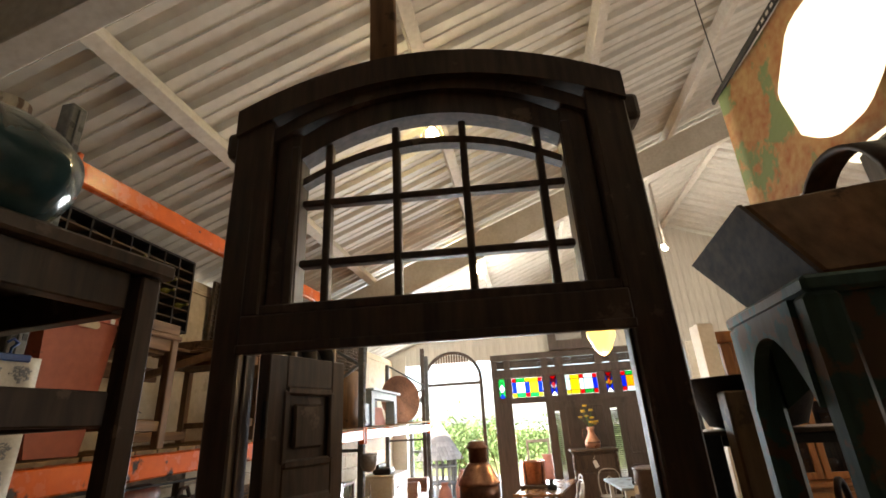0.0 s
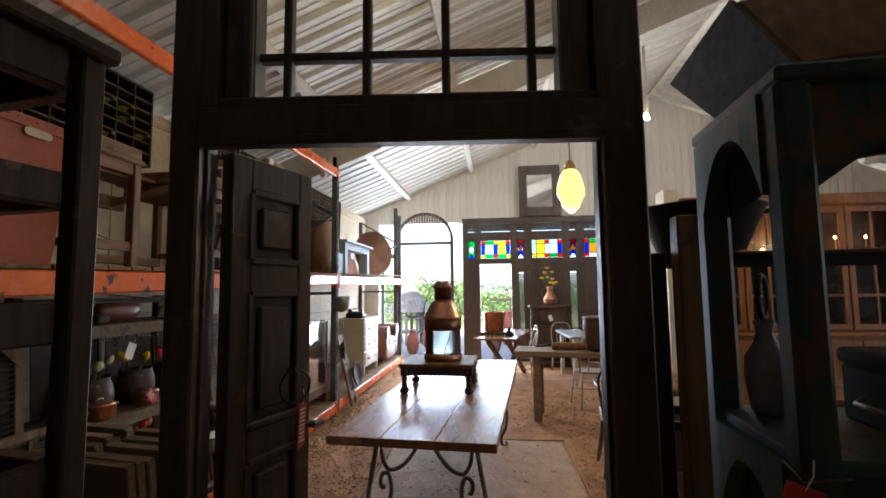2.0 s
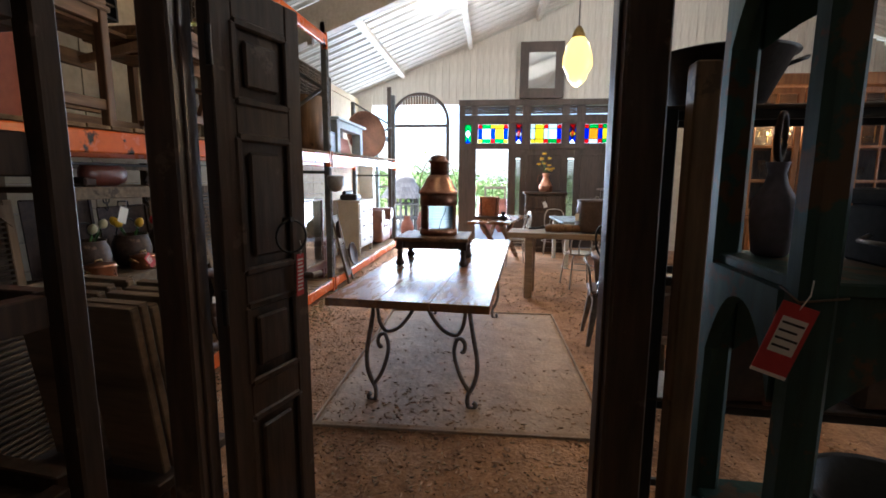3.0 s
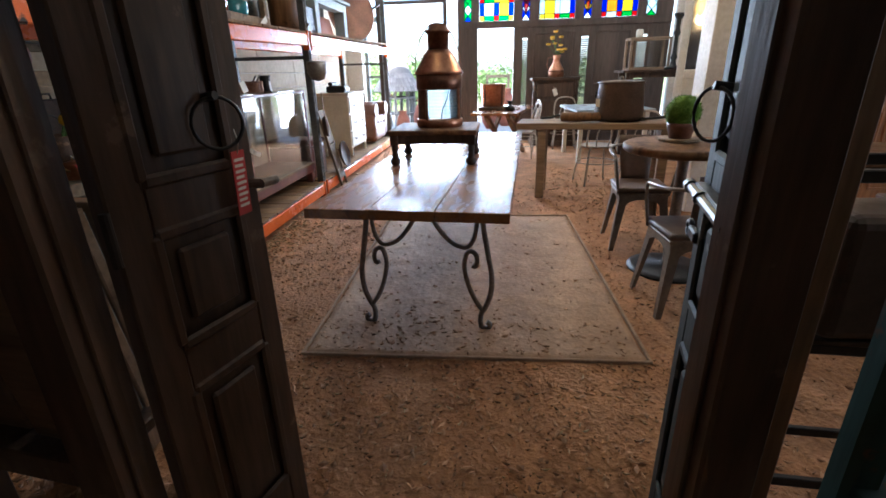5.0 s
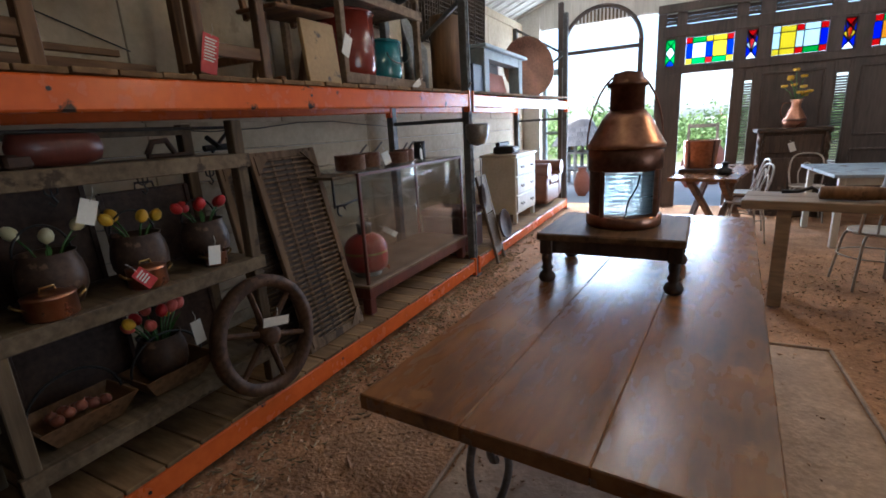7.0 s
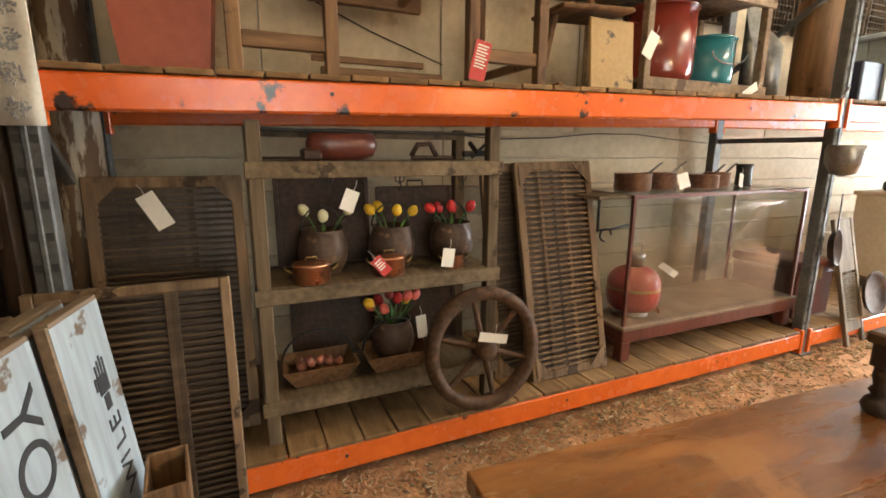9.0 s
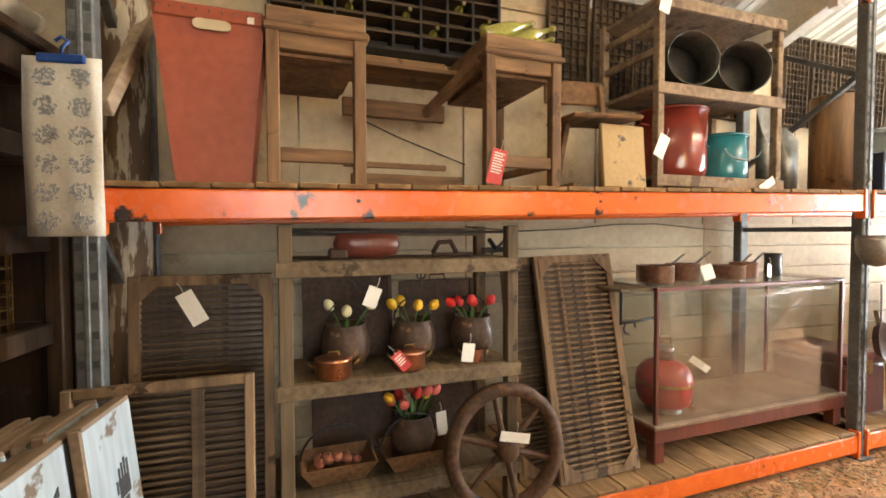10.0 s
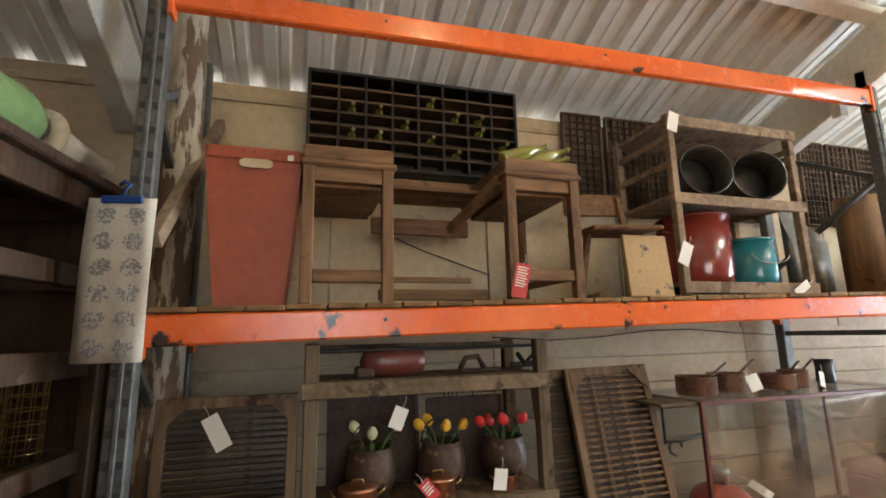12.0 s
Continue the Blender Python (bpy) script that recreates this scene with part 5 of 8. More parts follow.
def kneehole_desk():
    t = thing("kneehole_stand", pose(0, 0, 0), "old two-pedestal wooden desk frame with open legs", "desk")
    for y0, y1, zt in ((3.985, 4.375, 2.345), (4.925, 5.325, 2.37)):
        zb = deck_z((y0 + y1) / 2) + 0.001
        xf, xb = 0.285, -0.36
        outer = y0 if y0 < 4.5 else y1 - 0.05
        for y in (y0, y1 - 0.05):
            for x in (xf - 0.05, xb) if y == outer else (xf - 0.05,):
                part("leg", box(B(), (x, y, zb), (x + 0.05, y + 0.05, zt - 0.06), bevel=0.004), M["oak"], t)
        for x in (xf - 0.045, xb + 0.005):
            part("rail", box(B(), (x, y0 + 0.05, zt - 0.14), (x + 0.035, y1 - 0.05, zt - 0.06), bevel=0.003), M["oak_y"], t)
        part("rail", box(B(), (xf - 0.045, y0 + 0.05, zb + 0.09), (xf - 0.01, y1 - 0.05, zb + 0.145), bevel=0.003), M["oak_y"], t)
        for y in (y0 + 0.008, y1 - 0.045):
            part("side_rail", box(B(), (xb + 0.05, y, zt - 0.13), (xf - 0.05, y + 0.03, zt - 0.06), bevel=0.003), M["oak"], t)
        part("side_rail", box(B(), (xb + 0.05, outer + 0.01, zb + 0.10), (xf - 0.05, outer + 0.04, zb + 0.14), bevel=0.003), M["oak"], t)
        part("lip", box(B(), (xb - 0.012, y0 - 0.012, zt - 0.075), (xf + 0.014, y1 + 0.014, zt - 0.045), bevel=0.008), M["oak_y"], t)
        part("lid", box(B(), (xb, y0, zt - 0.045), (xf, y1, zt + 0.02), bevel=0.005), M["oak_y"], t)
        part("inner_board", box(B(), (xb + 0.05, y0 + 0.04, zt - 0.155), (xf - 0.05, y1 - 0.04, zt - 0.14)), M["oak"], t)
    part("kneehole_board", box(B(), (-0.335, 4.36, 2.325), (-0.29, 4.94, 2.44), bevel=0.004), M["oak_y"], t)
    part("shelf_board", box(B(), (-0.345, 4.38, 2.30), (-0.05, 4.92, 2.324), bevel=0.003), M["oak_y"], t)
    part("back_rail", box(B(), (-0.35, 4.36, 2.115), (-0.31, 4.94, 2.21), bevel=0.004), M["oak_y"], t)
    part("low_rail", box(B(), (-0.31, 4.36, 1.835), (-0.28, 4.94, 1.865), bevel=0.003), M["oak_y"], t)
    part("low_rail", box(B(), (-0.06, 4.36, 1.715), (-0.03, 4.94, 1.77), bevel=0.003), M["oak_y"], t)
    part("stretcher", bar(B(), (-0.30, 4.82, 2.15), (0.20, 4.93, 2.30), 0.04, 0.05, 0.003), M["oak"], t)
    return t


kneehole_desk()
price_tag(pose(0.31, 4.985, 1.86, 4, 12, 88), "red printed sale card tied to the desk", "tag_red", 0.075, 0.16, 8, "paper")


def bottle(m, label="olive green glass bottle lying on its side"):
    t = thing("glass_bottle", m, label, "bottle", "wine bottles")
    part("glass", smooth(lathe(B(), [(0.03, 0.0), (0.036, 0.006), (0.036, 0.16), (0.03, 0.19), (0.015, 0.225), (0.0135, 0.285), (0.017, 0.287), (0.017, 0.30), (0.012, 0.30)], 18)), M["bottle"], t)
    part("cork", rod(B(), (0, 0, 0.296), (0, 0, 0.315), 0.011), M["raw"], t)
    return t


for x, y, rz in ((0.16, 4.965, 4), (0.10, 5.10, -5), (0.02, 5.17, 3)):
    bottle(pose(x, y, 2.432, -70, 0, rz))

# pigeonhole rack hung on the wall
PIG = WALL @ pose(0.0, 0.49, 2.56, 0, 0, 90)   # local x along the wall, -y into the room


def grid_case(name, m, w, h, d, cols, rows, label, category, group, wall, slat, mat):
    t = thing(name, m, label, category, group)
    part("back_panel", box(B(), (0, -0.008, 0), (w, -0.002, h)), M[mat], t)
    for a, b in (((0, 0), (wall, h)), ((w - wall, 0), (w, h)), ((wall, 0), (w - wall, wall)), ((wall, h - wall), (w - wall, h))):
        part("case_side", box(B(), (a[0], -d, a[1]), (b[0], -0.008, b[1]), bevel=0.002), M[mat], t)
    up = mesh_of("upright", box(B(), (-slat / 2, -d + 0.004, wall), (slat / 2, -0.009, h - wall)), M[mat])
    for k in range(1, cols):
        piece("upright", up, t, pose(wall + (w - 2 * wall) * k / cols, 0, 0))
    sh = mesh_of("divider", box(B(), (wall, -d + 0.006, -slat / 2), (w - wall, -0.009, slat / 2)), M["louvre" if name == "pigeonhole_rack" else mat])
    for k in range(1, rows):
        piece("divider", sh, t, pose(0, 0, wall + (h - 2 * wall) * k / rows))
    return t


M["black_case"] = material("black_stained_case", (0.032, 0.025, 0.021), 0.6, dark=(0.012, 0.01, 0.009), scale=8, fine=50, bump=0.15, spec=0.3)
grid_case("pigeonhole_rack", PIG, 1.40, 0.64, 0.15, 8, 7, "black pigeonhole bottle rack on the wall", "wine rack", "", 0.02, 0.014, "black_case")
g = random.Random(21)
for c, r in ((1, 4), (1, 2), (2, 4), (3, 3), (4, 2), (4, 5), (5, 1), (5, 4), (6, 4), (6, 3), (7, 2), (2, 2)):
    bottle(PIG @ pose(0.02 + 1.36 * (c + 0.5) / 8, -0.02, 0.02 + 0.60 * (r + 0.5) / 7 - 0.012, 88, 0, 0) @ Matrix.Diagonal((0.75, 0.75, 0.62, 1)), "dark wine bottle stored in the wall rack")
TRAYS = ((5.80, 0.33), (6.17, 0.36), (6.54, 0.28), (6.88, 0.36), (7.34, 0.34), (8.12, 0.28), (8.45, 0.32), (8.81, 0.29), (9.14, 0.30), (9.48, 0.31), (9.82, 0.34))
for k, (y, w) in enumerate(TRAYS):
    grid_case("type_tray", WALL @ pose(0.004, y - 3.5, 2.40, 0, 0, 90) @ pose(0, 0, 0, 2.0, 0, 0), w, 0.76, 0.035, 5 + k % 2, 14, "dark wooden printer's type tray on the wall", "type tray", "printer's type trays", 0.014, 0.006, "louvre")

# little school chair and a stained board
t = thing("small_chair", pose(0.1, 5.62, deck_z(5.6) + 0.001, 0, 0, 80), "small old wooden school chair on the rack", "chair")
for x in (-0.16, 0.14):
    part("side_frame", box(B(), (x, -0.16, 0), (x + 0.03, 0.16, 0.03), bevel=0.005), M["oak_y"], t)
    part("leg", bar(B(), (x + 0.015, 0.10, 0.02), (x + 0.015, -0.05, 0.36), 0.03, 0.045, 0.004), M["oak"], t)
    part("back_post", bar(B(), (x + 0.015, 0.10, 0.34), (x + 0.015, 0.17, 0.62), 0.028, 0.035, 0.004), M["oak"], t)
part("seat", box(B(), (-0.19, -0.20, 0.36), (0.19, 0.16, 0.382), pose(0, 0, 0, 4, 0, 0), 0.008), M["oak_y"], t)
part("backrest", box(B(), (-0.18, 0.14, 0.52), (0.18, 0.16, 0.66), pose(0, 0, 0, -3, 0, 0), 0.008), M["oak_y"], t)
M["stained"] = material("ink_stained_board", (0.44, 0.29, 0.12), 0.7, dark=(0.32, 0.2, 0.085), scale=4, bump=0.1, spot=(0.07, 0.05, 0.04), spot_scale=5, spot_level=0.56)
bm = box(B(), (0, -0.012, 0), (0.27, 0.012, 0.325), bevel=0.004)
single("stained_board", bm, M["stained"], "ochre board with black ink stains", "board", m=facing(0.29, 5.57, deck_z(5.7) + 0.001, 5))

M["tin_dark"] = material("dark_baking_tin", (0.11, 0.105, 0.095), 0.4, 0.6, dark=(0.04, 0.036, 0.03), scale=6, fine=40, bump=0.08)
M["worn_shelf"] = material("worn_grey_brown_shelf", (0.33, 0.235, 0.15), 0.75, dark=(0.13, 0.083, 0.05), scale=6, fine=40, bump=0.3, spec=0.25, distort=0.9, spot=(0.11, 0.07, 0.042), spot_scale=6, spot_level=0.58)
SHELF_B = facing(0.22, 5.99, deck_z(6.4) + 0.004)
plain_shelf(SHELF_B, 0.98, 0.50, 1.06, (0.075, 0.58, 1.05), "small open wooden shelf holding enamel pots", 0.045, mats=("worn_shelf", "worn_shelf"), board=0.025)


for u in (0.0, 0.935):
    for z in (0.74, 0.90):
        single("side_slat", box(B(), (u + 0.008, 0.045, z), (u + 0.03, 0.455, z + 0.04), bevel=0.003), M["worn_shelf"], "worn wooden slat across the shelf end", "slat", group="shelf end slats", m=SHELF_B)


def enamel_pot(m, r, h, label, mat, base=None):
    t = thing("enamel_pot", m, label, "pot", "enamel pots")
    part("body", smooth(lathe(B(), [(0.86 * r, 0.0), (0.95 * r, 0.01), (r, 0.05), (r, h), (0.97 * r, h), (0.95 * r, 0.05)], 32)), M[mat], t)
    part("lid", smooth(lathe(B(), [(1.03 * r, h), (1.05 * r, h + 0.008), (0.9 * r, h + 0.022), (0.3 * r, h + 0.032), (0.02, h + 0.034)], 32)), M[mat], t)
    for s in (-1, 1):
        part("ear", tube(B(), [(s * r, -0.04, h * .78), (s * (r + 0.035), -0.03, h * .8), (s * (r + 0.035), 0.03, h * .8), (s * r, 0.04, h * .78)], 0.008, 6), M[mat], t)
    return t


enamel_pot(SHELF_B @ pose(0.33, 0.24, 0.078), 0.205, 0.40, "large dark red enamel stock pot", "red_enamel")
enamel_pot(SHELF_B @ pose(0.74, 0.22, 0.078), 0.15, 0.27, "teal green enamel pot with a lid", "teal_enamel")
bm = tube(B(), [(0.15 * math.cos(a), -0.152, 0.17 - 0.06 * math.sin(a)) for a in [math.pi * k / 10 for k in range(11)]], 0.004, 6)
single("wire_bail", bm, M["steel"], "wire handle hanging on the teal pot", "handle", m=SHELF_B @ pose(0.74, 0.22, 0.09))
for u, turn in ((0.27, -16), (0.68, -24)):
    t = thing("baking_tin", SHELF_B @ pose(u, 0.02, 0.585 + 0.158, 86, 0, turn) , "round dark baking tin standing on its side", "tin", "round baking tins")
    part("wall", smooth(lathe(B(), [(0.150, -0.20), (0.155, -0.19), (0.155, 0.0), (0.158, 0.004), (0.151, 0.004), (0.149, -0.18)], 34, cap=False), 50), M["tin_dark"], t)
    part("bottom", smooth(lathe(B(), [(0.152, -0.20), (0.152, -0.192), (0.02, -0.190)], 34), 30), M["tin_dark"], t)
price_tag(SHELF_B @ pose(0.03, -0.025, 0.28, 0, 25, 0), "white price card on the red pot", w=0.07, h=0.13)
price_tag(SHELF_B @ pose(0.03, -0.03, 1.05, 0, 15, 0), "white price card on the shelf corner", w=0.07, h=0.12)
price_tag(SHELF_B @ pose(0.86, -0.04, 0.07, 0, 60, 0), "white price card beside the enamel pot", w=0.05, h=0.13)
# sheet metal scoops, a roll of veneer
for y, r, h, z in ((7.12, 0.13, 0.62, 0), (7.32, 0.12, 0.46, 0)):
    t = thing("tin_scoop", pose(0.02, y, deck_z(y) + 0.002, 0, 0, 95), "grey sheet metal scoop standing upright", "scoop", "metal scoops")
    bm = B()
    for k in range(14):
        a0, a1 = math.pi * (0.15 + 0.07 * k), math.pi * (0.15 + 0.07 * (k + 1))
        hh = [h * (0.62 + 0.38 * math.sin(a)) for a in (a0, a1)]
        vs = [bm.verts.new((r * math.cos(a), r * 0.7 * math.sin(a) - 0.05, zz)) for a, zz in ((a0, 0), (a1, 0), (a1, hh[1]), (a0, hh[0]))]
        bm.faces.new(vs)
    bmesh.ops.remove_doubles(bm, verts=bm.verts, dist=1e-5)
    o = part("bowl", smooth(bm), M["steel"], t)
    so = o.modifiers.new("thick", "SOLIDIFY")
    so.thickness = 0.003
    part("grip_slot", box(B(), (-0.03, 0.034, h * .3), (0.03, 0.046, h * .3 + 0.02), bevel=0.003), M["black"], t)
t = thing("veneer_roll", pose(0.02, 7.85, deck_z(7.8) + 0.003, 0, 0, 0), "tall roll of brown wood veneer standing up", "roll")
bm = B()
vs0, vs1 = [], []
for k in range(40):
    a = 0.35 * k
    r = 0.10 + 0.0028 * k
    vs0.append(bm.verts.new((r * math.cos(a) * 0.8, r * math.sin(a) * 1.2, 0)))
    vs1.append(bm.verts.new((r * math.cos(a) * 0.8, r * math.sin(a) * 1.2, 0.68)))
for k in range(39):
    bm.faces.new((vs0[k], vs0[k + 1], vs1[k + 1], vs1[k])).smooth = True
part("sheet", bm, M["oak"], t).modifiers.new("thick", "SOLIDIFY").thickness = 0.003
# grey wooden post with a white jug hung against the wall
bm = lathe(B(), [(0.02, 0), (0.06, 0.02), (0.08, 0.1), (0.06, 0.2), (0.04, 0.26), (0.06, 0.33), (0.05, 0.33), (0.03, 0.2)], 18)
single("white_jug", smooth(bm), M["cream_paint"], "dusty white jug hanging on the wall", "jug", m=WALL @ pose(0.13, 4.05, 2.55))
# hanging cloth and the post at the head of the rack
bm = B()
n = 18
rows = []
for k in range(13):
    z = -0.58 * k / 12
    rows.append([bm.verts.new((0.23 * j / 6 - 0.115 + 0.004 * math.sin(3 * z + j), 0.008 * math.sin(2.2 * j + 9 * z) * (0.3 - z), z)) for j in range(7)])
for a, b in zip(rows, rows[1:]):
    for j in range(6):
        bm.faces.new((a[j], a[j + 1], b[j + 1], b[j])).smooth = True
CLOTH = pose(0.375, 3.37, 2.05, 0, 0, 80)
t = thing("hanging_cloth", CLOTH, "pale printed cloth hanging from a blue clip", "cloth")
o = part("cloth", bm, M["cloth"], t)
o.modifiers.new("thick", "SOLIDIFY").thickness = 0.004
g = random.Random(44)
for i in range(2):
    for j in range(6):
        bm = B()
        cx, cz = -0.05 + 0.10 * i, -0.065 - 0.093 * j
        for q in range(46):
            an, rr = 6.28 * g.random(), math.sqrt(g.random())
            px, pz = cx + 0.034 * rr * math.cos(an), cz + 0.03 * rr * math.sin(an)
            y = 0.008 * math.sin(2.2 * (px + 0.115) * 6 / 0.23 + 9 * pz) * (0.3 - pz)
            box(bm, (-0.0055, -0.0045 - 0.0002 * (q % 3), -0.0022), (0.0055, -0.0015, 0.0022), pose(px, y, pz, 0, 180 * g.random(), 0))
        part("printed_rosette", bm, M["blue_ink"], t)
bm = B()
box(bm, (-0.07, -0.012, -0.02), (0.07, 0.008, 0.008), bevel=0.004)
tube(bm, [(0.0, 0, 0.0), (0.0, 0, 0.03), (0.02, 0, 0.05), (0.0, 0, 0.065), (-0.018, 0, 0.05)], 0.006, 6)
part("clip_hanger", bm, M["blue"], t, "blue plastic clip hanger")
bm = lathe(B(), [(0.10, 0.0), (0.105, 0.6), (0.095, 1.5), (0.098, 2.4), (0.09, 3.36)], 18)
for v in bm.verts:
    v.co += 0.012 * noise.noise_vector(v.co * 2.0)
single("round_post", smooth(bm, 60), M["peeling"], "round whitewashed post with peeling paint", "post", m=pose(-0.1, 3.41, 0))
bm = bar(B(), (0.36, 3.475, 1.90), (-0.46, 3.525, 2.74), 0.045, 0.065, 0.004)
single("wooden_brace", bm, M["raw"], "bleached wooden brace at the rack end", "brace")

# ---- near the arched frame ----
# tall dark stand to one side
STALL = pose(1.29, 3.03, 0, 0, 0, -8)


def tall_stand():
    t = thing("tall_stand", STALL, "tall dark wooden stand with open rails", "stand")
    w, d, h = 1.38, 1.25, 2.20
    for x in (-0.062, -w):
        for y in (-0.062, -d):
            part("leg", box(B(), (x, y, 0), (x + 0.062, y + 0.062, h - 0.045), bevel=0.006), M["dark"], t)
    part("top", box(B(), (-w - 0.03, -d - 0.03, h - 0.045), (0.025, 0.025, h), bevel=0.008), M["dark"], t)
    for z0, z1 in ((h - 0.15, h - 0.045), (1.75, 1.835), (1.41, 1.51), (1.05, 1.13), (0.55, 0.63)):
        part("side_rail", box(B(), (-0.07, -d + 0.085, z0), (-0.015, -0.085, z1), bevel=0.004), M["dark"], t)
        part("end_rail", box(B(), (-w + 0.085, -0.07, z0), (-0.085, -0.02, z1), bevel=0.004), M["dark"], t)
        part("back_rail", box(B(), (-w + 0.02, -d + 0.085, z0), (-w + 0.06, -0.085, z1), bevel=0.004), M["dark"], t)
    # dark sheets added to stand in for gloom behind the open rails
    part("back_board", box(B(), (-w + 0.002, -d + 0.08, 0.1), (-w + 0.018, -0.09, h - 0.06)), M["dark"], t)
    part("back_board", box(B(), (-w + 0.09, -d + 0.005, 0.1), (-0.09, -d + 0.018, h - 0.06)), M["dark"], t)
    for z in (1.06, 0.56):
        part("shelf", box(B(), (-w + 0.06, -d + 0.02, z), (-0.07, -0.07, z + 0.022), bevel=0.003), M["dark"], t)
    return t


tall_stand()
M["glaze"] = material("dark_teal_glaze", (0.03, 0.062, 0.06), 0.14, dark=(0.014, 0.03, 0.03), scale=5, fine=30, bump=0.03, coat=0.3)
t = thing("glazed_jar", pose(1.155, 2.485, 2.344, -90, 0, 6), "dark teal glazed jar lying on the tall stand", "jar")
part("body", smooth(lathe(B(), [(0.02, 0.28), (0.10, 0.23), (0.122, 0.10), (0.108, 0.05), (0.122, 0.004), (0.134, 0.0), (0.138, 0.012), (0.122, 0.05), (0.138, 0.11), (0.143, 0.19), (0.125, 0.26), (0.075, 0.30), (0.02, 0.306)], 32)), M["glaze"], t)
part("mouth_ring", tube(B(), ring_points((0, 0, 0.004), 0.134, ((1, 0, 0), (0, 1, 0)), 36), 0.009, 8, closed=True), M["black"], t)
t = thing("loudspeaker_horn", pose(0.24, 3.03, 2.312, 0, 90, 164), "cream enamel horn lying on the tall stand", "horn")
part("cone", smooth(lathe(B(), [(0.075, 0.0), (0.072, 0.02), (0.06, 0.12), (0.042, 0.26), (0.034, 0.34), (0.02, 0.34)], 24)), M["cream_paint"], t)
part("collar", smooth(lathe(B(), [(0.05, -0.012), (0.108, -0.008), (0.11, 0.004), (0.07, 0.008)], 20)), M["cream_paint"], t)
part("rim", smooth(lathe(B(), [(0.034, 0.325), (0.042, 0.33), (0.042, 0.345), (0.034, 0.35)], 24, cap=False)), M["cream_paint"], t)
t = thing("green_flask", pose(0.50, 2.97, 2.322, 0, 86, 172) @ Matrix.Scale(1.9, 4), "green glass flask lying on the tall stand", "bottle")
M["green_glass"] = material("dusty_green_glass", (0.20, 0.30, 0.13), 0.2, dark=(0.13, 0.21, 0.08), scale=4, bump=0.0)
part("body", smooth(lathe(B(), [(0.04, -0.10), (0.06, -0.09), (0.062, 0.06), (0.05, 0.10), (0.03, 0.13)], 22)), M["green_glass"], t)
part("cap", smooth(lathe(B(), [(0.033, 0.125), (0.036, 0.13), (0.034, 0.21), (0.02, 0.225)], 18)), M["galv"], t)
for x, y, z, r in ((0.86, 2.78, 1.083, 0.12), (0.9, 2.46, 1.083, 0.11), (0.98, 2.70, 0.583, 0.15), (0.52, 2.86, 1.083, 0.13), (0.22, 2.86, 0.583, 0.17), (0.6, 2.90, 0.583, 0.13)):
    round_pot(pose(x, y, z), r, "black iron pot on the tall stand's shelf", "black", False)
for k, (x, y) in enumerate(((0.10, 3.04), (0.28, 3.00))):
    t = thing("wire_basket_lamp", pose(x, y, 1.083), "brass mesh lantern shade on the stand", "lantern", "mesh lanterns")
    bm = B()
    for j in range(7):
        tube(bm, ring_points((0, 0, 0.02 + 0.05 * j), 0.06, ((1, 0, 0), (0, 1, 0)), 14), 0.003, 5, closed=True)
    for j in range(10):
        a = 2 * math.pi * j / 10
        rod(bm, (0.06 * math.cos(a), 0.06 * math.sin(a), 0), (0.06 * math.cos(a), 0.06 * math.sin(a), 0.33), 0.0025, seg=5)
    part("mesh", bm, M["brass"], t)

# bundles of painted sign boards standing on the floor
LETTER = {}


def letter_mesh(s, size):
    key = (s, size)
    if key not in LETTER:
        c = bpy.data.curves.new("letters", "FONT")
        c.body, c.size, c.extrude = s, size, 0.0012
        c.align_x, c.align_y = "CENTER", "CENTER"
        o = bpy.data.objects.new("letters", c)
        scene.collection.objects.link(o)
        bpy.context.view_layer.update()
        me = bpy.data.meshes.new_from_object(o.evaluated_get(bpy.context.evaluated_depsgraph_get()))
        bpy.data.objects.remove(o)
        me.materials.clear()
        me.materials.append(M["ink"])
        LETTER[key] = me
    return LETTER[key]


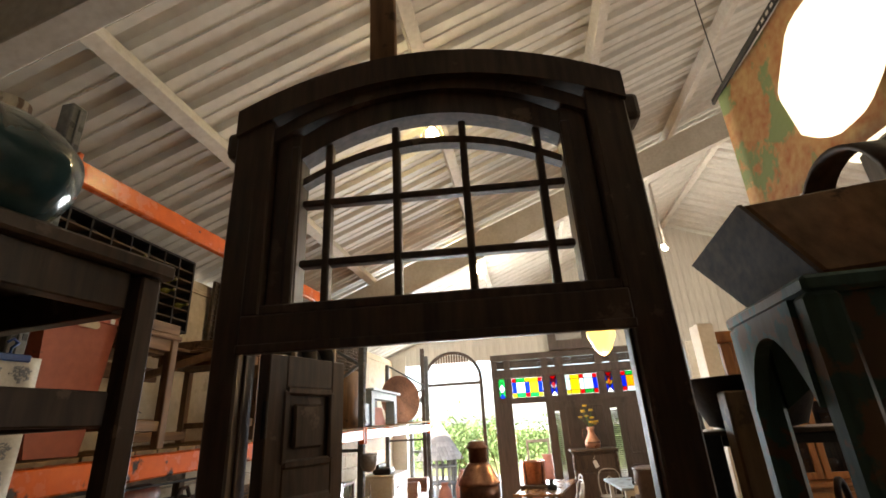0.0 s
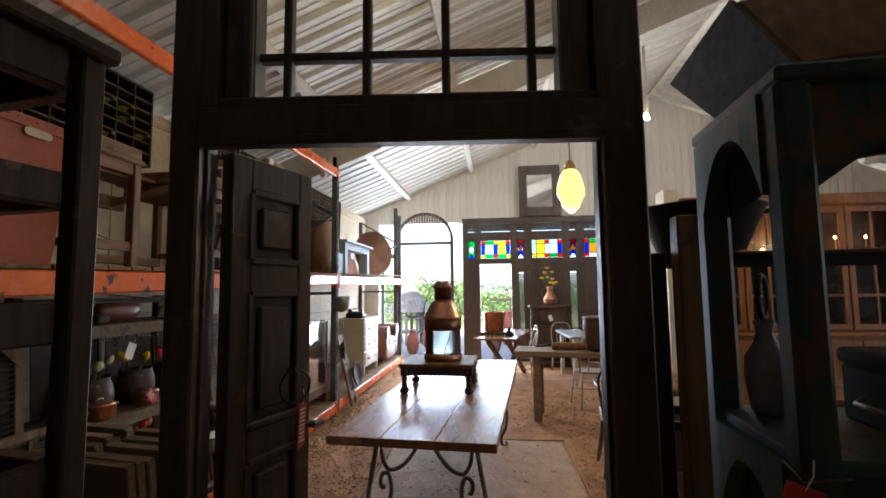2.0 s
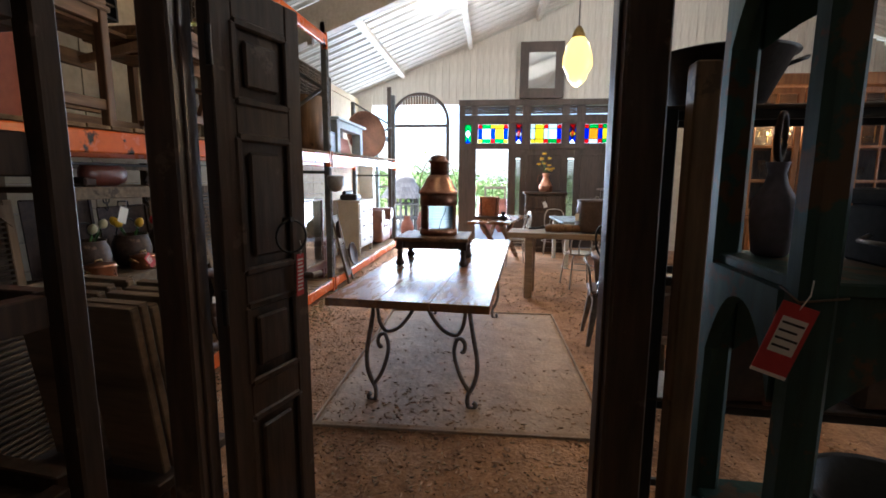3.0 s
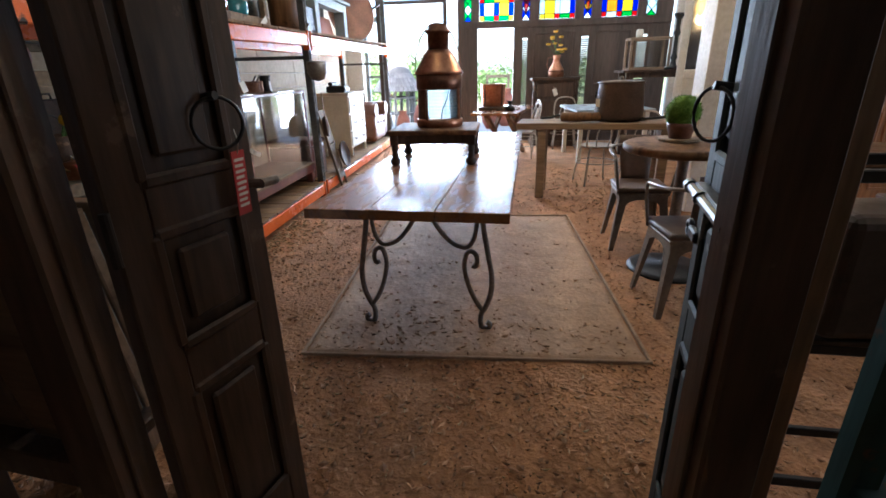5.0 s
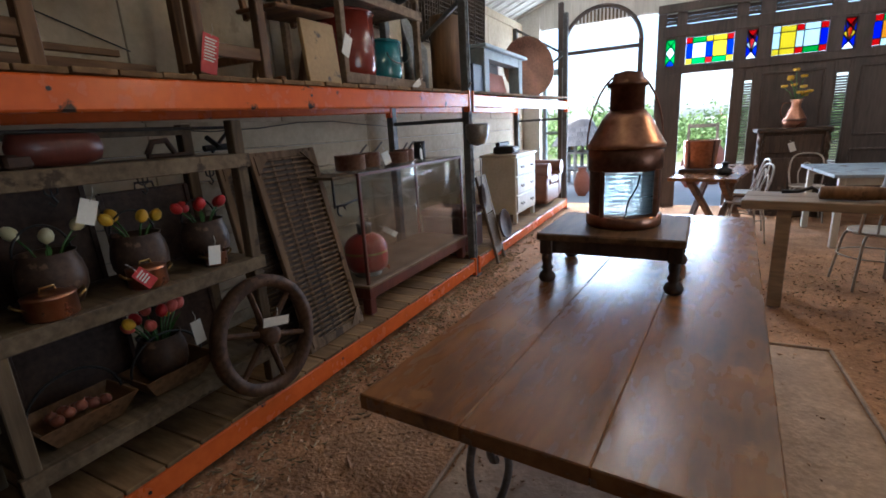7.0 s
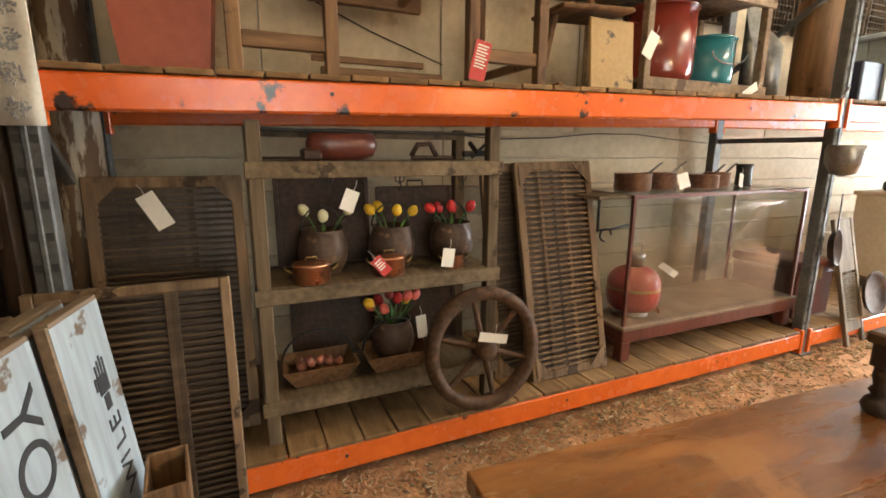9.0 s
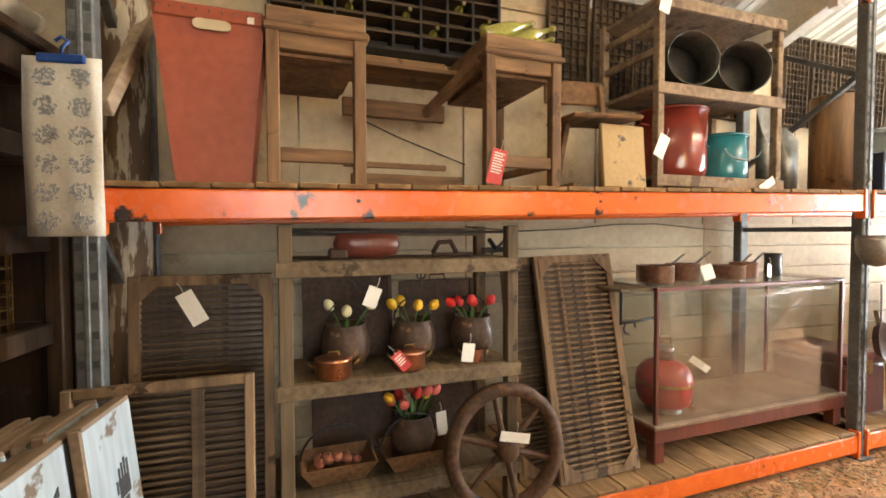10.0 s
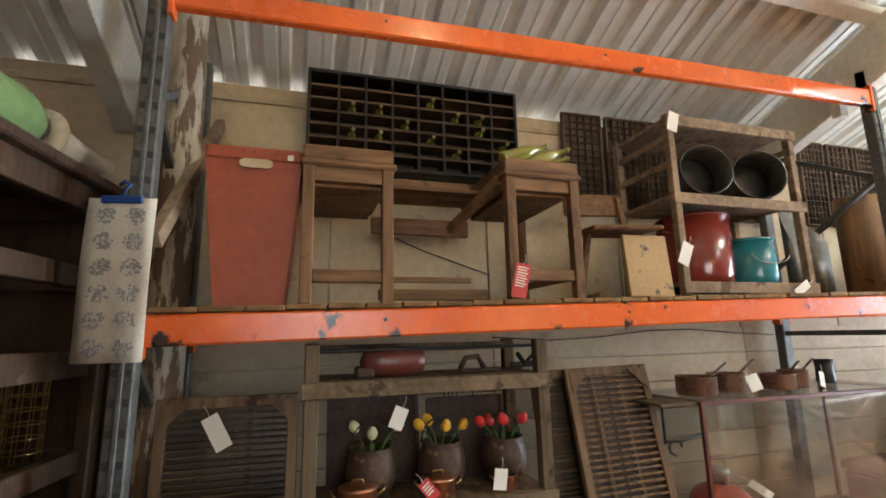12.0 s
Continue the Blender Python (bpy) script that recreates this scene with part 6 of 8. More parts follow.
def sign_bundle(m, n, text, label, seed, w=0.27, h=0.96):
    """Boards side by side in local y; the last one shows its painted face towards +y."""
    g = random.Random(seed)
    out = []
    for k in range(n):
        front = k == n - 1
        dz = 0.0 if front else 0.03 * g.random()
        t = thing("sign_board", m @ pose(0.012 * g.random(), 0.037 * k, 0, 1.5 * g.random(), 0, 1.5 * (g.random() - .5)), label if front else "old painted sign board in a stack", "sign board", "stacked sign boards")
        part("board", box(B(), (-w / 2, -0.015, 0), (w / 2, 0.015, h - dz), bevel=0.004), M["raw"], t)
        part("painted_face", box(B(), (-w / 2 + 0.003, 0.0148, 0.003), (w / 2 - 0.003, 0.0162, h - dz - 0.006)), M["white_paint"], t)
        part("board_edge", box(B(), (-w / 2 + 0.004, -0.0165, h - dz - 0.004), (w / 2 - 0.004, 0.0168, h - dz + 0.006), bevel=0.002), M["raw"], t)
        if front:
            for j, ch in enumerate(text):
                if ch == "*":
                    bm = B()
                    box(bm, (-0.025, 0.0155, -0.03), (0.03, 0.0175, 0.02), bevel=0.0)
                    for q in range(4):
                        box(bm, (-0.025 + 0.0145 * q, 0.0155, 0.018), (-0.0165 + 0.0145 * q, 0.0175, 0.068 - 0.009 * abs(q - 1)))
                    box(bm, (-0.012, 0.0155, -0.075), (0.018, 0.0175, -0.034))
                    box(bm, (0.034, 0.0155, -0.012), (0.042, 0.0175, 0.022))
                    o = part("printed_mark", bm, M["ink"], t)
                    o.matrix_basis = Matrix.Translation((-0.035, 0, h - 0.205))
                else:
                    o = new("letter", letter_mesh(ch, 0.165 if len(text) < 4 else 0.085))
                    o.parent = t
                    if len(text) < 4:
                        o.matrix_basis = Matrix(((0, -1, 0, -0.012), (0, 0, 1, 0.0166), (-1, 0, 0, h - 0.13 - 0.115 * j), (0, 0, 0, 1)))
                    else:
                        o.matrix_basis = Matrix(((0, 1, 0, -0.04), (0, 0, 1, 0.0166), (1, 0, 0, h - 0.53 + 0.052 * j), (0, 0, 0, 1)))
        out.append(t)
    return out


sign_bundle(pose(1.085, 3.385, 0.385, 6, 0, -8), 7, "YO", "white sign board with large black letters", 4, 0.23, 0.62)
sign_bundle(pose(0.81, 3.435, 0.385, 6, 0, -8), 7, "*WILE", "white sign board with a printed hand and letters", 5, 0.235, 0.62)
t = thing("low_bench", pose(0.95, 3.46, 0, 0, 0, -8), "low dark wooden bench under the sign boards", "bench")
part("top", box(B(), (-0.29, -0.13, 0.34), (0.29, 0.22, 0.382), bevel=0.005), M["dark"], t)
for x in (-0.26, 0.20):
    for y in (-0.11, 0.14):
        part("leg", box(B(), (x, y, 0), (x + 0.06, y + 0.06, 0.341), bevel=0.005), M["dark"], t)
part("apron", box(B(), (-0.20, -0.10, 0.25), (0.20, -0.08, 0.34), bevel=0.003), M["dark"], t)
t = thing("wooden_crate", pose(0.88, 3.755, 0, 0, 0, 6) @ Matrix.Diagonal((0.7, 0.5, 1, 1)), "small brown wooden crate beside the signs", "crate")
for a, b in (((-0.13, -0.10, 0.0), (0.13, -0.085, 0.585)), ((-0.13, 0.085, 0.0), (0.13, 0.10, 0.585)), ((-0.13, -0.085, 0.0), (-0.115, 0.085, 0.585)), ((0.115, -0.085, 0.0), (0.13, 0.085, 0.585)), ((-0.115, -0.085, 0.01), (0.115, 0.085, 0.025))):
    part("side_board", box(B(), a, b, bevel=0.003), M["oak"], t)

# teal stand with a wooden trough
M["trunk_black"] = material("dull_black_tin", (0.022, 0.018, 0.016), 0.85, dark=(0.01, 0.008, 0.007), scale=6, fine=50, bump=0.15, spec=0.15)
M["lilac"] = material("grey_lilac_stoneware", (0.26, 0.23, 0.27), 0.55, dark=(0.15, 0.13, 0.15), scale=8, fine=50, bump=0.08)
TEAL = pose(2.83, 2.78, 0, 0, 0, -3)


def teal_stand():
    t = thing("teal_stand", TEAL, "worn teal painted wooden stand with arched brackets", "stand")
    T = M["teal"]
    W, D, H_ = 0.95, 0.41, 1.93
    L = 0.062
    for x in (0, W - L):
        for y in (0, D - L):
            part("leg", box(B(), (x, y, 0), (x + L, y + L, H_ - 0.03), bevel=0.012), T, t)
    part("top", box(B(), (0.004, 0.004, H_ - 0.035), (W + 0.015, D + 0.015, H_), bevel=0.008), T, t)

    def arch_panel(a, b, z0, z1, m):
        n = 12
        outline = [(a, z1), (a, z0)]
        for k in range(n + 1):
            u = k / n
            outline.append((a + (b - a) * u, z0 + (z1 - z0 - 0.05) * (1 - abs(2 * u - 1) ** 2.3)))
        outline += [(b, z1)]
        clean = [p for k, p in enumerate(outline) if k == 0 or (abs(p[0] - outline[k - 1][0]) + abs(p[1] - outline[k - 1][1])) > 1e-5]
        return sheet(B(), clean, 0.03, m)

    side = pose(0.025, 0, 0, 0, 0, 90)
    for z0, z1 in ((1.70, H_ - 0.035), (1.0, 1.215), (0.40, 0.60)):
        part("arched_bracket", arch_panel(L, D - L, z0, z1, side), T, t)
        part("arched_bracket", arch_panel(L, D - L, z0, z1, Matrix.Translation((W - 0.07, 0, 0)) @ side), T, t)
        part("arched_bracket", arch_panel(L, W - L, z0, z1, pose(0, 0.025, 0)), T, t)
        part("arched_bracket", arch_panel(L, W - L, z0, z1, pose(0, D - 0.06, 0)), T, t)
    for z in (1.215, 0.60):
        part("shelf", box(B(), (0.01, 0.01, z), (W - 0.01, D - 0.01, z + 0.025), bevel=0.004), T, t)
    return t


teal_stand()
t = price_tag(TEAL @ pose(-0.006, -0.012, 1.205, 0, 17, -8), "red printed card tied to the teal stand", "tag_red", 0.055, 0.13, 0, "paper")
part("white_panel", box(B(), (-0.018, -0.0024, -0.088), (0.020, 0.0024, -0.024)), M["paper"], t)
for k in range(4):
    part("print_bar", box(B(), (-0.016, -0.0034, -0.036 - 0.014 * k), (0.018 - 0.006 * (k % 2), -0.0022, -0.032 - 0.014 * k)), M["ink"], t)
part("white_foot", box(B(), (-0.0275, -0.0016, -0.13), (0.0275, 0.0016, -0.124)), M["paper"], t)
bm = B()
tube(bm, [(-0.003, 0.06, 1.222), (-0.005, -0.003, 1.208), (0.068, -0.004, 1.218)], 0.0022, 5)
single("tag_string", bm, M["raw"], "string tied round the teal leg", "string", m=TEAL)
bm = B()
# trough: the end face is a slanted board, the sides run away from it
f = [(2.84, 3.25, 2.10), (2.85, 2.93, 2.14), (2.895, 2.81, 1.934), (2.875, 3.08, 1.934)]
away = Vector((0.75, -0.12, 0.02))
a = [bm.verts.new(p) for p in f]
b = [bm.verts.new(Vector(p) + away) for p in f]
bm.faces.new(a), bm.faces.new(b[::-1])
for k in range(4):
    j = (k + 1) % 4
    bm.faces.new((a[j], a[k], b[k], b[j]))
bmesh.ops.bevel(bm, geom=list(bm.edges), offset=0.008, segments=1, affect="EDGES")
t = thing("wooden_trough", pose(0, 0, 0), "dark wooden trough tilted on the teal stand", "trough")
part("body", bm, M["oak"], t)
a = [Vector(p) + Vector((-0.012, 0, 0)) for p in f]
bm = B()
va = [bm.verts.new(p) for p in a]
vb = [bm.verts.new(p + Vector((0.010, 0, 0))) for p in a]
bm.faces.new(va), bm.faces.new(vb[::-1])
for k in range(4):
    j = (k + 1) % 4
    bm.faces.new((va[j], va[k], vb[k], vb[j]))
part("end_plate", bm, M["pan"], t, "dark iron end plate")
bm = B()
prev = None
for k in range(17):
    ang = math.pi * k / 16
    c = Vector((3.12, 2.99 + 0.15 * math.cos(ang), 2.10 + 0.16 * math.sin(ang)))
    cur = [bm.verts.new(c + Vector((dx, 0.012 * math.cos(ang) * s, 0.012 * math.sin(ang) * s))) for dx, s in ((-0.035, 0), (0.035, 0), (0.035, 1), (-0.035, 1))]
    if prev:
        for j in range(4):
            bm.faces.new((prev[j], prev[(j + 1) % 4], cur[(j + 1) % 4], cur[j]))
    prev = cur
part("hoop_handle", smooth(bm), M["pan"], t, "bent iron hoop handle")
t = thing("coal_scuttle", pose(3.48, 2.97, 1.932, 0, 0, -3), "dark wooden box with slanting sides", "box")
part("box", box(B(), (-0.2, -0.2, 0), (0.22, 0.2, 0.42), bevel=0.02), M["dark"], t)

# opal globe lamp and painted canvas above
t = thing("opal_pendant", pose(3.66, 3.22, 2.42), "large lit opal glass pendant lamp", "pendant lamp")
part("shade", smooth(lathe(B(), [(0.01, -0.025), (0.12, -0.022), (0.22, 0.005), (0.31, 0.06), (0.375, 0.17), (0.395, 0.32), (0.33, 0.50), (0.20, 0.585), (0.07, 0.68)], 40)), M["globe_glass"], t, "glowing cream opal glass")
part("gallery", smooth(lathe(B(), [(0.075, 0.67), (0.08, 0.69), (0.06, 0.76), (0.02, 0.78)], 20)), M["brass"], t)
part("flex", rod(B(), (0, 0, 0.77), (0, 0, roof_z(3.66) - 2.42), 0.005, seg=6), M["black"], t)
bm = B()
rows = []
for k in range(15):
    z = 3.07 - 0.66 * k / 14
    rows.append([bm.verts.new((3.37 + 0.01 * math.sin(5 * y + 3 * z), y + 0.05 * (k / 14) * (1 if y > 3.5 else 0.4), z + 0.03 * (y - 3.3))) for y in [3.0 + 0.88 * j / 10 for j in range(11)]])
for a, b in zip(rows, rows[1:]):
    for j in range(10):
        bm.faces.new((a[j], a[j + 1], b[j + 1], b[j])).smooth = True
t = thing("painted_canvas", pose(0, 0, 0), "unframed canvas painted orange and green, hanging", "canvas")
part("canvas", bm, M["canvas"], t).modifiers.new("thick", "SOLIDIFY").thickness = 0.004
part("top_batten", bar(B(), (3.362, 2.98, 3.075), (3.362, 3.93, 3.10), 0.012, 0.03, 0.002), M["black"], t)
bm = B()
for k in range(12):
    box(bm, (3.3545, 3.05 + 0.035 * k, 3.072), (3.3558, 3.05 + 0.035 * k + 0.018, 3.084))
part("batten_print", bm, M["paper"], t)
for y in (3.1, 3.8):
    part("cord", rod(B(), (3.36, y, 3.09), (3.36, y, roof_z(3.36)), 0.003, seg=5), M["black"], t)
# brown post, pans and dark goods standing behind the teal stand
bm = box(B(), (0, 0, 0), (0.075, 0.07, 1.76), bevel=0.006)
single("wooden_post", bm, M["oak"], "brown wooden post standing by the frame", "post", m=pose(2.905, 3.46, 0))
t = thing("dark_side_rack", pose(2.845, 3.56, 0, 0, 0, -4), "dark iron rack with low rails behind the frame", "rack")
for x in (0, 1.0):
    for y in (0, 0.22):
        part("leg", box(B(), (x, y, 0), (x + 0.055, y + 0.03, 1.64), bevel=0.003), M["black"], t)
for z in (0.18, 0.62, 1.06, 1.60):
    for y in (0.005, 0.225):
        part("rail", box(B(), (0.03, y, z), (1.0, y + 0.02, z + 0.03), bevel=0.003), M["black"], t)
    for x in (0.005, 1.005):
        part("end_rail", box(B(), (x, 0.03, z), (x + 0.02, 0.22, z + 0.03), bevel=0.003), M["black"], t)
for z in (0.62, 1.60):
    part("shelf", box(B(), (0.0, 0.0, z + 0.03), (1.03, 0.25, z + 0.045), bevel=0.003), M["dark"], t)
for x, y, r, h in ((3.05, 3.655, 0.205, 0.155),):
    t = thing("iron_basin", pose(x, y, 1.647), "wide black iron basin on the rack", "basin", "iron basins")
    part("bowl", smooth(lathe(B(), [(0.10, 0), (0.14, 0.01), (r, h), (r + 0.015, h + 0.004), (r - 0.008, h), (0.12, 0.02)], 30)), M["black"], t)
    part("handle", tube(B(), [(r, -0.04, h - 0.02), (r + 0.05, -0.03, h), (r + 0.05, 0.03, h), (r, 0.04, h - 0.02)], 0.007, 6), M["black"], t)
for x, y, z, w, h in ((3.25, 3.62, 0.667, 0.42, 0.32), (3.65, 3.60, 0.667, 0.3, 0.4)):
    t = thing("leather_case", pose(x, y, z), "dark brown leather travelling case on the rack", "case", "leather cases")
    part("case", box(B(), (-w / 2, -0.09, 0), (w / 2, 0.12, h), bevel=0.03, seg=3), M["seat"], t)
    part("strap", box(B(), (-0.02, -0.094, 0.0), (0.02, 0.124, h + 0.004), bevel=0.004), M["leather"], t)
t = thing("iron_basin", TEAL @ pose(0.34, 0.185, 0.6255), "wide black iron basin on the teal stand's shelf", "basin", "iron basins")
part("bowl", smooth(lathe(B(), [(0.10, 0), (0.12, 0.01), (0.165, 0.12), (0.172, 0.125), (0.157, 0.12), (0.10, 0.02)], 30)), M["black"], t)
part("handle", tube(B(), [(-0.165, -0.04, 0.10), (-0.20, -0.03, 0.12), (-0.20, 0.03, 0.12), (-0.165, 0.04, 0.10)], 0.007, 6), M["black"], t)

# dark cupboard added against the side wall behind the tall stand, to darken the gap
t = thing("dark_cupboard", pose(-0.66, 2.62, 0, 0, 0, 0), "added dark cupboard filling the gloomy gap beside the rack", "cupboard")
part("body", box(B(), (0, 0, 0.06), (0.40, 0.66, 1.86), bevel=0.006), M["dark"], t)
part("plinth", box(B(), (0.02, 0.02, 0), (0.38, 0.64, 0.06)), M["dark"], t)
part("cornice", box(B(), (-0.005, -0.02, 1.86), (0.43, 0.68, 1.90), bevel=0.01), M["dark"], t)
for a, b in ((0.02, 0.325), (0.335, 0.64)):
    o = part("door", box(B(), (0.40, a, 0.10), (0.418, b, 1.82), bevel=0.004), M["dark"], t)
    part("knob", rod(B(), (0.418, 0.30 if a < 0.1 else 0.36, 1.0), (0.44, 0.30 if a < 0.1 else 0.36, 1.0), 0.012, seg=10), M["brass"], o)

t = thing("black_trunk", TEAL @ pose(0.24, 0.03, 1.2405), "black iron trunk on the teal stand's shelf", "trunk")
part("body", box(B(), (0, 0, 0), (0.62, 0.27, 0.12), bevel=0.006), M["trunk_black"], t)
part("lid", box(B(), (-0.006, -0.006, 0.12), (0.626, 0.276, 0.155), bevel=0.012, seg=2), M["trunk_black"], t)
part("clasp", box(B(), (0.30, -0.014, 0.085), (0.35, -0.004, 0.14), bevel=0.003), M["iron"], t)
part("carrying_handle", tube(B(), [(-0.004, 0.08, 0.06), (-0.03, 0.09, 0.05), (-0.03, 0.18, 0.05), (-0.004, 0.19, 0.06)], 0.005, 6), M["iron"], t)

t = thing("stoneware_jug", TEAL @ pose(0.10, 0.315, 1.2405, 0, 0, 30), "grey-lilac stoneware jug on the teal stand", "jug")
part("body", smooth(lathe(B(), [(0.028, 0.0), (0.036, 0.006), (0.046, 0.08), (0.044, 0.125), (0.024, 0.16), (0.017, 0.185), (0.024, 0.21), (0.018, 0.21), (0.012, 0.18)], 22)), M["lilac"], t)
part("loop_handle", tube(B(), ring_points((0.0, 0.0, 0.265), 0.05, ((0.9, 0.43, 0), (0, 0, 1)), 20), 0.007, 6, closed=True), M["pan"], t, "dark iron ring above the neck")

# ---- in the room ----


def lantern_pendant(x, y, z, r, label, mat):
    t = thing("pendant_lamp", pose(x, y, z), label, "pendant lamp", "glass pendants")
    part("shade", smooth(lathe(B(), [(0.012, -0.01), (0.03, 0.0), (0.32 * r, 0.01), (0.62 * r, 0.05), (0.70 * r, 0.09), (r, 0.16), (0.97 * r, 0.24), (0.75 * r, 0.34), (0.40 * r, 0.40)], 12), 70), M[mat], t, "glowing amber ribbed glass")
    part("gallery", smooth(lathe(B(), [(0.42 * r, 0.395), (0.45 * r, 0.41), (0.3 * r, 0.46), (0.15 * r, 0.49)], 18)), M["brass"], t)
    part("flex", rod(B(), (0, 0, 0.48), (0, 0, roof_z(x) - z), 0.005, seg=6), M["black"], t)
    lamp("pendant_light", "POINT", Matrix.Translation((x, y, z - 0.06)), 5, WARM, radius=0.05)


lantern_pendant(3.04, 6.3, 2.235, 0.128, "amber glass pendant lamp hanging lit", "lamp_glass")
for x, y, z in ((1.833, 7.8, 3.60), (1.82, 4.85, 3.74)):
    t = thing("cage_lamp", pose(x, y, z) @ Matrix.Diagonal((1.35, 1.35, 1.35, 1)), "small caged bulb hanging lit from the roof", "pendant lamp", "caged bulbs")
    part("bulb", smooth(lathe(B(), [(0.01, 0), (0.03, 0.012), (0.04, 0.04), (0.03, 0.07), (0.016, 0.09)], 16)), M["bulb"], t)
    bm = B()
    for j in range(6):
        an = math.pi * j / 3
        tube(bm, [(0.02 * math.cos(an), 0.02 * math.sin(an), -0.03), (0.07 * math.cos(an), 0.07 * math.sin(an), 0.03), (0.05 * math.cos(an), 0.05 * math.sin(an), 0.10), (0.02 * math.cos(an), 0.02 * math.sin(an), 0.13)], 0.003, 5)
    part("cage", bm, M["brass"], t)
    part("flex", rod(B(), (0, 0, 0.09), (0, 0, (roof_z(x) - z) / 1.35), 0.004, seg=6), M["black"], t)
for x, y, z in ((1.83, 9.0, 3.95), (4.62, 9.0, 4.06), (4.70, 9.2, 4.10)):
    t = thing("spot_lamp", pose(x, y, z), "small white spot lamp fixed under the roof", "spot lamp", "spot lamps")
    part("bulb", smooth(lathe(B(), [(0.01, 0), (0.03, 0.004), (0.035, 0.03), (0.02, 0.06)], 14)), M["spot_bulb"], t)
    part("holder", rod(B(), (0, 0, 0.05), (0, 0, roof_z(x) - z), 0.016, seg=8), M["cream_metal"], t)
    lamp("spot_light", "POINT", Matrix.Translation((x, y, z - 0.05)), 9, (1.0, 0.93, 0.82), radius=0.04)


def metal_chair(m, label, mat, seat_mat):
    """A pressed steel cafe armchair: padded seat, arched skirts between flared legs, a hoop for arms."""
    t = thing("metal_chair", m, label, "chair", "metal cafe chairs")
    P = M[mat]
    part("seat", smooth(box(B(), (-0.185, -0.18, 0.445), (0.185, 0.185, 0.485), bevel=0.018, seg=3), 50), M[seat_mat], t)
    part("seat_frame", box(B(), (-0.18, -0.175, 0.425), (0.18, 0.18, 0.447), bevel=0.008, seg=2), P, t)
    for sx in (-1, 1):
        for sy in (-1, 1):
            bm = B()
            rows = []
            for k in range(7):
                f = k / 6
                z = 0.435 * (1 - f)
                w = 0.062 - 0.030 * f
                cx, cy = sx * (0.165 + 0.05 * f), sy * (0.162 + 0.052 * f)
                pts = ((cx, cy), (cx - sx * w, cy), (cx - sx * w, cy - sy * 0.008), (cx - sx * 0.009, cy - sy * 0.009), (cx - sx * 0.008, cy - sy * w), (cx, cy - sy * w))
                rows.append([bm.verts.new((x, y, z)) for x, y in pts])
            for p, q in zip(rows, rows[1:]):
                for j in range(6):
                    bm.faces.new((p[j], p[(j + 1) % 6], q[(j + 1) % 6], q[j]))
            bm.faces.new(rows[0]), bm.faces.new(rows[-1][::-1])
            part("leg", bm, P, t)
    outline = [(-0.165, 0.43), (-0.172, 0.36)] + [(-0.12 * math.cos(math.pi * k / 10), 0.345 + 0.05 * math.sin(math.pi * k / 10)) for k in range(11)] + [(0.172, 0.36), (0.165, 0.43)]
    for rz in (0, 90, 180, 270):
        part("arched_skirt", sheet(B(), outline, 0.006, pose(0, 0, 0, 0, 0, rz) @ pose(0, -0.172, 0)), P, t)
    pts = [(-0.215, 0.12, 0.70), (-0.222, -0.05, 0.715), (-0.195, -0.19, 0.73), (-0.11, -0.255, 0.74), (0.0, -0.268, 0.742), (0.11, -0.255, 0.74), (0.195, -0.19, 0.73), (0.222, -0.05, 0.715), (0.215, 0.12, 0.70)]
    part("arm_hoop", tube(B(), spline(pts), 0.010, 8), P, t)
    for s in (-1, 1):
        part("arm_post", tube(B(), spline([(s * 0.215, 0.12, 0.70), (s * 0.212, 0.15, 0.67), (s * 0.20, 0.16, 0.58), (s * 0.178, 0.15, 0.43)]), 0.010, 8), P, t)
    bm = B()
    rows = []
    for k in range(9):
        z = 0.47 + 0.34 * k / 8
        half = 0.105 + 0.028 * k / 8
        rows.append([bm.verts.new((half * u, -0.172 - 0.105 * k / 8 - 0.018 * (1 - u * u), z)) for u in (-1, -0.5, 0, 0.5, 1)])
    for p, q in zip(rows, rows[1:]):
        for j in range(4):
            bm.faces.new((p[j], p[j + 1], q[j + 1], q[j])).smooth = True
    part("back_plate", bm, M[seat_mat], t).modifiers.new("thick", "SOLIDIFY").thickness = 0.006
    return t


def bistro_chair(m, label, mat):
    """A light tube chair with a round pressed seat and a hoop back."""
    t = thing("bistro_chair", m, label, "chair", "pale bistro chairs")
    P = M[mat]
    part("seat", smooth(lathe(B(), [(0.02, 0.452), (0.16, 0.45), (0.182, 0.458), (0.19, 0.462), (0.186, 0.446), (0.17, 0.438)], 30), 50), P, t)
    for sx in (-1, 1):
        for sy in (-1, 1):
            part("leg", tube(B(), spline([(sx * 0.11, sy * 0.11, 0.44), (sx * 0.15, sy * 0.15, 0.40), (sx * 0.175, sy * 0.175, 0.2), (sx * 0.195, sy * 0.195, 0.0)]), 0.010, 7), P, t)
    part("leg_ring", tube(B(), ring_points((0, 0, 0.26), 0.235, ((1, 0, 0), (0, 1, 0)), 28), 0.006, 6, closed=True), P, t)
    hoop = [(-0.165, -0.10, 0.45), (-0.185, -0.17, 0.62), (-0.165, -0.21, 0.78), (-0.09, -0.225, 0.85), (0.09, -0.225, 0.85), (0.165, -0.21, 0.78), (0.185, -0.17, 0.62), (0.165, -0.10, 0.45)]
    part("back_hoop", tube(B(), spline(hoop), 0.011, 8), P, t)
    inner = [(-0.07, -0.15, 0.45), (-0.08, -0.19, 0.62), (0.0, -0.215, 0.74), (0.08, -0.19, 0.62), (0.07, -0.15, 0.45)]
    part("inner_hoop", tube(B(), spline(inner), 0.008, 8), P, t)
    return t


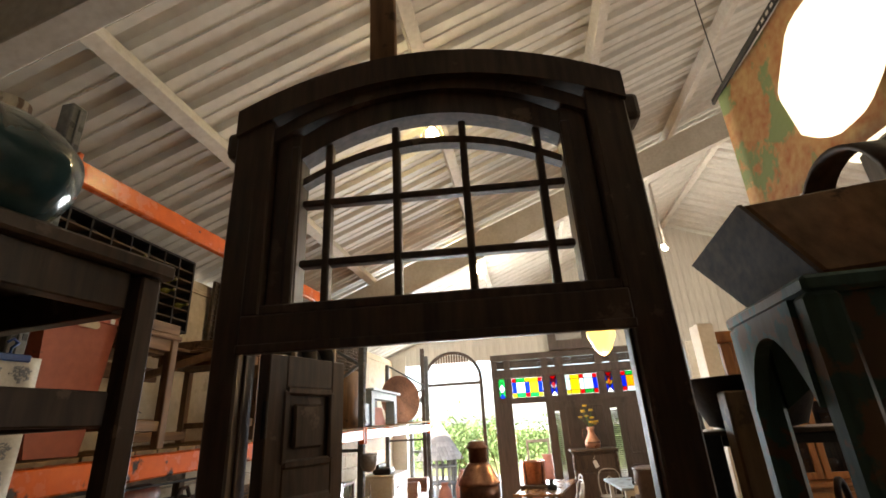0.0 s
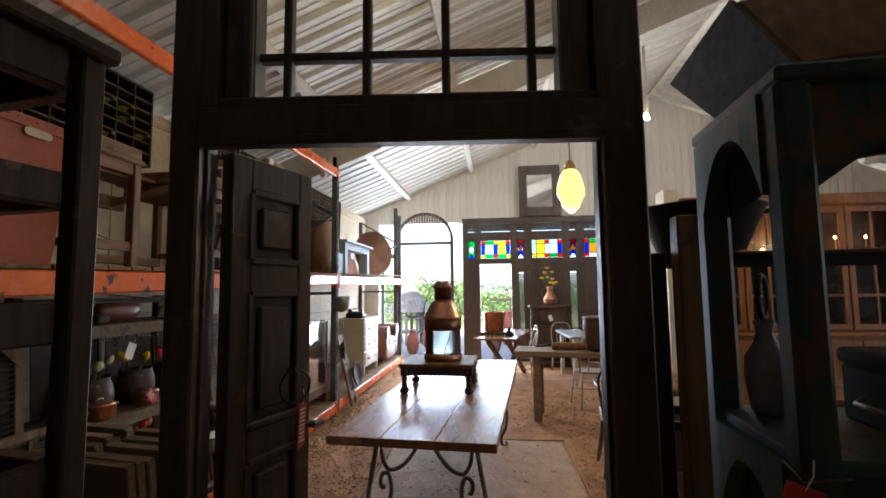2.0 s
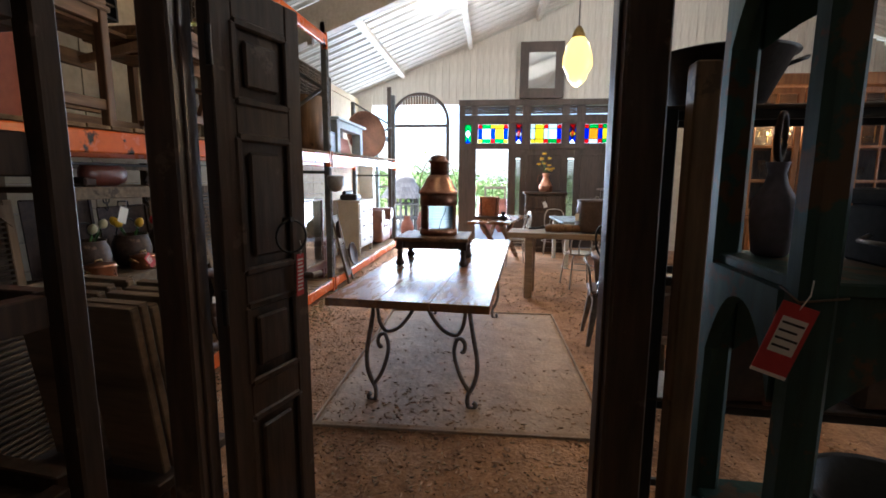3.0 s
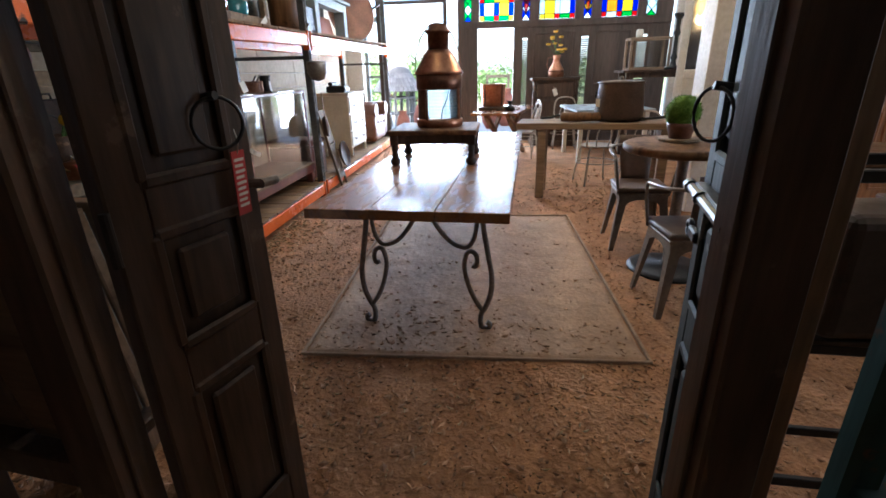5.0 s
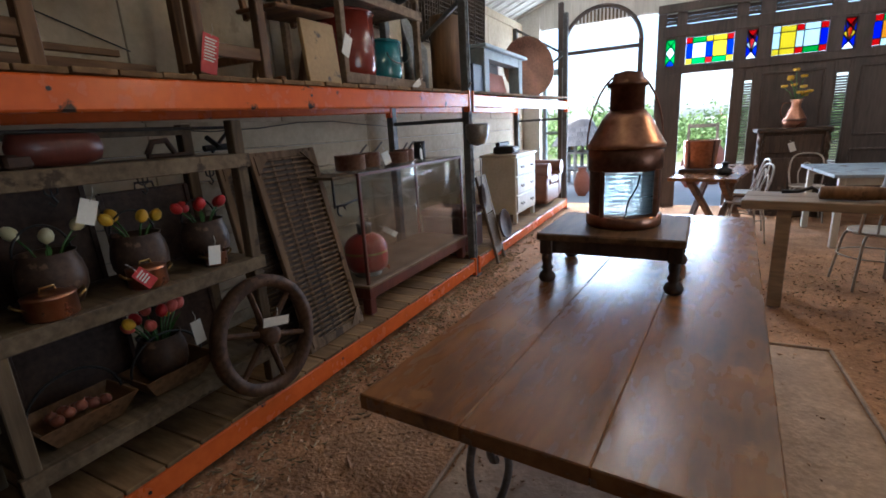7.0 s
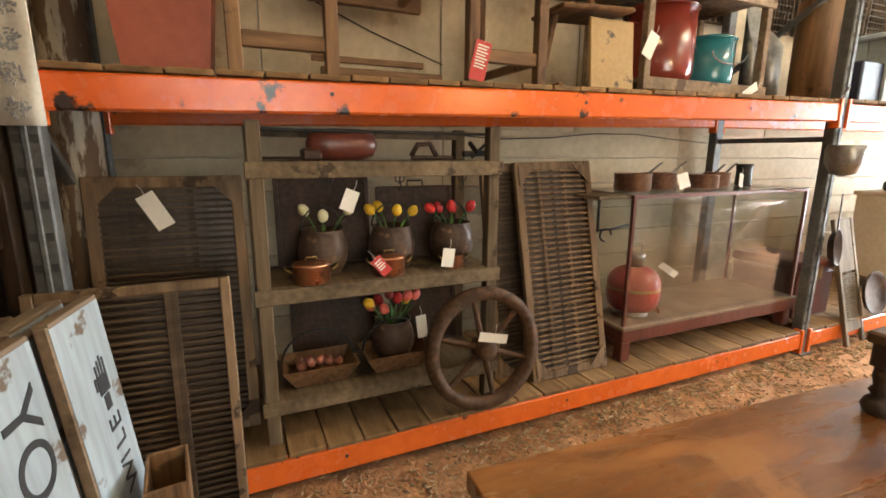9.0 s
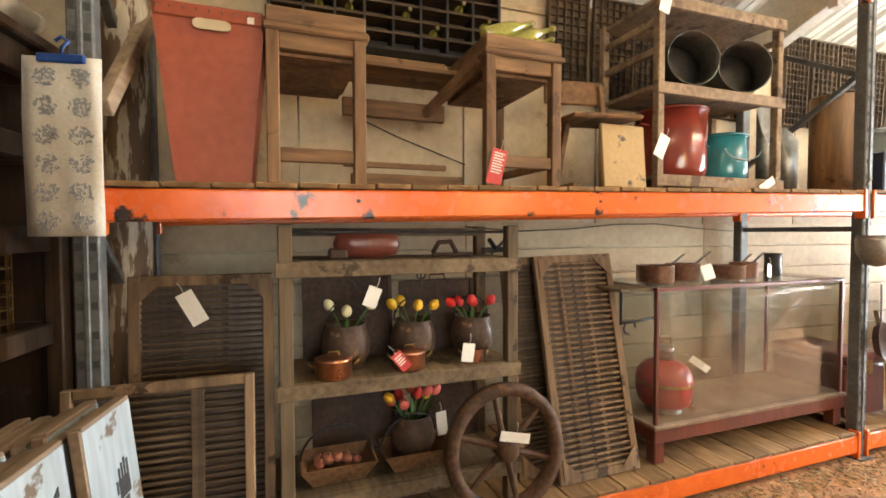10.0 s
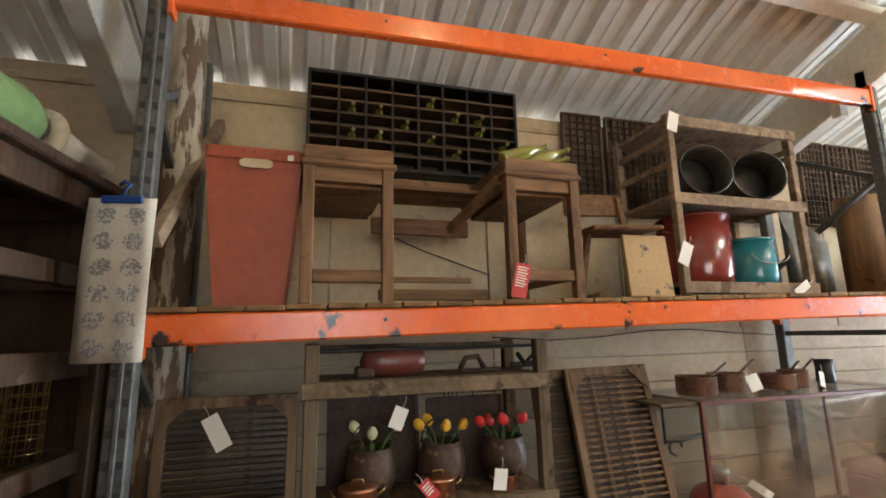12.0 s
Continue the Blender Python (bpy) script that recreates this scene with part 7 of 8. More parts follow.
metal_chair(pose(3.36, 5.06, 0, 0, 0, 3), "gunmetal cafe armchair with a brown seat", "gun", "seat")
metal_chair(pose(3.38, 6.10, 0, 0, 0, 176), "gunmetal cafe chair behind the round table", "gun", "seat")
for x, y, r in ((3.52, 8.28, 10), (4.03, 8.32, -12), (4.62, 8.9, 150), (3.55, 11.1, 175), (2.74, 9.75, 100), (2.80, 10.45, 95), (4.85, 9.9, 120)):
    bistro_chair(pose(x, y, 0, 0, 0, r), "cream painted tube bistro chair with hoop back", "cream_metal")

t = thing("round_table", pose(3.47, 5.58, 0), "round wooden pedestal table on an iron base", "table")
part("tabletop", smooth(lathe(B(), [(0.30, 0.80), (0.355, 0.805), (0.375, 0.82), (0.375, 0.85), (0.36, 0.86)], 40), 30), M["oak"], t)
part("pedestal", rod(B(), (0, 0, 0.02), (0, 0, 0.80), 0.035, seg=18), M["iron"], t)
part("base_disc", smooth(lathe(B(), [(0.265, 0), (0.265, 0.012), (0.22, 0.024), (0.05, 0.04), (0.04, 0.06)], 32), 30), M["black"], t)
t = thing("moss_ball_pot", pose(3.455, 5.66, 0.862), "clay pot with a round green moss ball", "potted plant")
part("saucer_board", smooth(lathe(B(), [(0.12, 0), (0.125, 0.004), (0.125, 0.016), (0.11, 0.018)], 28), 30), M["raw"], t)
part("pot", smooth(lathe(B(), [(0.065, 0.018), (0.085, 0.09), (0.09, 0.115), (0.085, 0.115), (0.07, 0.05)], 26)), M["leather"], t)
bm = B()
bmesh.ops.create_icosphere(bm, subdivisions=4, radius=0.102, matrix=Matrix.Translation((0, 0, 0.178)))
for v in bm.verts:
    d = (v.co - Vector((0, 0, 0.178))).normalized()
    v.co += d * (0.010 * noise.noise(v.co * 60) + 0.006 * noise.noise(v.co * 22))
part("moss", smooth(bm, 80), M["moss"], t)
g = random.Random(12)
bm = B()
for k in range(900):
    d = Vector((g.gauss(0, 1), g.gauss(0, 1), g.gauss(0, 1))).normalized()
    p = Vector((0, 0, 0.178)) + d * 0.100
    s = d.cross(Vector((g.random(), g.random(), g.random()))).normalized() * 0.0022
    bm.faces.new([bm.verts.new(q) for q in (p - s, p + s, p + d * (0.010 + 0.008 * g.random()) + s * 2 * (g.random() - .5))])
tagged(part("moss_tufts", bm, M["moss"], t), kind="stuff")

# workbench with cauldron
BENCH = pose(2.51, 7.53, 0, 0, 0, -9.5)
t = thing("workbench", BENCH, "bleached wooden workbench with square legs", "bench")
for y0, y1 in ((0.0, 0.24), (0.245, 0.50)):
    part("plank", box(B(), (0, y0, 0.735), (1.72, y1, 0.80), bevel=0.006), M["raw"], t)
for x in (0.22, 1.42):
    for y in (0.03, 0.40):
        part("leg", box(B(), (x, y, 0), (x + 0.09, y + 0.08, 0.736), bevel=0.006), M["raw"], t)
    part("cross_rail", box(B(), (x + 0.01, 0.11, 0.60), (x + 0.08, 0.40, 0.70), bevel=0.004), M["raw"], t)
M["cauldron"] = material("brown_iron", (0.12, 0.09, 0.075), 0.45, 0.4, dark=(0.06, 0.043, 0.036), scale=6, bump=0.1)
t = thing("cauldron", BENCH @ pose(1.02, 0.26, 0.801), "big brown copper cauldron on the workbench", "cauldron")
part("body", smooth(lathe(B(), [(0.15, 0.0), (0.22, 0.015), (0.245, 0.06), (0.215, 0.36), (0.222, 0.375), (0.21, 0.372), (0.22, 0.06)], 36)), M["cauldron"], t)
part("rim", smooth(lathe(B(), [(0.218, 0.365), (0.228, 0.372), (0.228, 0.385), (0.20, 0.392), (0.05, 0.40), (0.02, 0.40)], 36), 50), M["cauldron"], t)
part("lid_knob", smooth(lathe(B(), [(0.018, 0.395), (0.025, 0.41), (0.018, 0.43), (0.006, 0.435)], 16)), M["iron"], t)
part("side_ring", tube(B(), ring_points((-0.235, -0.03, 0.26), 0.035, ((0.2, 1, 0), (0, 0, 1)), 16), 0.007, 6, closed=True), M["black"], t)
price_tag(BENCH @ pose(0.80, 0.1, 1.03), "small white card on the cauldron ring", w=0.04, h=0.08)
bm = lathe(B(), [(0.02, -0.22), (0.045, -0.21), (0.05, -0.02), (0.042, 0.12), (0.045, 0.18), (0.02, 0.19)], 18, pose(0, 0, 0, 0, 90, 0))
single("wooden_roller", smooth(bm), M["oak"], "short brown wooden roller on the workbench", "roller", m=BENCH @ pose(0.66, 0.12, 0.852, 0, 0, 4))
bm = B()
tube(bm, [(-0.25, 0, 0.02), (-0.05, 0.02, 0.035), (0.1, 0, 0.055), (0.2, -0.03, 0.04), (0.25, -0.04, 0.02)], 0.014, 8)
single("iron_tongs", bm, M["black"], "black iron tongs on the workbench", "tool", m=BENCH @ pose(1.43, 0.15, 0.801))
bm = B()
tube(bm, [(-0.1, 0, 0.015), (0, 0, 0.02), (0.08, 0, 0.05), (0.12, 0, 0.02)], 0.014, 8)
single("iron_clamp", bm, M["black"], "black iron clamp on the workbench", "tool", m=BENCH @ pose(0.33, 0.38, 0.801))


def plain_table(m, w, d, h, label, mat, leg_mat, top=0.035, xleg=False):
    t = thing("plain_table", m, label, "table")
    k = max(2, round(d / 0.2))
    for j in range(k):
        part("plank", box(B(), (0, d * j / k + 0.001, h - top), (w, d * (j + 1) / k - 0.001, h), bevel=0.004), M[mat], t)
    if xleg:
        for x in (0.15, w - 0.2):
            part("cross_leg", bar(B(), (x, 0.04, 0.0), (x, d - 0.06, h - top), 0.06, 0.07, 0.004), M[leg_mat], t)
            part("cross_leg", bar(B(), (x + 0.062, d - 0.04, 0.0), (x + 0.062, 0.06, h - top), 0.06, 0.07, 0.004), M[leg_mat], t)
    else:
        for x in (0.06, w - 0.12):
            for y in (0.06, d - 0.12):
                part("leg", box(B(), (x, y, 0), (x + 0.06, y + 0.06, h - top), bevel=0.005), M[leg_mat], t)
        part("apron", box(B(), (0.08, 0.08, h - top - 0.08), (w - 0.08, 0.10, h - top), bevel=0.003), M[leg_mat], t)
        part("apron", box(B(), (0.08, d - 0.10, h - top - 0.08), (w - 0.08, d - 0.08, h - top), bevel=0.003), M[leg_mat], t)
    return t


plain_table(pose(1.96, 9.24, 0, 0, 0, -12) , 0.66, 1.7, 0.77, "long dark table with crossed trestle legs", "table", "oak", xleg=True)
plain_table(pose(3.46, 9.45, 0, 0, 0, 3), 1.1, 1.25, 0.77, "white-topped wooden kitchen table", "white_paint", "cream_paint")
plain_table(pose(4.27, 5.35, 0, 0, 0, -8), 1.0, 0.80, 0.78, "brown wooden table near the pine dresser", "oak_y", "dark")
plain_table(pose(4.35, 5.25, 0, 0, 0, -8), 0.9, 0.32, 0.46, "low dark bench beside the table", "dark", "dark")
t = thing("copper_vat", pose(2.28, 9.9, 0.77), "riveted copper vat on a dark base", "vat")
part("base", box(B(), (-0.22, -0.2, 0.0), (0.22, 0.2, 0.05), bevel=0.006), M["dark"], t)
part("body", smooth(lathe(B(), [(0.16, 0.05), (0.17, 0.06), (0.185, 0.36), (0.19, 0.37), (0.18, 0.37), (0.16, 0.08)], 32)), M["copper"], t)
for k in range(4):
    an = 0.8 + 1.57 * k
    part("stave_band", box(B(), (-0.015, 0.172, 0.06), (0.015, 0.186, 0.37), pose(0, 0, 0, 0, 0, math.degrees(an)), 0.003), M["copper_dark"], t)
bm = lathe(B(), [(0.06, 0.0), (0.07, 0.02), (0.07, 0.06), (0.03, 0.075), (0.03, 0.12), (0.045, 0.13), (0.02, 0.14)], 16)
single("iron_weight", smooth(bm), M["black"], "black iron weight on the far table", "weight", m=pose(2.52, 9.55, 0.772))

# carved dark dresser with a copper jug of yellow flowers
DRES = pose(2.99, 11.32, 0)
t = thing("carved_sideboard", DRES, "dark carved sideboard with twisted columns", "sideboard")
part("body", box(B(), (0.04, 0.03, 0.08), (0.76, 0.50, 1.14), bevel=0.004), M["dark"], t)
part("top", box(B(), (-0.02, -0.02, 1.14), (0.82, 0.52, 1.19), bevel=0.012), M["dark"], t)
part("plinth", box(B(), (-0.005, -0.01, 0.0), (0.805, 0.52, 0.09), bevel=0.006), M["dark"], t)
for x in (0.03, 0.77):
    bm = B()
    rows = []
    for k in range(61):
        z = 0.09 + 1.05 * k / 60
        ring = []
        for j in range(10):
            an = 2 * math.pi * j / 10
            r = 0.028 + 0.009 * math.cos(2 * an + 55 * z)
            ring.append(bm.verts.new((x + r * math.cos(an), 0.015 + r * math.sin(an), z)))
        rows.append(ring)
    for a, b in zip(rows, rows[1:]):
        for j in range(10):
            bm.faces.new((a[j], a[(j + 1) % 10], b[(j + 1) % 10], b[j])).smooth = True
    part("twisted_column", bm, M["dark"], t)
for z0, z1 in ((0.14, 0.80), (0.86, 1.10)):
    for x0, x1 in ((0.08, 0.39), (0.41, 0.72)):
        part("door_panel", box(B(), (x0, 0.012, z0), (x1, 0.032, z1), bevel=0.008), M["dark"], t)
price_tag(pose(3.36, 11.30, 1.0, 0, -20, 0), "white card on the sideboard", w=0.07, h=0.12)
JUG = pose(3.41, 11.56, 1.19)
t = thing("copper_jug", JUG, "copper jug with a flared neck", "jug")
part("body", smooth(lathe(B(), [(0.10, 0.0), (0.13, 0.01), (0.14, 0.09), (0.135, 0.12), (0.06, 0.26), (0.055, 0.31), (0.075, 0.37), (0.07, 0.37), (0.05, 0.30)], 28)), M["copper"], t)
part("band", lathe(B(), [(0.141, 0.085), (0.146, 0.10), (0.137, 0.118)], 28, cap=False), M["copper_dark"], t)
part("handle", tube(B(), [(-0.06, 0, 0.33), (-0.15, 0, 0.33), (-0.17, 0, 0.22), (-0.13, 0, 0.10)], 0.011, 8), M["copper_dark"], t)
g = random.Random(31)
t = thing("yellow_flowers", JUG @ pose(0, 0, 0.34), "bunch of yellow flowers in the copper jug", "flowers")
for k in range(11):
    an = 2.4 * k
    top = Vector((0.17 * math.cos(an) * (0.5 + 0.5 * g.random()), 0.1 * math.sin(an), 0.06 + 0.33 * g.random()))
    part("stem", tube(B(), [(0, 0, -0.05), top * 0.55 + Vector((0, 0, 0.02)), top], 0.004, 5), M["leaf"], t)
    bm = B()
    for j in range(7):
        pm = Matrix.Translation(top) @ Matrix.Rotation(0.9 * j, 4, "Z") @ Matrix.Rotation(0.9, 4, "Y")
        lathe(bm, [(0.003, 0.0), (0.016, 0.02), (0.018, 0.036), (0.004, 0.05)], 7, pm)
    part("blossom", smooth(bm, 80), M["tulip_yellow"], t)

# glass box cabinet and black candlestick on a dark table
plain_table(pose(4.25, 10.25, 0, 0, 0, 0), 1.1, 0.6, 1.28, "tall dark side table near the shop front", "dark", "dark")
t = thing("glass_cabinet", pose(4.36, 10.42, 1.28), "small glazed cabinet with a wooden frame", "cabinet")
for x in (0, 0.57):
    for y in (0, 0.30):
        part("post", box(B(), (x, y, 0), (x + 0.035, y + 0.035, 0.46), bevel=0.003), M["raw"], t)
for z in (0.0, 0.43):
    for a, b in (((0.035, 0), (0.57, 0.035)), ((0.035, 0.30), (0.57, 0.335)), ((0, 0.035), (0.035, 0.30)), ((0.57, 0.035), (0.605, 0.30))):
        part("rail", box(B(), (*a, z), (*b, z + 0.035), bevel=0.003), M["raw"], t)
part("pane", box(B(), (0.035, 0.016, 0.035), (0.57, 0.018, 0.43)), M["case_glass"], t)
part("pane", box(B(), (0.035, 0.316, 0.035), (0.57, 0.318, 0.43)), M["case_glass"], t)
single("jar", smooth(lathe(B(), [(0.05, 0), (0.055, 0.01), (0.055, 0.09), (0.04, 0.10), (0.045, 0.115), (0.02, 0.118)], 18)), M["cream_paint"], "small white jar on the glass cabinet", "jar", m=pose(4.52, 10.58, 1.746))
bm = lathe(B(), [(0.11, 0), (0.12, 0.02), (0.05, 0.05), (0.03, 0.12), (0.05, 0.16), (0.03, 0.22), (0.028, 0.45), (0.05, 0.50), (0.03, 0.56), (0.035, 0.68), (0.075, 0.74), (0.08, 0.76), (0.03, 0.77)], 20)
single("candlestick", smooth(bm), M["black"], "tall black turned candlestick", "candlestick", m=pose(4.98, 10.32, 1.281))
# painted window frames and mirror standing along the side
t = thing("mirror_frame", pose(4.84, 9.75, 0, 0, 0, -26), "tall cream painted frame with an old mirror", "mirror")
for x in (0, 0.72):
    part("stile", box(B(), (x, 0, 0.0), (x + 0.10, 0.06, 2.75), bevel=0.006), M["cream_paint"], t)
for z in (0.0, 1.15, 2.65):
    part("rail", box(B(), (0.10, 0.002, z), (0.72, 0.058, z + 0.12), bevel=0.006), M["cream_paint"], t)
part("mirror_glass", box(B(), (0.10, 0.03, 1.27), (0.72, 0.034, 2.65)), M["mirror"], t, "old silvered mirror glass")
part("panel", box(B(), (0.10, 0.02, 0.12), (0.72, 0.04, 1.15)), M["cream_paint"], t)
for x, y, z, s in ((5.4, 9.9, 0.0, 1.0), (5.9, 9.6, 0.0, 1.2)):
    t = thing("dark_cupboard", pose(x, y, z, 0, 0, -15), "dark wooden cupboard standing along the side", "cupboard", "dark cupboards")
    part("body", box(B(), (-0.3, -0.2, 0.05), (0.35, 0.2, s), bevel=0.006), M["dark"], t)
    part("top", box(B(), (-0.33, -0.23, s), (0.38, 0.23, s + 0.04), bevel=0.008), M["dark"], t)
    part("foot", box(B(), (-0.29, -0.19, 0.0), (0.34, 0.19, 0.06), bevel=0.004), M["dark"], t)
    part("door", box(B(), (-0.26, -0.215, 0.12), (0.31, -0.195, s - 0.06), bevel=0.006), M["dark"], t)

# pine glazed dresser and the white post beside it
single("white_post", box(B(), (4.10, 6.97, 0), (4.25, 7.22, 2.55), bevel=0.006), M["white_wood"], "square white painted timber post", "post")
HUT = pose(4.41, 7.0, 0)


def pine_hutch():
    t = thing("pine_hutch", HUT, "large honey pine dresser with glazed doors", "dresser")
    P = M["pine"]
    W, n = 2.5, 5
    part("base_body", box(B(), (-0.12, 0.02, 0.06), (W, 0.52, 1.02), bevel=0.004), P, t)
    part("plinth", box(B(), (-0.13, 0.0, 0.0), (W + 0.01, 0.52, 0.09), bevel=0.006), P, t)
    part("pilaster", box(B(), (-0.09, 0.10, 1.06), (0.004, 0.14, 2.35), bevel=0.004), P, t)
    part("ledge", box(B(), (-0.15, -0.04, 1.02), (W + 0.03, 0.54, 1.06), bevel=0.012, seg=2), P, t)
    for a, b in (((-0.09, 0.142), (-0.06, 0.48)), ((W - 0.03, 0.12), (W, 0.50)), ((-0.09, 0.48), (W, 0.50))):
        part("upper_side", box(B(), (*a, 1.06), (*b, 2.35), bevel=0.002), P, t)
    # dark sheet added so the lit back does not show bright behind the glass
    part("back_lining", box(B(), (-0.055, 0.468, 1.065), (W - 0.035, 0.478, 2.345)), M["dark"], t)
    part("cornice", box(B(), (-0.14, 0.05, 2.35), (W + 0.05, 0.55, 2.47), bevel=0.02, seg=2), P, t)
    for z in (1.40, 1.745):
        part("inner_shelf", box(B(), (0.03, 0.14, z), (W - 0.03, 0.48, z + 0.018)), P, t)
    for k in range(n):
        x0, x1 = W * k / n + 0.008, W * (k + 1) / n - 0.008
        d = part("lower_door", box(B(), (x0, 0.0, 0.13), (x1, 0.022, 0.98), bevel=0.003), P, t)
        bm = B()
        xc = (x0 + x1) / 2
        for u0, u1 in ((x0 + 0.045, xc - 0.03), (xc + 0.03, x1 - 0.045)):
            for p, q in (((u0, .22), (u1, .22)), ((u0, .90), (u1, .90)), ((u0, .22), (u0, .90)), ((u1, .22), (u1, .90))):
                bar(bm, (p[0], -0.002, p[1]), (q[0], -0.002, q[1]), 0.022, 0.016, 0.005, up=(0, 1, 0))
        part("moulding", bm, P, d)
        bm = B()
        box(bm, (x0, 0.10, 1.07), (x0 + 0.055, 0.125, 2.34), bevel=0.004)
        box(bm, (x1 - 0.055, 0.10, 1.07), (x1, 0.125, 2.34), bevel=0.004)
        for z in (1.07, 1.41, 1.75, 2.28):
            box(bm, (x0 + 0.05, 0.102, z), (x1 - 0.05, 0.123, z + (0.06 if z in (1.07, 2.28) else 0.025)), bevel=0.003)
        xm = (x0 + x1) / 2
        box(bm, (xm - 0.011, 0.103, 1.1), (xm + 0.011, 0.122, 2.3), bevel=0.003)
        dd = part("glazed_door", bm, P, t)
        part("pane", box(B(), (x0 + 0.05, 0.111, 1.10), (x1 - 0.05, 0.113, 2.30)), M["clear"], dd).visible_shadow = False
        part("knob", smooth(lathe(B(), [(0.008, 0), (0.016, 0.012), (0.012, 0.024), (0.003, 0.027)], 12, pose(x0 + 0.03, 0.0, 0.6, 90, 0, 0))), M["brass"], d)
    return t


pine_hutch()
M["glassware"] = glass("clear_glassware", (0.92, 0.95, 0.95), 0.03, 1.56)
g = random.Random(77)
for z in (1.062, 1.42, 1.765):
    for k in range(9):
        x = 0.2 + 0.26 * k + 0.05 * g.random()
        r, h = 0.04 + 0.03 * g.random(), 0.10 + 0.12 * g.random()
        bm = lathe(B(), [(0.5 * r, 0), (0.55 * r, 0.006), (0.15 * r, 0.03), (0.15 * r, 0.4 * h), (0.9 * r, 0.6 * h), (r, h), (0.94 * r, h), (0.8 * r, 0.62 * h)], 18)
        single("glass_goblet", smooth(bm), M["glassware"], "clear glass goblet inside the pine dresser", "glass", group="glassware in the dresser", m=HUT @ pose(x, 0.28 + 0.1 * g.random(), z))
# glowing beads stand in for warm bulbs reflected in the door glass
for k in range(12):
    t = thing("reflected_bulb", HUT @ pose(0.22 + 0.15 * k, 0.36, 1.90 + 0.12 * (k % 2)), "small glowing bead standing for a lamp reflection in the glass", "bulb", "warm bulbs in the dresser")
    part("bulb", smooth(lathe(B(), [(0.004, 0), (0.011, 0.008), (0.012, 0.02), (0.004, 0.04)], 10)), M["bulb_glint"], t)
    part("stem", rod(B(), (0, 0, -0.10 - 0.12 * (k % 2) + 0.02), (0, 0, 0.002), 0.006, seg=8), M["brass"], t)
# added fill lamp that warms the dresser from inside, with no real source
lamp("dresser_fill", "POINT", HUT @ Matrix.Translation((1.0, 0.28, 1.95)), 2.6, WARM, radius=0.1)
price_tag(HUT @ pose(0.75, 0.09, 1.95, 0, -10, 0), "white card on the dresser door", w=0.06, h=0.11)

# second bay of the rack
CH = pose(0.22, 9.22, 0.184)
t = thing("chest_of_drawers", CH, "cream painted chest of three drawers", "chest of drawers")
part("carcass", box(B(), (-0.46, 0, 0.12), (0, 0.86, 0.86), bevel=0.006), M["cream_paint"], t)
part("top", box(B(), (-0.48, -0.025, 0.86), (0.025, 0.885, 0.895), bevel=0.01, seg=2), M["cream_paint"], t)
for z0, z1 in ((0.62, 0.84), (0.38, 0.60), (0.15, 0.36)):
    o = part("drawer", box(B(), (-0.01, 0.035, z0), (0.015, 0.825, z1), bevel=0.006), M["cream_paint"], t)
    for y in (0.22, 0.64):
        part("pull", tube(B(), [(0.014, y - 0.05, (z0 + z1) / 2), (0.035, y - 0.04, (z0 + z1) / 2 - 0.02), (0.035, y + 0.04, (z0 + z1) / 2 - 0.02), (0.014, y + 0.05, (z0 + z1) / 2)], 0.006, 6), M["iron"], o)
for x in (-0.44, -0.05):
    for y in (0.02, 0.79):
        part("foot", box(B(), (x, y, 0), (x + 0.05, y + 0.05, 0.13), bevel=0.008), M["cream_paint"], t)
t = thing("typewriter", pose(0.02, 9.45, 1.081), "black iron kitchen scale on the chest", "scale")
part("base", box(B(), (-0.14, -0.12, 0), (0.14, 0.14, 0.09), bevel=0.02), M["black"], t)
part("carriage", rod(B(), (-0.05, -0.18, 0.12), (-0.05, 0.2, 0.12), 0.03, seg=12), M["black"], t)
part("sheet", box(B(), (0.02, -0.08, 0.09), (0.13, 0.10, 0.10), pose(0, 0, 0, 0, 20, 0)), M["paper"], t)
ARM = pose(0.0, 10.85, 0.184, 0, 0, 0)
t = thing("leather_armchair", ARM, "worn tan leather tub armchair", "armchair")
part("seat_base", box(B(), (-0.36, -0.38, 0.05), (0.30, 0.38, 0.34), bevel=0.05, seg=3), M["leather"], t)
part("seat_cushion", box(B(), (-0.26, -0.26, 0.33), (0.32, 0.26, 0.46), bevel=0.05, seg=3), M["leather"], t)
for s in (-1, 1):
    part("arm", smooth(rod(box(B(), (-0.36, s * 0.38 - 0.10, 0.10), (0.31, s * 0.38 + 0.10, 0.55), bevel=0.04, seg=2), (-0.36, s * 0.38, 0.56), (0.33, s * 0.38, 0.56), 0.115, seg=22), 50), M["leather"], t)
part("back", smooth(box(B(), (-0.44, -0.42, 0.10), (-0.26, 0.42, 0.80), bevel=0.08, seg=4), 50), M["leather"], t)
FP = pose(0.17, 8.42, deck_z(9.0) - 0.005) @ Matrix.Diagonal((1, 1.22, 1, 1))
t = thing("fire_surround", FP, "pale blue painted small fire surround", "fire surround")
for y in (0, 0.95):
    part("jamb", box(B(), (-0.14, y, 0), (0, y + 0.11, 0.46), bevel=0.005), M["pale_blue"], t)
part("frieze", box(B(), (-0.14, 0.11, 0.36), (-0.004, 0.95, 0.46), bevel=0.004), M["pale_blue"], t)
part("mantel", box(B(), (-0.20, -0.06, 0.46), (0.05, 1.12, 0.495), bevel=0.006), M["pale_blue"], t)
part("back_board", box(B(), (-0.35, 0.0, 0), (-0.33, 1.06, 0.46)), M["dark"], t)
part("side_panel", box(B(), (-0.33, 0.0, 0), (-0.14, 0.02, 0.46)), M["pale_blue"], t)
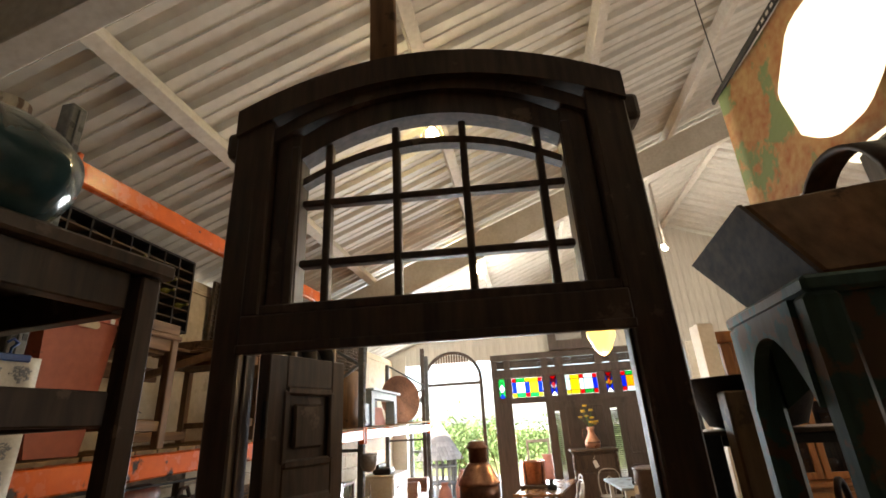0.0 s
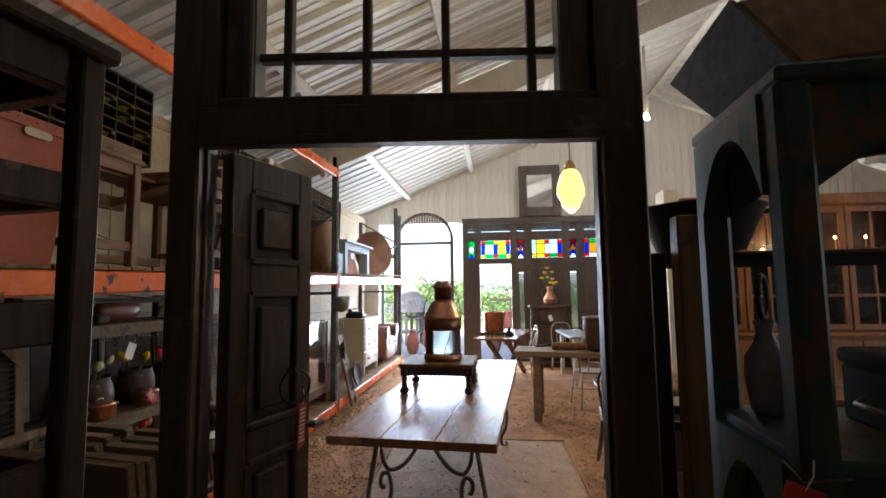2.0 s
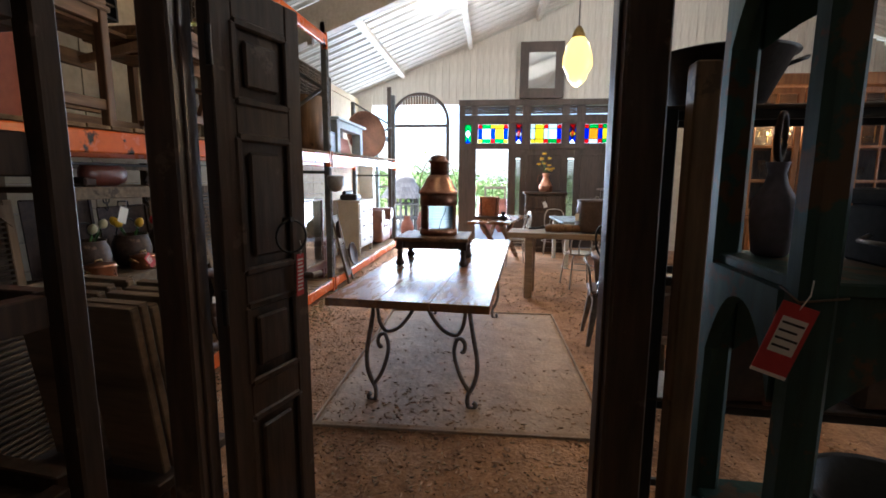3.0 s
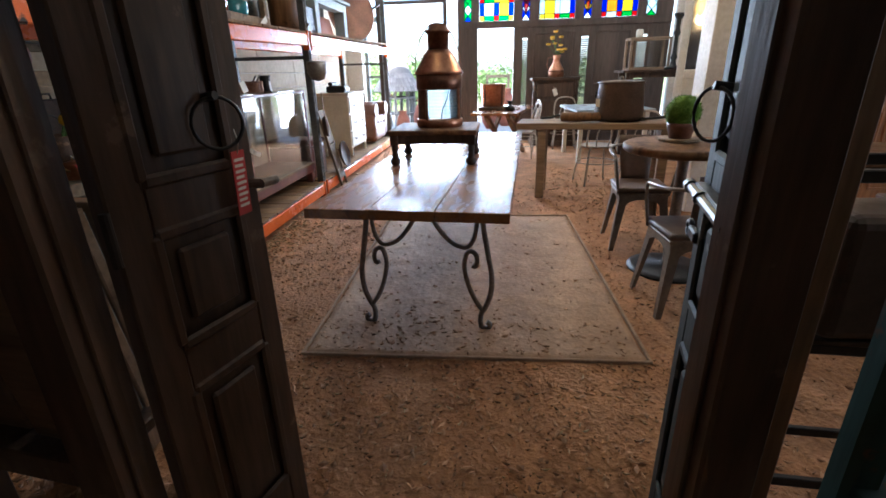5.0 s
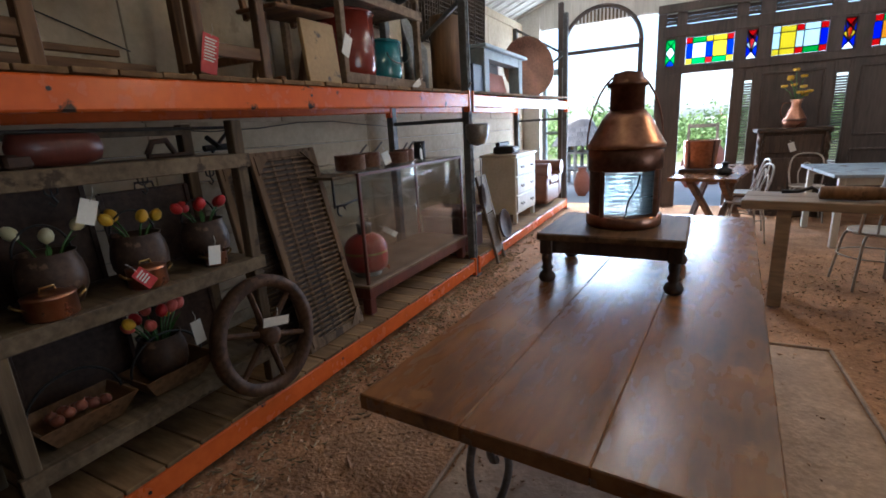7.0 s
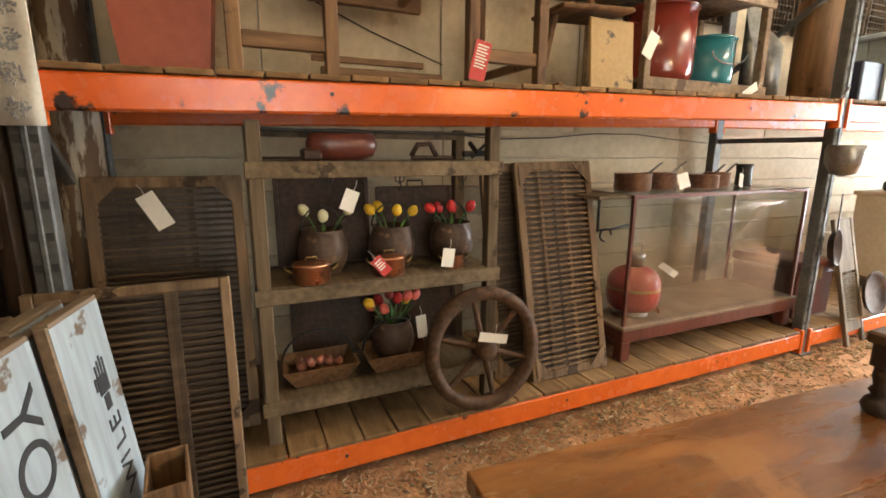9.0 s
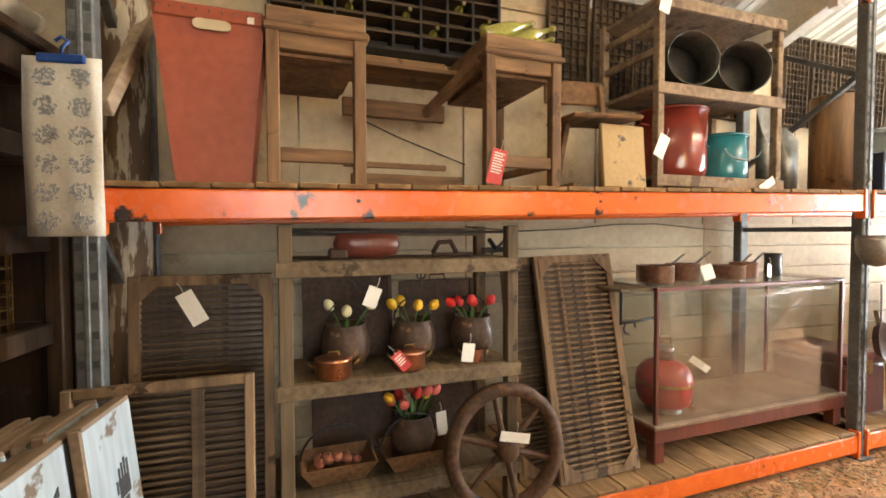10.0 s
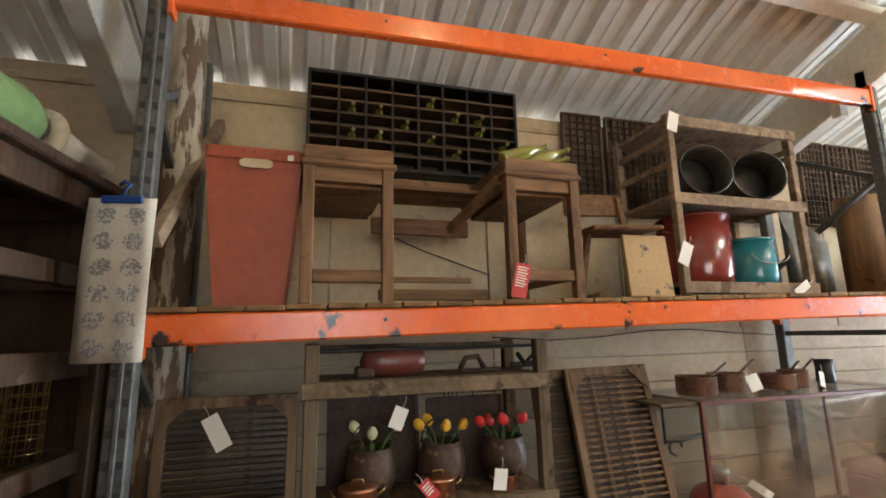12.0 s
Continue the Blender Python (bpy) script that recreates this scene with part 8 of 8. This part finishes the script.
single("copper_sheet", box(B(), (-0.01, 0, 0), (0.01, 0.5, 0.27), bevel=0.003), M["terracotta"], "rust-red metal sheet inside the fire surround", "sheet", m=FP @ pose(-0.1, 0.3, 0.0, 0, -14, 0))
bm = lathe(B(), [(0.02, 0.0), (0.36, 0.0), (0.40, 0.02), (0.405, 0.018), (0.37, -0.01), (0.02, -0.012)], 44, pose(0, 0, 0, 0, 90, 0))
single("round_tray", smooth(bm), M["copper_dark"], "large round copper tray leaning on the rack", "tray", m=pose(0.10, 10.22, deck_z(10.2) + 0.40, 0, 0, -42) @ pose(0, 0, 0, 0, -6, 0))
single("blue_trunk", box(B(), (-0.2, 0, 0), (0.15, 0.34, 0.30), bevel=0.01), material("navy_trunk", (0.02, 0.03, 0.07), 0.5, dark=(0.01, 0.015, 0.03), bump=0.1), "dark blue trunk on the upper rack", "trunk", m=pose(0.0, 8.15, deck_z(8.2)))
t = thing("washboard", facing(0.41, 8.02, 0.0, 13, 6), "grey wooden washboard leaning on the rack", "washboard")
for x in (0, 0.27):
    part("side", box(B(), (x, -0.014, 0), (x + 0.04, 0.014, 0.95), bevel=0.004), M["grey_wood_z"], t)
part("top_board", box(B(), (0.04, -0.01, 0.55), (0.27, 0.01, 0.95), bevel=0.003), M["grey_wood_z"], t)
part("low_board", box(B(), (0.04, -0.01, 0.1), (0.27, 0.01, 0.18), bevel=0.003), M["grey_wood_z"], t)
me = mesh_of("rib", rod(B(), (0.04, 0, 0), (0.27, 0, 0), 0.009, seg=6), M["grey_wood"])
for k in range(18):
    piece("rib", me, t, pose(0, 0, 0.19 + 0.0195 * k))
for y, z, r in ((7.72, 1.46, 0.115),):
    t = thing("long_ladle", pose(0.40, 7.60, 1.40), "big grey iron ladle hanging from the rack", "ladle")
    bm = lathe(B(), [(0.01, -0.14), (0.07, -0.12), (0.105, -0.05), (0.11, 0.03), (0.10, 0.06), (0.095, 0.03), (0.06, -0.10)], 24)
    part("bowl", smooth(bm), M["steel"], t)
    part("handle", tube(B(), [(-0.09, 0, 0.05), (-0.10, -0.01, 0.2), (-0.07, -0.02, 0.36), (-0.03, -0.02, 0.42)], 0.009, 6), M["iron"], t)
t = thing("frying_pan", pose(0.38, 7.66, 0.78, 0, 84, 15), "black iron frying pan hanging from the rack", "pan")
part("pan", smooth(lathe(B(), [(0.09, 0), (0.12, 0.04), (0.125, 0.042), (0.115, 0.036), (0.085, 0.006)], 26)), M["pan"], t)
part("handle", bar(B(), (-0.12, 0, 0.035), (-0.36, 0.03, 0.05), 0.025, 0.008, 0.003), M["pan"], t)
bm = lathe(B(), [(0.02, 0.0), (0.15, 0.0), (0.17, 0.025), (0.165, 0.03), (0.145, 0.008), (0.02, 0.008)], 32, pose(0, 0, 0, 0, 90, 0))
single("round_griddle", smooth(bm), M["pan"], "round black griddle leaning behind the washboard", "griddle", m=pose(0.34, 8.42, 0.355, 0, -10, 0))
t = thing("storage_trunk", pose(0.02, 7.72, 0.184), "low dark red trunk on the rack", "trunk")
part("body", box(B(), (-0.35, 0, 0), (0.18, 0.42, 0.36), bevel=0.02), M["mahogany"], t)
part("lid", box(B(), (-0.36, -0.01, 0.36), (0.19, 0.43, 0.44), bevel=0.03, seg=2), M["mahogany"], t)
part("clasp", box(B(), (0.178, 0.18, 0.30), (0.196, 0.24, 0.40), bevel=0.003), M["brass"], t)
# arch frame standing in the gate, and the framed mirror on the gable
ARCH = pose(0.82, 11.78, 0)
t = thing("arched_gate_frame", ARCH, "dark arched iron gate frame standing in the opening", "gate frame")
for s in (-1, 1):
    part("post", box(B(), (s * 0.585 - 0.035, -0.03, 0), (s * 0.585 + 0.035, 0.03, 2.62), bevel=0.004), M["facade"], t)
pts = [(0.585 * math.cos(a), 0, 2.60 + 0.56 * math.sin(a)) for a in [math.pi * k / 24 for k in range(25)]]
part("arch", tube(B(), pts, 0.035, 8), M["facade"], t)
part("crossbar", box(B(), (-0.56, -0.02, 2.49), (0.56, 0.02, 2.55), bevel=0.004), M["facade"], t)
for k in range(19):
    x = -0.50 + 1.0 * k / 18
    zt = 2.60 + 0.56 * math.sqrt(max(0, 1 - (x / 0.585) ** 2))
    part("fringe_slat", box(B(), (x - 0.014, -0.008, max(2.95, zt - 0.26)), (x + 0.014, 0.008, zt), bevel=0.002), M["grey_wood_z"], t)
single("gate_post", box(B(), (0.17, 11.62, 0), (0.25, 11.69, 3.28), bevel=0.006), M["facade"], "dark timber post beside the gate", "post")
t = thing("glazed_gate_leaf", pose(-0.16, 11.9, 0, 0, 0, -35), "pale blue glazed door leaf standing open", "door")
for x in (0, 0.42):
    part("stile", box(B(), (x, 0, 0), (x + 0.08, 0.04, 2.3), bevel=0.004), M["pale_blue"], t)
for z in (0.0, 0.7, 1.25, 1.75, 2.2):
    part("rail", box(B(), (0.08, 0.001, z), (0.42, 0.039, z + (0.1 if z in (0.0, 2.2) else 0.04)), bevel=0.003), M["pale_blue"], t)
part("pane", box(B(), (0.08, 0.018, 0.7), (0.42, 0.020, 2.2)), M["clear"], t).visible_shadow = False
part("panel", box(B(), (0.08, 0.012, 0.1), (0.42, 0.028, 0.7)), M["pale_blue"], t)
t = thing("framed_mirror", pose(2.86, 11.89, 3.065), "dark wooden window frame with mirror glass", "mirror")
for x in (0, 0.70):
    part("stile", box(B(), (x, 0, 0), (x + 0.17, 0.05, 1.10), bevel=0.006), M["facade"], t)
for z, h in ((0.0, 0.2), (0.90, 0.20)):
    part("rail", box(B(), (0.17, 0.001, z), (0.70, 0.049, z + h), bevel=0.006), M["facade"], t)
part("mirror_glass", box(B(), (0.17, 0.025, 0.2), (0.70, 0.03, 0.90)), M["mirror"], t)

# ---- outside ----


def bush(x, y, s, seed):
    g = random.Random(seed)
    t = thing("bush", pose(x, y, -0.05), "loose green bush in the sunny yard", "bush", "bushes in the yard")
    bm = B()
    for k in range(7):
        an = 6.28 * g.random()
        tube(bm, [(0, 0, 0), (0.3 * s * math.cos(an), 0.3 * s * math.sin(an), 0.5 * s), (0.55 * s * math.cos(an), 0.55 * s * math.sin(an), s * (0.8 + 0.3 * g.random()))], [0.05 * s, 0.03 * s, 0.01 * s], 6)
    part("branches", bm, M["oak"], t)
    verts, faces = [], []
    for k in range(1500):
        c = Vector((g.gauss(0, 0.42), g.gauss(0, 0.42), 0.62 + g.gauss(0, 0.27))) * s
        if c.z < 0.08:
            continue
        u = Vector((g.gauss(0, 1), g.gauss(0, 1), g.gauss(0, 1))).normalized()
        v = u.cross(Vector((g.random(), g.random(), g.random() + .1))).normalized()
        L = 0.085 * s * (0.6 + 0.8 * g.random())
        i = len(verts)
        verts += [c - u * L, c + v * L * .38, c + u * L, c - v * L * .38]
        faces.append((i, i + 1, i + 2, i + 3))
    me = bpy.data.meshes.new("leaves")
    me.from_pydata(verts, [], faces)
    me.materials.append(M["bush"])
    o = new("leaves", me)
    o.parent = t
    tagged(o, kind="stuff")


for k, (x, y, s) in enumerate(((-0.4, 23.0, 1.35), (1.3, 25.0, 1.2), (3.4, 24.0, 0.9), (5.2, 26.0, 1.1), (-2.6, 25.0, 1.6), (2.4, 29.0, 1.3), (-5.5, 28, 2.0), (7.5, 29, 1.6), (0.2, 31.0, 1.7), (-1.4, 27.0, 1.7), (4.4, 33.0, 1.6))):
    bush(x, y, s, 40 + k)
bm = B()
bmesh.ops.create_grid(bm, x_segments=2, y_segments=2, size=0.5, matrix=Matrix.Translation((2, 60, -0.03)) @ Matrix.Diagonal((160, 78, 1, 1)))
single("grass_field", bm, M["grass"], "dry green grass beyond the yard", "grass", "structure")
# little round dovecote with a shingled roof, red urns
t = thing("garden_pavilion", pose(-0.22, 15.4, -0.05), "small round garden hut with a shingled roof", "garden hut")
for k in range(8):
    an = 2 * math.pi * k / 8
    part("post", rod(B(), (0.42 * math.cos(an), 0.42 * math.sin(an), 0), (0.42 * math.cos(an), 0.42 * math.sin(an), 1.0), 0.045, seg=8), M["thatch"], t)
for z in (0.35, 0.75):
    part("ledge", smooth(lathe(B(), [(0.38, z), (0.47, z), (0.47, z + 0.05), (0.38, z + 0.05)], 20), 30), M["thatch"], t)
part("roof_cone", smooth(lathe(B(), [(0.58, 0.98), (0.30, 1.55), (0.04, 1.90)], 24)), M["thatch"], t)
me = mesh_of("shingle", box(B(), (-0.05, -0.008, -0.09), (0.05, 0.008, 0.05), bevel=0.003), M["thatch"])
for row in range(8):
    f = row / 8
    r, z = 0.60 - 0.52 * f, 1.02 + 0.82 * f
    n = max(6, round(2 * math.pi * r / 0.105))
    for k in range(n):
        an = 360 * (k + 0.5 * (row % 2)) / n
        piece("shingle", me, t, pose(0, 0, 0, 0, 0, an) @ pose(r, 0, z, 0, 0, 90) @ pose(0, 0, 0, -32, 0, 0))
for x, y, s in ((0.62, 14.0, 0.75), (0.25, 13.4, 0.55), (2.25, 14.8, 0.8), (2.65, 15.4, 0.9)):
    t = thing("terracotta_urn", pose(x, y, -0.05), "large terracotta urn in the yard", "urn", "urns in the yard")
    part("urn", smooth(lathe(B(), [(0.14 * s, 0), (0.26 * s, 0.2 * s), (0.30 * s, 0.5 * s), (0.22 * s, 0.8 * s), (0.13 * s, 0.95 * s), (0.17 * s, 1.05 * s), (0.12 * s, 1.04 * s)], 24)), M["terracotta"], t)
t = thing("yard_stand", pose(2.45, 16.5, -0.05), "pale wooden stand in the yard", "stand")
for x in (-0.3, 0.3):
    part("post", box(B(), (x - 0.03, -0.03, 0), (x + 0.03, 0.03, 1.3), bevel=0.004), M["raw"], t)
part("bar", box(B(), (-0.27, -0.03, 1.2), (0.27, 0.03, 1.28), bevel=0.004), M["raw"], t)

# ---- pieces of floor, walls and gable ----
bm = B()
bmesh.ops.create_grid(bm, x_segments=60, y_segments=80, size=0.5, matrix=Matrix.Diagonal((1.70, 2.42, 1, 1)))
for v in bm.verts:
    v.co.z = 0.010 + 0.004 * noise.noise(v.co * 3.0) + 0.003 * noise.noise(v.co * 11.0)
    edge = min(0.85 - abs(v.co.x), 1.21 - abs(v.co.y))
    if edge < 0.03:
        v.co.x += 0.014 * noise.noise(v.co * 9.0)
        v.co.y += 0.014 * noise.noise(v.co * 9.0 + Vector((5, 0, 0)))
        if edge < 0.001:
            v.co.z -= 0.03
M["mortar"] = material("pale_mortar", (0.46, 0.32, 0.20), 0.9, dark=(0.26, 0.165, 0.10), scale=9, fine=50, bump=0.4)
SLAB = pose(2.14, 5.60, 0, 0, 0, 0.6)
single("floor_slab", smooth(bm), M["slab"], "dusty concrete slab let into the earth floor", "floor slab", "structure", m=SLAB)


def litter(name, n, spots, size, mat, label, seed, thin=1.0):
    """Loose chips: little crooked wedges lying on the ground."""
    g = random.Random(seed)
    verts, faces = [], []
    for k in range(n):
        x0, y0, x1, y1, z = spots[g.randrange(len(spots))]
        c = Vector((x0 + (x1 - x0) * g.random(), y0 + (y1 - y0) * g.random(), z))
        s = size * (0.35 + 1.1 * g.random() ** 2.2)
        a = 6.28 * g.random()
        ux, uy = Vector((math.cos(a), math.sin(a), 0.25 * (g.random() - .5))), Vector((-math.sin(a), math.cos(a), 0.2 * (g.random() - .5)))
        i = len(verts)
        w = thin * (0.3 + 0.4 * g.random())
        verts += [c - ux * s + Vector((0, 0, 0.003)), c + uy * s * w, c + ux * s * (0.7 + 0.5 * g.random()) + Vector((0, 0, s * 0.2 * g.random())), c - uy * s * w, c + Vector((0, 0, s * (0.17 * thin + 0.06) * (0.5 + g.random()))), c - Vector((0, 0, 0.01))]
        for t_ in ((0, 1, 4), (1, 2, 4), (2, 3, 4), (3, 0, 4), (1, 0, 5), (2, 1, 5), (3, 2, 5), (0, 3, 5)):
            faces.append(tuple(i + q for q in t_))
    me = bpy.data.meshes.new(name)
    me.from_pydata(verts, [], faces)
    me.materials.append(mat)
    ob = new(name, me)
    return tagged(ob, label, "litter", kind="stuff")


def island(m, spread):
    """Lets the loose pieces of one mesh differ in tone."""
    n, l = m.node_tree.nodes, m.node_tree.links
    geo, rr, hv = n.new("ShaderNodeNewGeometry"), n.new("ShaderNodeMapRange"), n.new("ShaderNodeHueSaturation")
    rr.inputs["To Min"].default_value, rr.inputs["To Max"].default_value = 1 - spread, 1 + spread
    b = n["Principled BSDF"]
    src = b.inputs["Base Color"].links[0].from_socket
    l.new(geo.outputs["Random Per Island"], rr.inputs["Value"])
    l.new(rr.outputs[0], hv.inputs["Value"])
    l.new(src, hv.inputs["Color"])
    l.new(hv.outputs[0], b.inputs["Base Color"])
    return m


CHIP = island(material("loose_bark", (0.50, 0.31, 0.18), 0.95, dark=(0.30, 0.17, 0.09), scale=20, bump=0.3, spec=0.2), 0.55)
CLOD = island(material("dark_earth_clod", (0.42, 0.24, 0.13), 0.95, dark=(0.24, 0.13, 0.07), scale=25, bump=0.4, spec=0.15), 0.4)
STRAW = island(material("pale_shavings", (0.50, 0.38, 0.21), 0.9, dark=(0.28, 0.20, 0.11), scale=20, bump=0.2), 0.4)
litter("bark_chips", 5600, ((0.42, 3.4, 1.4, 7.6, 0.002), (0.5, 3.3, 3.4, 4.42, 0.002), (3.0, 3.6, 4.3, 7.6, 0.002), (0.5, 3.3, 3.4, 4.42, 0.002), (2.0, 6.85, 4.6, 9.3, 0.002), (0.45, 7.0, 2.0, 11.8, 0.002)), 0.017, CHIP, "brown bark chips strewn on the earth floor", 5, 0.7)
for a, b, c, d in ((-0.85, -1.21, -0.843, 1.21), (0.843, -1.21, 0.85, 1.21), (-0.843, -1.21, 0.843, -1.203), (-0.843, 1.203, 0.843, 1.21)):
    single("slab_edge", box(B(), (a - 0.004, b - 0.004, 0.0), (c + 0.004, d + 0.004, 0.018), bevel=0.003), M["mortar"], "pale mortar line round the floor slab", "floor slab", "structure", m=SLAB)
litter("bark_chips", 420, ((1.32, 4.42, 2.95, 6.78, 0.012), (1.32, 4.42, 2.95, 4.75, 0.012)), 0.013, CHIP, "bark chips scattered over the concrete slab", 6)
litter("earth_clods", 170, ((1.35, 4.45, 2.6, 6.0, 0.012), (1.5, 4.45, 2.3, 5.0, 0.012)), 0.017, CLOD, "dark clods of earth lying on the slab", 11, 1.2)
litter("earth_clods", 1100, ((0.45, 3.4, 1.35, 6.8, 0.002), (0.9, 3.3, 3.4, 4.4, 0.002), (3.0, 4.2, 4.3, 7.0, 0.002)), 0.019, CLOD, "dark clods and stones on the earth floor", 12, 1.3)
litter("wood_shavings", 2600, ((0.30, 3.5, 0.55, 11.5, 0.004), (0.36, 5.0, 0.50, 8.5, 0.006), (0.34, 3.5, 0.7, 8.0, 0.004)), 0.022, STRAW, "pale shavings lying along the rack", 7, 0.3)
litter("wood_shavings", 500, ((2.9, 7.4, 4.2, 8.8, 0.004), (1.4, 3.3, 3.0, 4.4, 0.004)), 0.016, STRAW, "pale shavings on the earth floor", 9, 0.4)

# side wall: wide cream panels with a batten above, narrow boards below
y = Y_B - 3.5
k = 0
while y < 8.5:
    w = 1.05
    me = mesh_of("panel", box(B(), (-0.06, 0.004, 1.55), (-0.02, w - 0.004, 3.12), bevel=0.003), M["cream"])
    piece("panel", me, wall_left, pose(0, y, 0))
    y += w
me = mesh_of("board", box(B(), (-0.06, 0.0, 0.003), (-0.025, 2.1, 0.186), bevel=0.004), M["cream"])
y = Y_B - 3.5
while y < 8.4:
    for j in range(8):
        piece("board", me, wall_left, pose(0, y + 0.004, 0.05 + 0.188 * j, 0, 0.6, 0))
    y += 2.104
part("batten", box(B(), (-0.02, Y_B - 3.5, 3.0), (-0.004, 8.5, 3.04), bevel=0.003), M["cream"], wall_left)
bm = B()
tube(bm, [(0.0, 1.7 + 0.4 * j, 1.52 - 0.03 * math.sin(1.3 * j)) for j in range(7)], 0.004, 6)
tube(bm, [(0.0, 0.95, 2.2), (0.0, 1.25, 2.08), (0.0, 1.7, 1.93)], 0.004, 6)
single("wall_cable", bm, M["black"], "thin black cable along the side wall", "cable", m=WALL @ Matrix.Translation((0.008, 0, 0)))

# gable planks
g = random.Random(17)
x = -0.30
while x < 9.6:
    w = 0.125 + 0.03 * g.random()
    za, zb = 3.0 + (0.06 if x > FAC_L - 0.1 else 0.0), min(roof_z(x), roof_z(x + w)) - 0.03
    me = mesh_of("plank", box(B(), (0, 0, za), (w - 0.005, 0.02, zb), bevel=0.003), M["white_plank"])
    piece("plank", me, far_wall, pose(x, Y_F + 0.03 + 0.008 * g.random(), 0))
    x += w
x = 5.63
while x < 9.6:
    w = 0.13 + 0.03 * g.random()
    me = mesh_of("plank", box(B(), (0, 0, 0.02), (w - 0.006, 0.02, 3.05), bevel=0.003), M["white_plank"])
    piece("plank", me, far_wall, pose(x, Y_F - 0.028, 0))
    x += w
